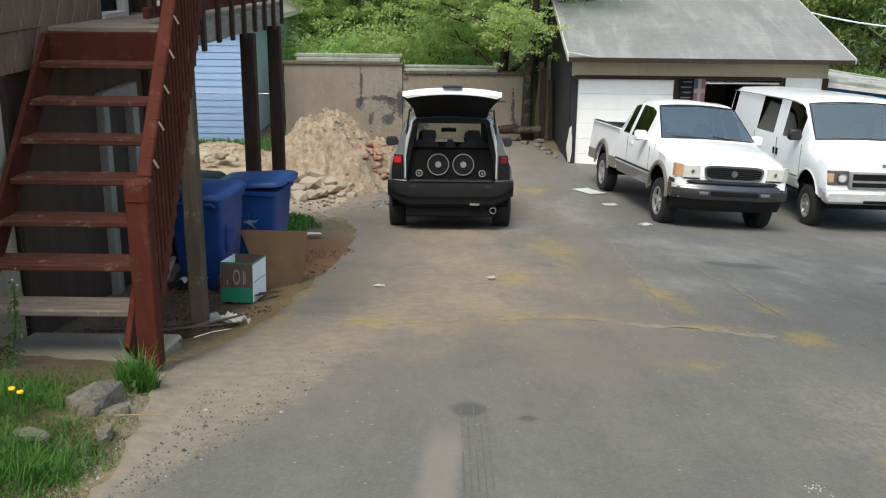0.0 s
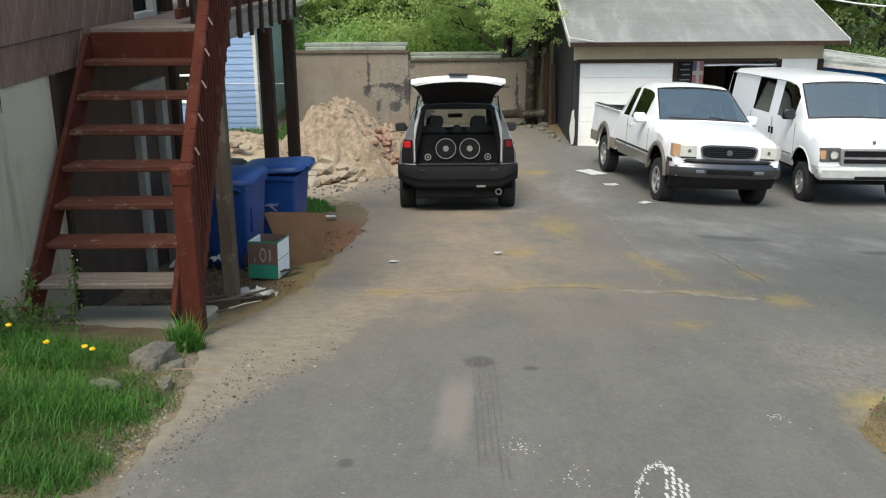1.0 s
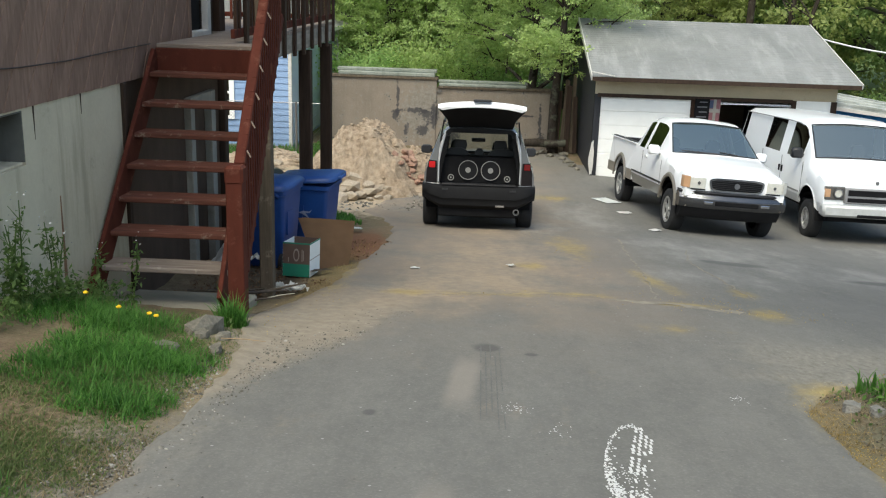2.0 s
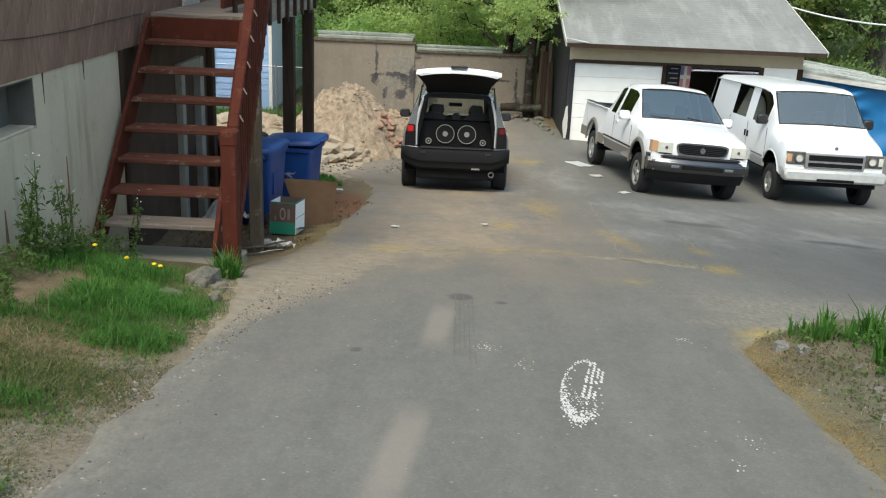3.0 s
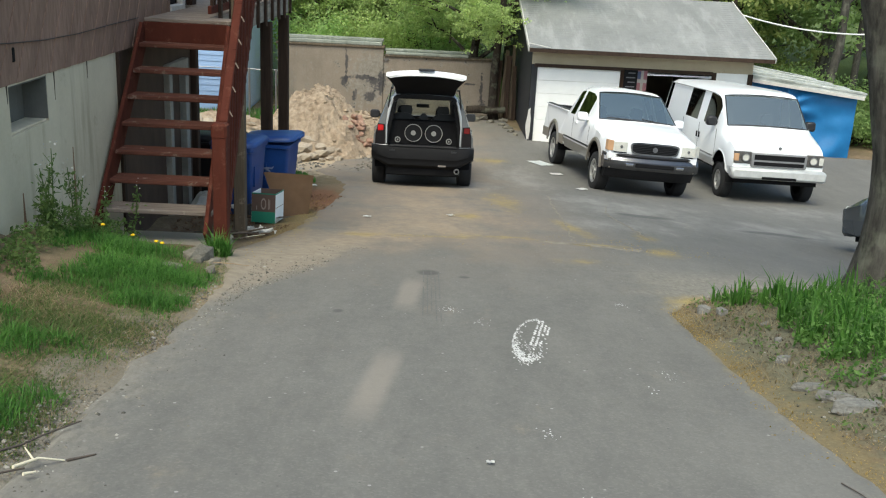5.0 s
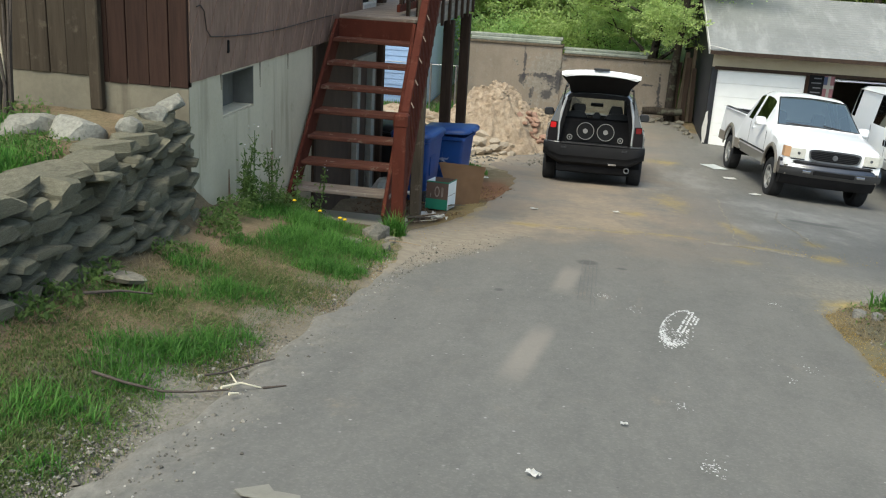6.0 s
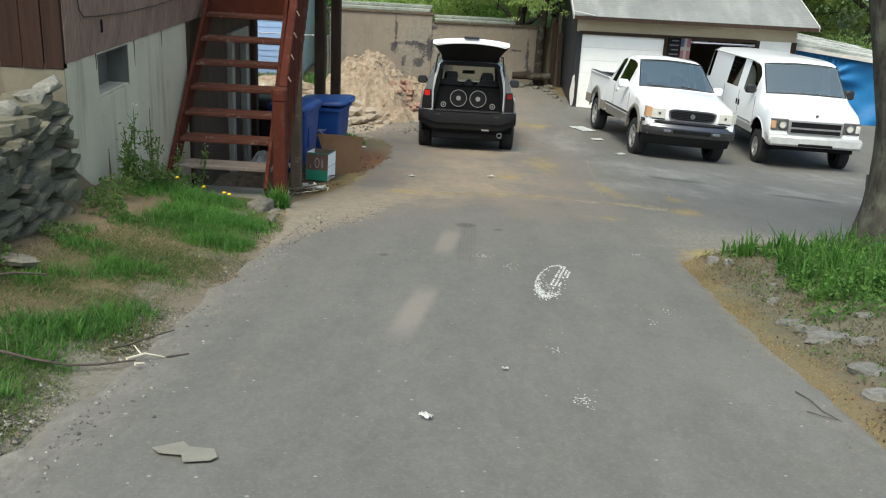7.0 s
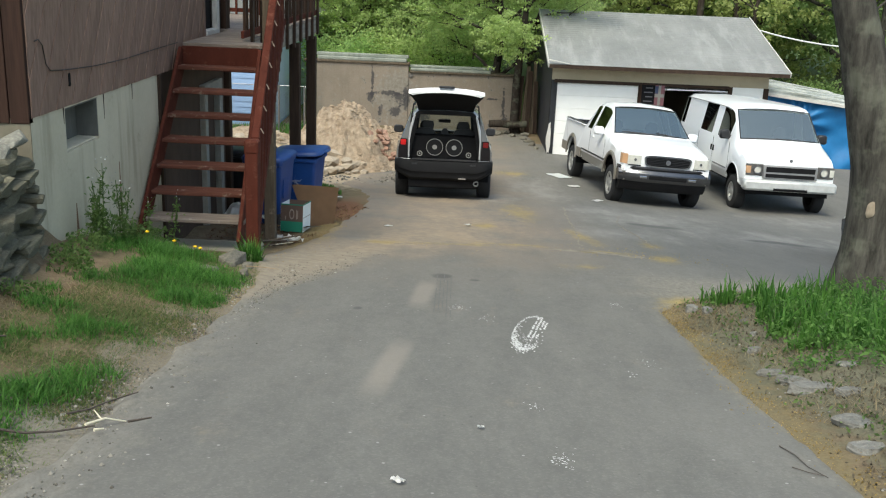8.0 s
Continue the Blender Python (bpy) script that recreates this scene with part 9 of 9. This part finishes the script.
yard_grass()
blades("short_turf", [(-2.1 + 0.5 * noise.noise(Vector((k * 1.7, 0, 0))), -0.6 + 0.0375 * k, 0.45, 430, 0.036) for k in range(190)] + [(-1.82 + 0.16 * noise.noise(Vector((k * 1.3, 5, 0))), -0.4 + 0.055 * k, 0.26, 230, 0.028) for k in range(105)], M_TURF, "thin short olive turf over bare soil", 11, 0.0028, bend=1.6)
blades("grass_tuft", [(-1.82, 6.48, 0.11, 330, 0.26)], M_GRASS, "dark green grass tuft at the slab corner", 2, 0.005, bend=0.8)
blades("dry_grass", [(-2.1, 3.0, 0.8, 3200, 0.04), (-2.35, 3.75, 0.35, 900, 0.04), (-2.15, 2.2, 0.35, 900, 0.035), (-2.5, 1.7, 0.4, 700, 0.035), (-1.9, 4.0, 0.6, 1500, 0.04), (-2.1, 1.6, 0.7, 1500, 0.035), (-1.95, 0.6, 0.4, 700, 0.03), (-1.65, 5.7, 0.3, 350, 0.03), (2.35, 4.6, 0.4, 700, 0.06), (2.35, 3.4, 0.35, 500, 0.05), (2.5, 2.3, 0.4, 500, 0.05), (2.2, 5.2, 0.35, 400, 0.05), (-1.65, 9.0, 0.3, 400, 0.03), (-1.6, 10.5, 0.3, 300, 0.03)] + [(-1.62 - 0.06 * (k % 3), 1.4 + 0.22 * k, 0.16, 110, 0.028) for k in range(24)],
       M_STRAW, "dry straw-coloured grass litter", 3, 0.0022, "dry grass", 3.0)
blades("lawn", [(-5.5, 25.3, 1.5, 1500, 0.22), (-7.5, 25.2, 1.4, 1200, 0.22), (-4.0, 26.6, 0.8, 700, 0.22), (-2.6, 16.2, 0.4, 500, 0.16), (-2.35, 15.6, 0.35, 300, 0.14), (-4.6, 16.5, 1.2, 600, 0.12)], M_GRASS, "strip of green grass by the blue house", 4, 0.012)
blades("terrace_grass", [(-3.9, 2.5, 0.6, 2600, 0.15), (-4.4, 1.8, 0.7, 2400, 0.16), (-3.7, 1.4, 0.45, 1100, 0.13), (-4.6, 3.1, 0.6, 1500, 0.15), (-3.8, 0.6, 0.7, 1500, 0.14), (-4.1, 3.9, 0.35, 350, 0.13), (-5.0, 2.4, 0.7, 1500, 0.16), (-3.62, 2.0, 0.25, 500, 0.12), (-3.6, 2.9, 0.25, 450, 0.10), (-3.75, 3.2, 0.35, 700, 0.09), (-4.3, 3.0, 0.5, 1200, 0.10), (-4.9, 3.4, 0.5, 800, 0.12)], M_GRASS, "green grass on the raised terrace", 5)
blades("iris", [(2.44, 5.36, 0.06, 20, 0.20), (2.52, 5.12, 0.08, 34, 0.25), (2.62, 5.28, 0.06, 20, 0.24), (2.74, 5.0, 0.10, 44, 0.27), (2.85, 5.12, 0.09, 40, 0.27), (2.68, 4.45, 0.09, 44, 0.32), (2.78, 4.62, 0.10, 40, 0.29), (2.95, 4.85, 0.13, 50, 0.29), (3.2, 5.0, 0.2, 60, 0.29), (3.45, 5.3, 0.25, 50, 0.29), (3.0, 4.3, 0.2, 70, 0.29), (3.3, 4.2, 0.25, 70, 0.29),
                (2.62, 3.95, 0.10, 36, 0.26), (2.85, 3.8, 0.16, 60, 0.27), (2.60, 3.5, 0.08, 24, 0.22), (3.15, 3.6, 0.22, 70, 0.28), (3.35, 3.2, 0.25, 60, 0.26), (3.6, 4.7, 0.3, 70, 0.30)], M_IRIS, "stiff green iris leaves on the planted bank", 6, 0.0095, "iris", 0.55)


def leafy(name, spots, leaf, mat, label, seed, cat="plants"):
    """Low broad-leaved growth: (x, y, radius, count, height)."""
    nr = np.random.default_rng(seed)
    cs = []
    for x, y, r, n, h in spots:
        a, q = nr.uniform(0, 2 * pi, n), r * np.sqrt(nr.uniform(0, 1, n))
        px, py = x + q * np.cos(a), y + q * np.sin(a)
        z = np.array([gz(u, v) for u, v in zip(px, py)]) + h * nr.uniform(0.08, 1, n) * (1 - 0.4 * (q / r) ** 2)
        cs.append(np.stack([px, py, z], 1))
    ob = new(name, quads_mesh(name, np.concatenate(cs), leaf, mat, nr, 1.6, 0.45))
    return tagged(ob, label, cat, kind="stuff")


leafy("ground_cover", [(x, y, r, int(n * 0.62), h) for x, y, r, n, h in ((2.64, 4.2, 0.13, 220, 0.22), (2.60, 3.8, 0.15, 260, 0.19), (2.58, 3.4, 0.14, 220, 0.15), (2.52, 3.05, 0.13, 160, 0.11), (2.78, 3.05, 0.18, 260, 0.16), (2.75, 3.45, 0.16, 240, 0.18), (2.46, 5.2, 0.10, 90, 0.10), (2.66, 5.1, 0.12, 140, 0.13), (2.75, 4.8, 0.14, 160, 0.15), (2.95, 4.2, 0.28, 480, 0.26), (2.92, 3.6, 0.26, 460, 0.24), (3.0, 3.2, 0.26, 380, 0.20), (3.25, 3.9, 0.3, 620, 0.28), (3.4, 3.35, 0.34, 620, 0.26), (3.25, 2.85, 0.2, 180, 0.14), (3.5, 4.3, 0.4, 700, 0.3), (3.6, 2.7, 0.3, 380, 0.2), (3.7, 5.0, 0.35, 600, 0.28), (2.85, 2.75, 0.12, 60, 0.10), (3.4, 2.0, 0.3, 240, 0.14), (2.95, 4.75, 0.16, 100, 0.18), (3.3, 4.9, 0.3, 360, 0.24))], 0.021, M_COVER, "bright green leafy ground cover on the bank", 7)
blades("bank_shoots", [(2.9, 4.1, 0.3, 150, 0.30), (3.2, 3.7, 0.32, 170, 0.30), (3.3, 3.2, 0.3, 120, 0.26), (3.5, 4.4, 0.4, 150, 0.32), (2.75, 3.5, 0.16, 60, 0.22)], M_IRIS, "slender green shoots on the planted bank", 26, 0.005, "plants", 0.9)
leafy("wall_weeds", [(-2.97, 5.5, 0.10, 220, 0.46), (-2.95, 5.6, 0.14, 240, 0.36), (-2.88, 5.9, 0.16, 200, 0.26), (-2.9, 5.15, 0.2, 220, 0.2), (-2.8, 6.2, 0.2, 200, 0.2), (-2.85, 6.3, 0.18, 220, 0.26), (-2.8, 6.75, 0.16, 160, 0.22), (-2.75, 4.35, 0.18, 180, 0.16), (-2.7, 3.4, 0.14, 120, 0.12), (-2.62, 2.2, 0.14, 130, 0.14), (-2.58, 1.6, 0.14, 160, 0.12), (-2.62, 1.9, 0.12, 140, 0.12), (-2.66, 2.5, 0.12, 120, 0.14), (-2.85, 4.6, 0.16, 200, 0.16), (-2.9, 4.85, 0.12, 120, 0.2), (-1.84, 6.36, 0.08, 40, 0.10)], 0.022, M_WEED, "leafy weeds along the foundation", 8, "weeds")
M_DEAD_LEAF = foliage("dead_leaf", (0.11, 0.062, 0.034), (0.22, 0.135, 0.08))
leafy("dead_leaves", [(-2.55, 8.4, 0.5, 400, 0.05), (-2.5, 9.3, 0.5, 400, 0.05), (-2.6, 10.2, 0.5, 300, 0.05), (-1.95, 9.2, 0.4, 160, 0.04), (-1.75, 11.3, 0.5, 160, 0.04), (-1.75, 12.6, 0.6, 160, 0.04)], 0.02, M_DEAD_LEAF, "dead brown leaves and bark litter by the bins", 13, "leaf litter")
M_CATKIN = foliage("fallen_catkin", (0.30, 0.20, 0.06), (0.46, 0.33, 0.12))
_rl = random.Random(15)
leafy("catkin_litter", [(float(np.interp(0.4 + 0.11 * k, [c[0] for c in EDGE_R], [c[1] for c in EDGE_R])) + 0.04 + 0.07 * _rl.gauss(0, 1), 0.4 + 0.11 * k, 0.12, int(60 * _rl.uniform(0.2, 1.4)), 0.035) for k in range(48)]
      + [(2.7 + 0.35 * _rl.gauss(0, 1), 8.4 + 0.25 * _rl.gauss(0, 1), 0.16, 26, 0.035) for k in range(26)]
      + [(-0.6 + 0.1 * k, 8.55 + 0.2 * _rl.gauss(0, 1), 0.2, 9, 0.035) for k in range(24)]
      + [(1.6 + 0.08 * k, 8.9 + 0.25 * _rl.gauss(0, 1), 0.2, 12, 0.035) for k in range(14)]
      + [(-1.5 + 0.12 * _rl.gauss(0, 1), 6.4 + 0.14 * k, 0.2, 20, 0.035) for k in range(44)]
      + [(1.25 + 0.3 * _rl.gauss(0, 1), 10.0 + 0.2 * k, 0.25, 10, 0.035) for k in range(28)], 0.007, M_CATKIN, "ochre fallen catkins along the asphalt edge", 16, "litter")
M_BANK_LEAF = foliage("grey_leaf_litter", (0.085, 0.068, 0.048), (0.24, 0.20, 0.15))
leafy("bank_litter", [(2.5 + 0.45 * noise.noise(Vector((k * 1.9, 7, 0))), 0.8 + 0.1 * k, 0.3, 75, 0.03) for k in range(46)], 0.011, M_BANK_LEAF, "grey-brown dry leaf litter over the bank", 17, "leaf litter")
leafy("moss_plants", [(-3.65, 3.1, 0.35, 500, 0.07), (-3.7, 3.6, 0.3, 350, 0.06), (-4.2, 3.2, 0.4, 500, 0.08), (-3.55, 2.2, 0.25, 300, 0.08), (-4.4, 3.6, 0.25, 220, 0.14), (-4.25, 4.2, 0.2, 160, 0.18)], 0.020, M_WEED, "small green plants on the terrace", 9)


leafy("bank_weeds", [(2.35 + 0.35 * noise.noise(Vector((k * 2.1, 3, 0))), 1.2 + 0.24 * k, 0.12, 26, 0.07) for k in range(18)], 0.016, M_WEED, "small weeds in the bank's bare soil", 12, "weeds")


def stalks():
    """Tall weeds gone to flower against the foundation."""
    rng, nr = random.Random(6), np.random.default_rng(6)
    for x, y, h in ((-2.98, 5.42, 0.62), (-2.95, 5.52, 0.75), (-2.98, 5.62, 0.6), (-2.9, 5.85, 0.5), (-2.96, 6.1, 0.55), (-2.85, 6.5, 0.42), (-2.72, 6.85, 0.55), (-2.95, 6.0, 0.62)):
        t = thing("flowering_weed", Matrix.Translation((x, y, gz(x, y) - 0.02)), "tall flowering weed against the foundation wall", "weed", "flowering weeds")
        bm = B()
        top = Vector((rng.uniform(-0.05, 0.1), rng.uniform(-0.12, 0.12), h))
        tube(bm, [(0, 0, 0), top * 0.5 + Vector((0.015, 0, 0)), top], [0.006, 0.005, 0.003], 6)
        for k in range(4):
            p = top * rng.uniform(0.5, 0.9)
            tube(bm, [p, p + Vector((rng.uniform(-0.09, 0.09), rng.uniform(-0.09, 0.09), 0.1))], [0.003, 0.002], 5)
        part("stem", bm, M_WEED, t)
        c = np.array([np.array(top * u) + nr.normal(size=3) * 0.03 for u in nr.uniform(0.1, 0.95, 60)])
        ob = new("leaves", quads_mesh("leaves", c, 0.026, M_WEED, nr, 0.8, 0.4))
        ob.parent = t
        c = np.array([np.array(top) + nr.normal(size=3) * [0.03, 0.03, 0.035] for _ in range(7)])
        ob = new("blossom", quads_mesh("blossom", c, 0.007, M_PETAL, nr, 1.5, 0.9))
        ob.parent = t
    for x, y in ((-2.30, 5.5), (-2.10, 5.62), (-2.62, 5.75), (-2.16, 5.66)):
        t = thing("dandelion", Matrix.Translation((x, y, gz(x, y) - 0.01)), "yellow dandelion in the grass", "dandelion", "dandelions")
        h = rng.uniform(0.14, 0.22)
        part("stem", tube(B(), [(0, 0, 0), (0.01, 0, h)], 0.004, 5), M_WEED, t)
        bm = B()
        bmesh.ops.create_icosphere(bm, subdivisions=2, radius=0.018, matrix=Matrix.Translation((0.01, 0, h)) @ Matrix.Diagonal((1, 1, 0.5, 1)))
        for v in bm.verts:
            v.co += Vector((rng.uniform(-1, 1), rng.uniform(-1, 1), rng.uniform(-1, 1))) * 0.003
        part("flower_head", bm, M_YELLOW, t)


stalks()


# ---- the near tree ----
M_POST_SCAR = plain("bare_wood", (0.30, 0.245, 0.18), 0.85, 0, 0.2, 12)

def near_tree():
    bx, by = 4.0, 5.72
    z0 = gz(bx, by) - 0.1
    t = thing("shade_tree", Matrix.Translation((bx, by, z0)), "thick grey-barked forked tree on the planted bank", "tree")
    o = Vector((bx, by, z0))
    bm = B()

    def limb(pts, n=20, flare=0.0):
        rings = []
        for k, (x, y, z, r) in enumerate(pts):
            ring = []
            for i in range(n):
                a = 2 * pi * i / n
                rr = r * (1 + 0.07 * noise.noise(Vector((cos(a) * 1.5, sin(a) * 1.5, z * 1.3))) + 0.03 * noise.noise(Vector((cos(a) * 5, sin(a) * 5, z * 2))))
                ring.append(bm.verts.new(Vector((x + rr * cos(a), y + rr * sin(a), z)) - o))
            rings.append(ring)
        for a, b in zip(rings, rings[1:]):
            for i in range(n):
                bm.faces.new((a[i], a[(i + 1) % n], b[(i + 1) % n], b[i]))

    limb([(4.02, 5.72, z0, 0.46), (4.02, 5.72, z0 + 0.22, 0.37), (4.02, 5.72, z0 + 0.5, 0.325), (4.01, 5.72, 2.85, 0.30), (4.0, 5.72, 3.1, 0.295), (3.97, 5.72, 3.36, 0.29), (3.88, 5.73, 3.65, 0.275), (3.75, 5.74, 4.0, 0.225), (3.62, 5.76, 4.4, 0.19), (3.48, 5.78, 4.8, 0.18), (3.3, 5.85, 5.6, 0.16), (3.0, 6.1, 7.0, 0.12), (2.6, 6.6, 8.6, 0.05)])
    limb([(4.12, 5.72, 3.3, 0.20), (4.24, 5.73, 3.75, 0.20), (4.36, 5.75, 4.2, 0.19), (4.5, 5.8, 4.8, 0.18), (4.8, 6.0, 6.2, 0.14), (5.3, 6.2, 8.4, 0.05)])
    rng = random.Random(2)
    nr = np.random.default_rng(2)
    cs = []
    for k in range(22):
        base = Vector((3.1, 6.0, 6.6)) if k % 2 else Vector((4.85, 6.05, 6.5))
        a = k * 2.4
        e = base + Vector((cos(a) * rng.uniform(1.0, 3.2), sin(a) * rng.uniform(0.8, 2.6), rng.uniform(1.2, 4.0)))
        tube(bm, [base - o, base.lerp(e, 0.5) - o + Vector((0, 0, 0.25)), e - o], [0.07, 0.04, 0.01], 7)
        cs.append(np.array(e - o) + nr.normal(size=(220, 3)) * [0.6, 0.6, 0.4])
    part("trunk", bm, M_BARK, t, smooth=60)
    ob = new("crown", quads_mesh("crown", np.concatenate(cs), 0.06, M_LEAF, nr, 0.8))
    ob.parent = t
    sc = boulder_mesh(rng, 0.03, 0.09, 0.17, M_POST_SCAR, "bark_scar", 0.1)
    s = new("bark_scar", sc)
    s.parent = t
    s.matrix_basis = Matrix.Translation(Vector((3.80, 5.50, 3.05)) - o) @ pose(0, 0, 0, 0, 0, 40)
    tagged(s, "pale oval scar in the bark")


near_tree()


def dead_shrub():
    rng = random.Random(12)
    x, y = -4.45, 4.25
    t = thing("dead_shrub", Matrix.Translation((x, y, gz(x, y) - 0.03)), "dead brown shrub with broken stems by the house front", "shrub")
    for k in range(16):
        a = rng.uniform(0, 6.28)
        h = rng.uniform(0.5, 0.95)
        e = Vector((cos(a) * 0.12 * h, sin(a) * 0.12 * h, h))
        part("stem", tube(B(), [(0.05 * cos(a), 0.05 * sin(a), 0), e * 0.5 + Vector((0.02, 0, 0)), e], [0.018, 0.014, 0.007], 6), M_TWIG if k % 5 else M_TWIG_PALE, t)


dead_shrub()


# ---- cables ----
def cable(name, pts, r, mat, label):
    if name == "wall_cable":
        pts = [HOUSE_GROW @ Vector(p) for p in pts]
    base = Vector(pts[0])
    solo(name, tube(B(), [Vector(p) - base for p in pts], r, 7), mat, Matrix.Translation(base), label, "cable", smooth=60)


def sag(a, b, drop, n=16):
    a, b = Vector(a), Vector(b)
    return [a.lerp(b, k / n) - Vector((0, 0, drop * 4 * (k / n) * (1 - k / n))) for k in range(n + 1)]


cable("overhead_cable", sag((8.9, 27.35, 3.56), (19.0, 27.4, 4.6), 0.95, 28), 0.022, M_CABLE, "white overhead cable hung from the garage")
cable("wall_cable", [(-3.10, 4.80, 4.24), (-3.095, 4.86, 4.25), (-3.095, 4.93, 4.2), (-3.095, 4.97, 4.05), (-3.095, 5.05, 3.99), (-3.095, 5.38, 3.965), (-3.095, 6.04, 3.935), (-3.095, 6.8, 3.925), (-3.095, 7.6, 3.94), (-3.095, 8.6, 3.95)], 0.005, M_CABLE_DARK, "thin brown cable along the siding")
part("knot_hole", box(B(), 0.008, 0.016, 0.75, 0.79, 1.82, 1.93, 0.01), M_DARK, house)
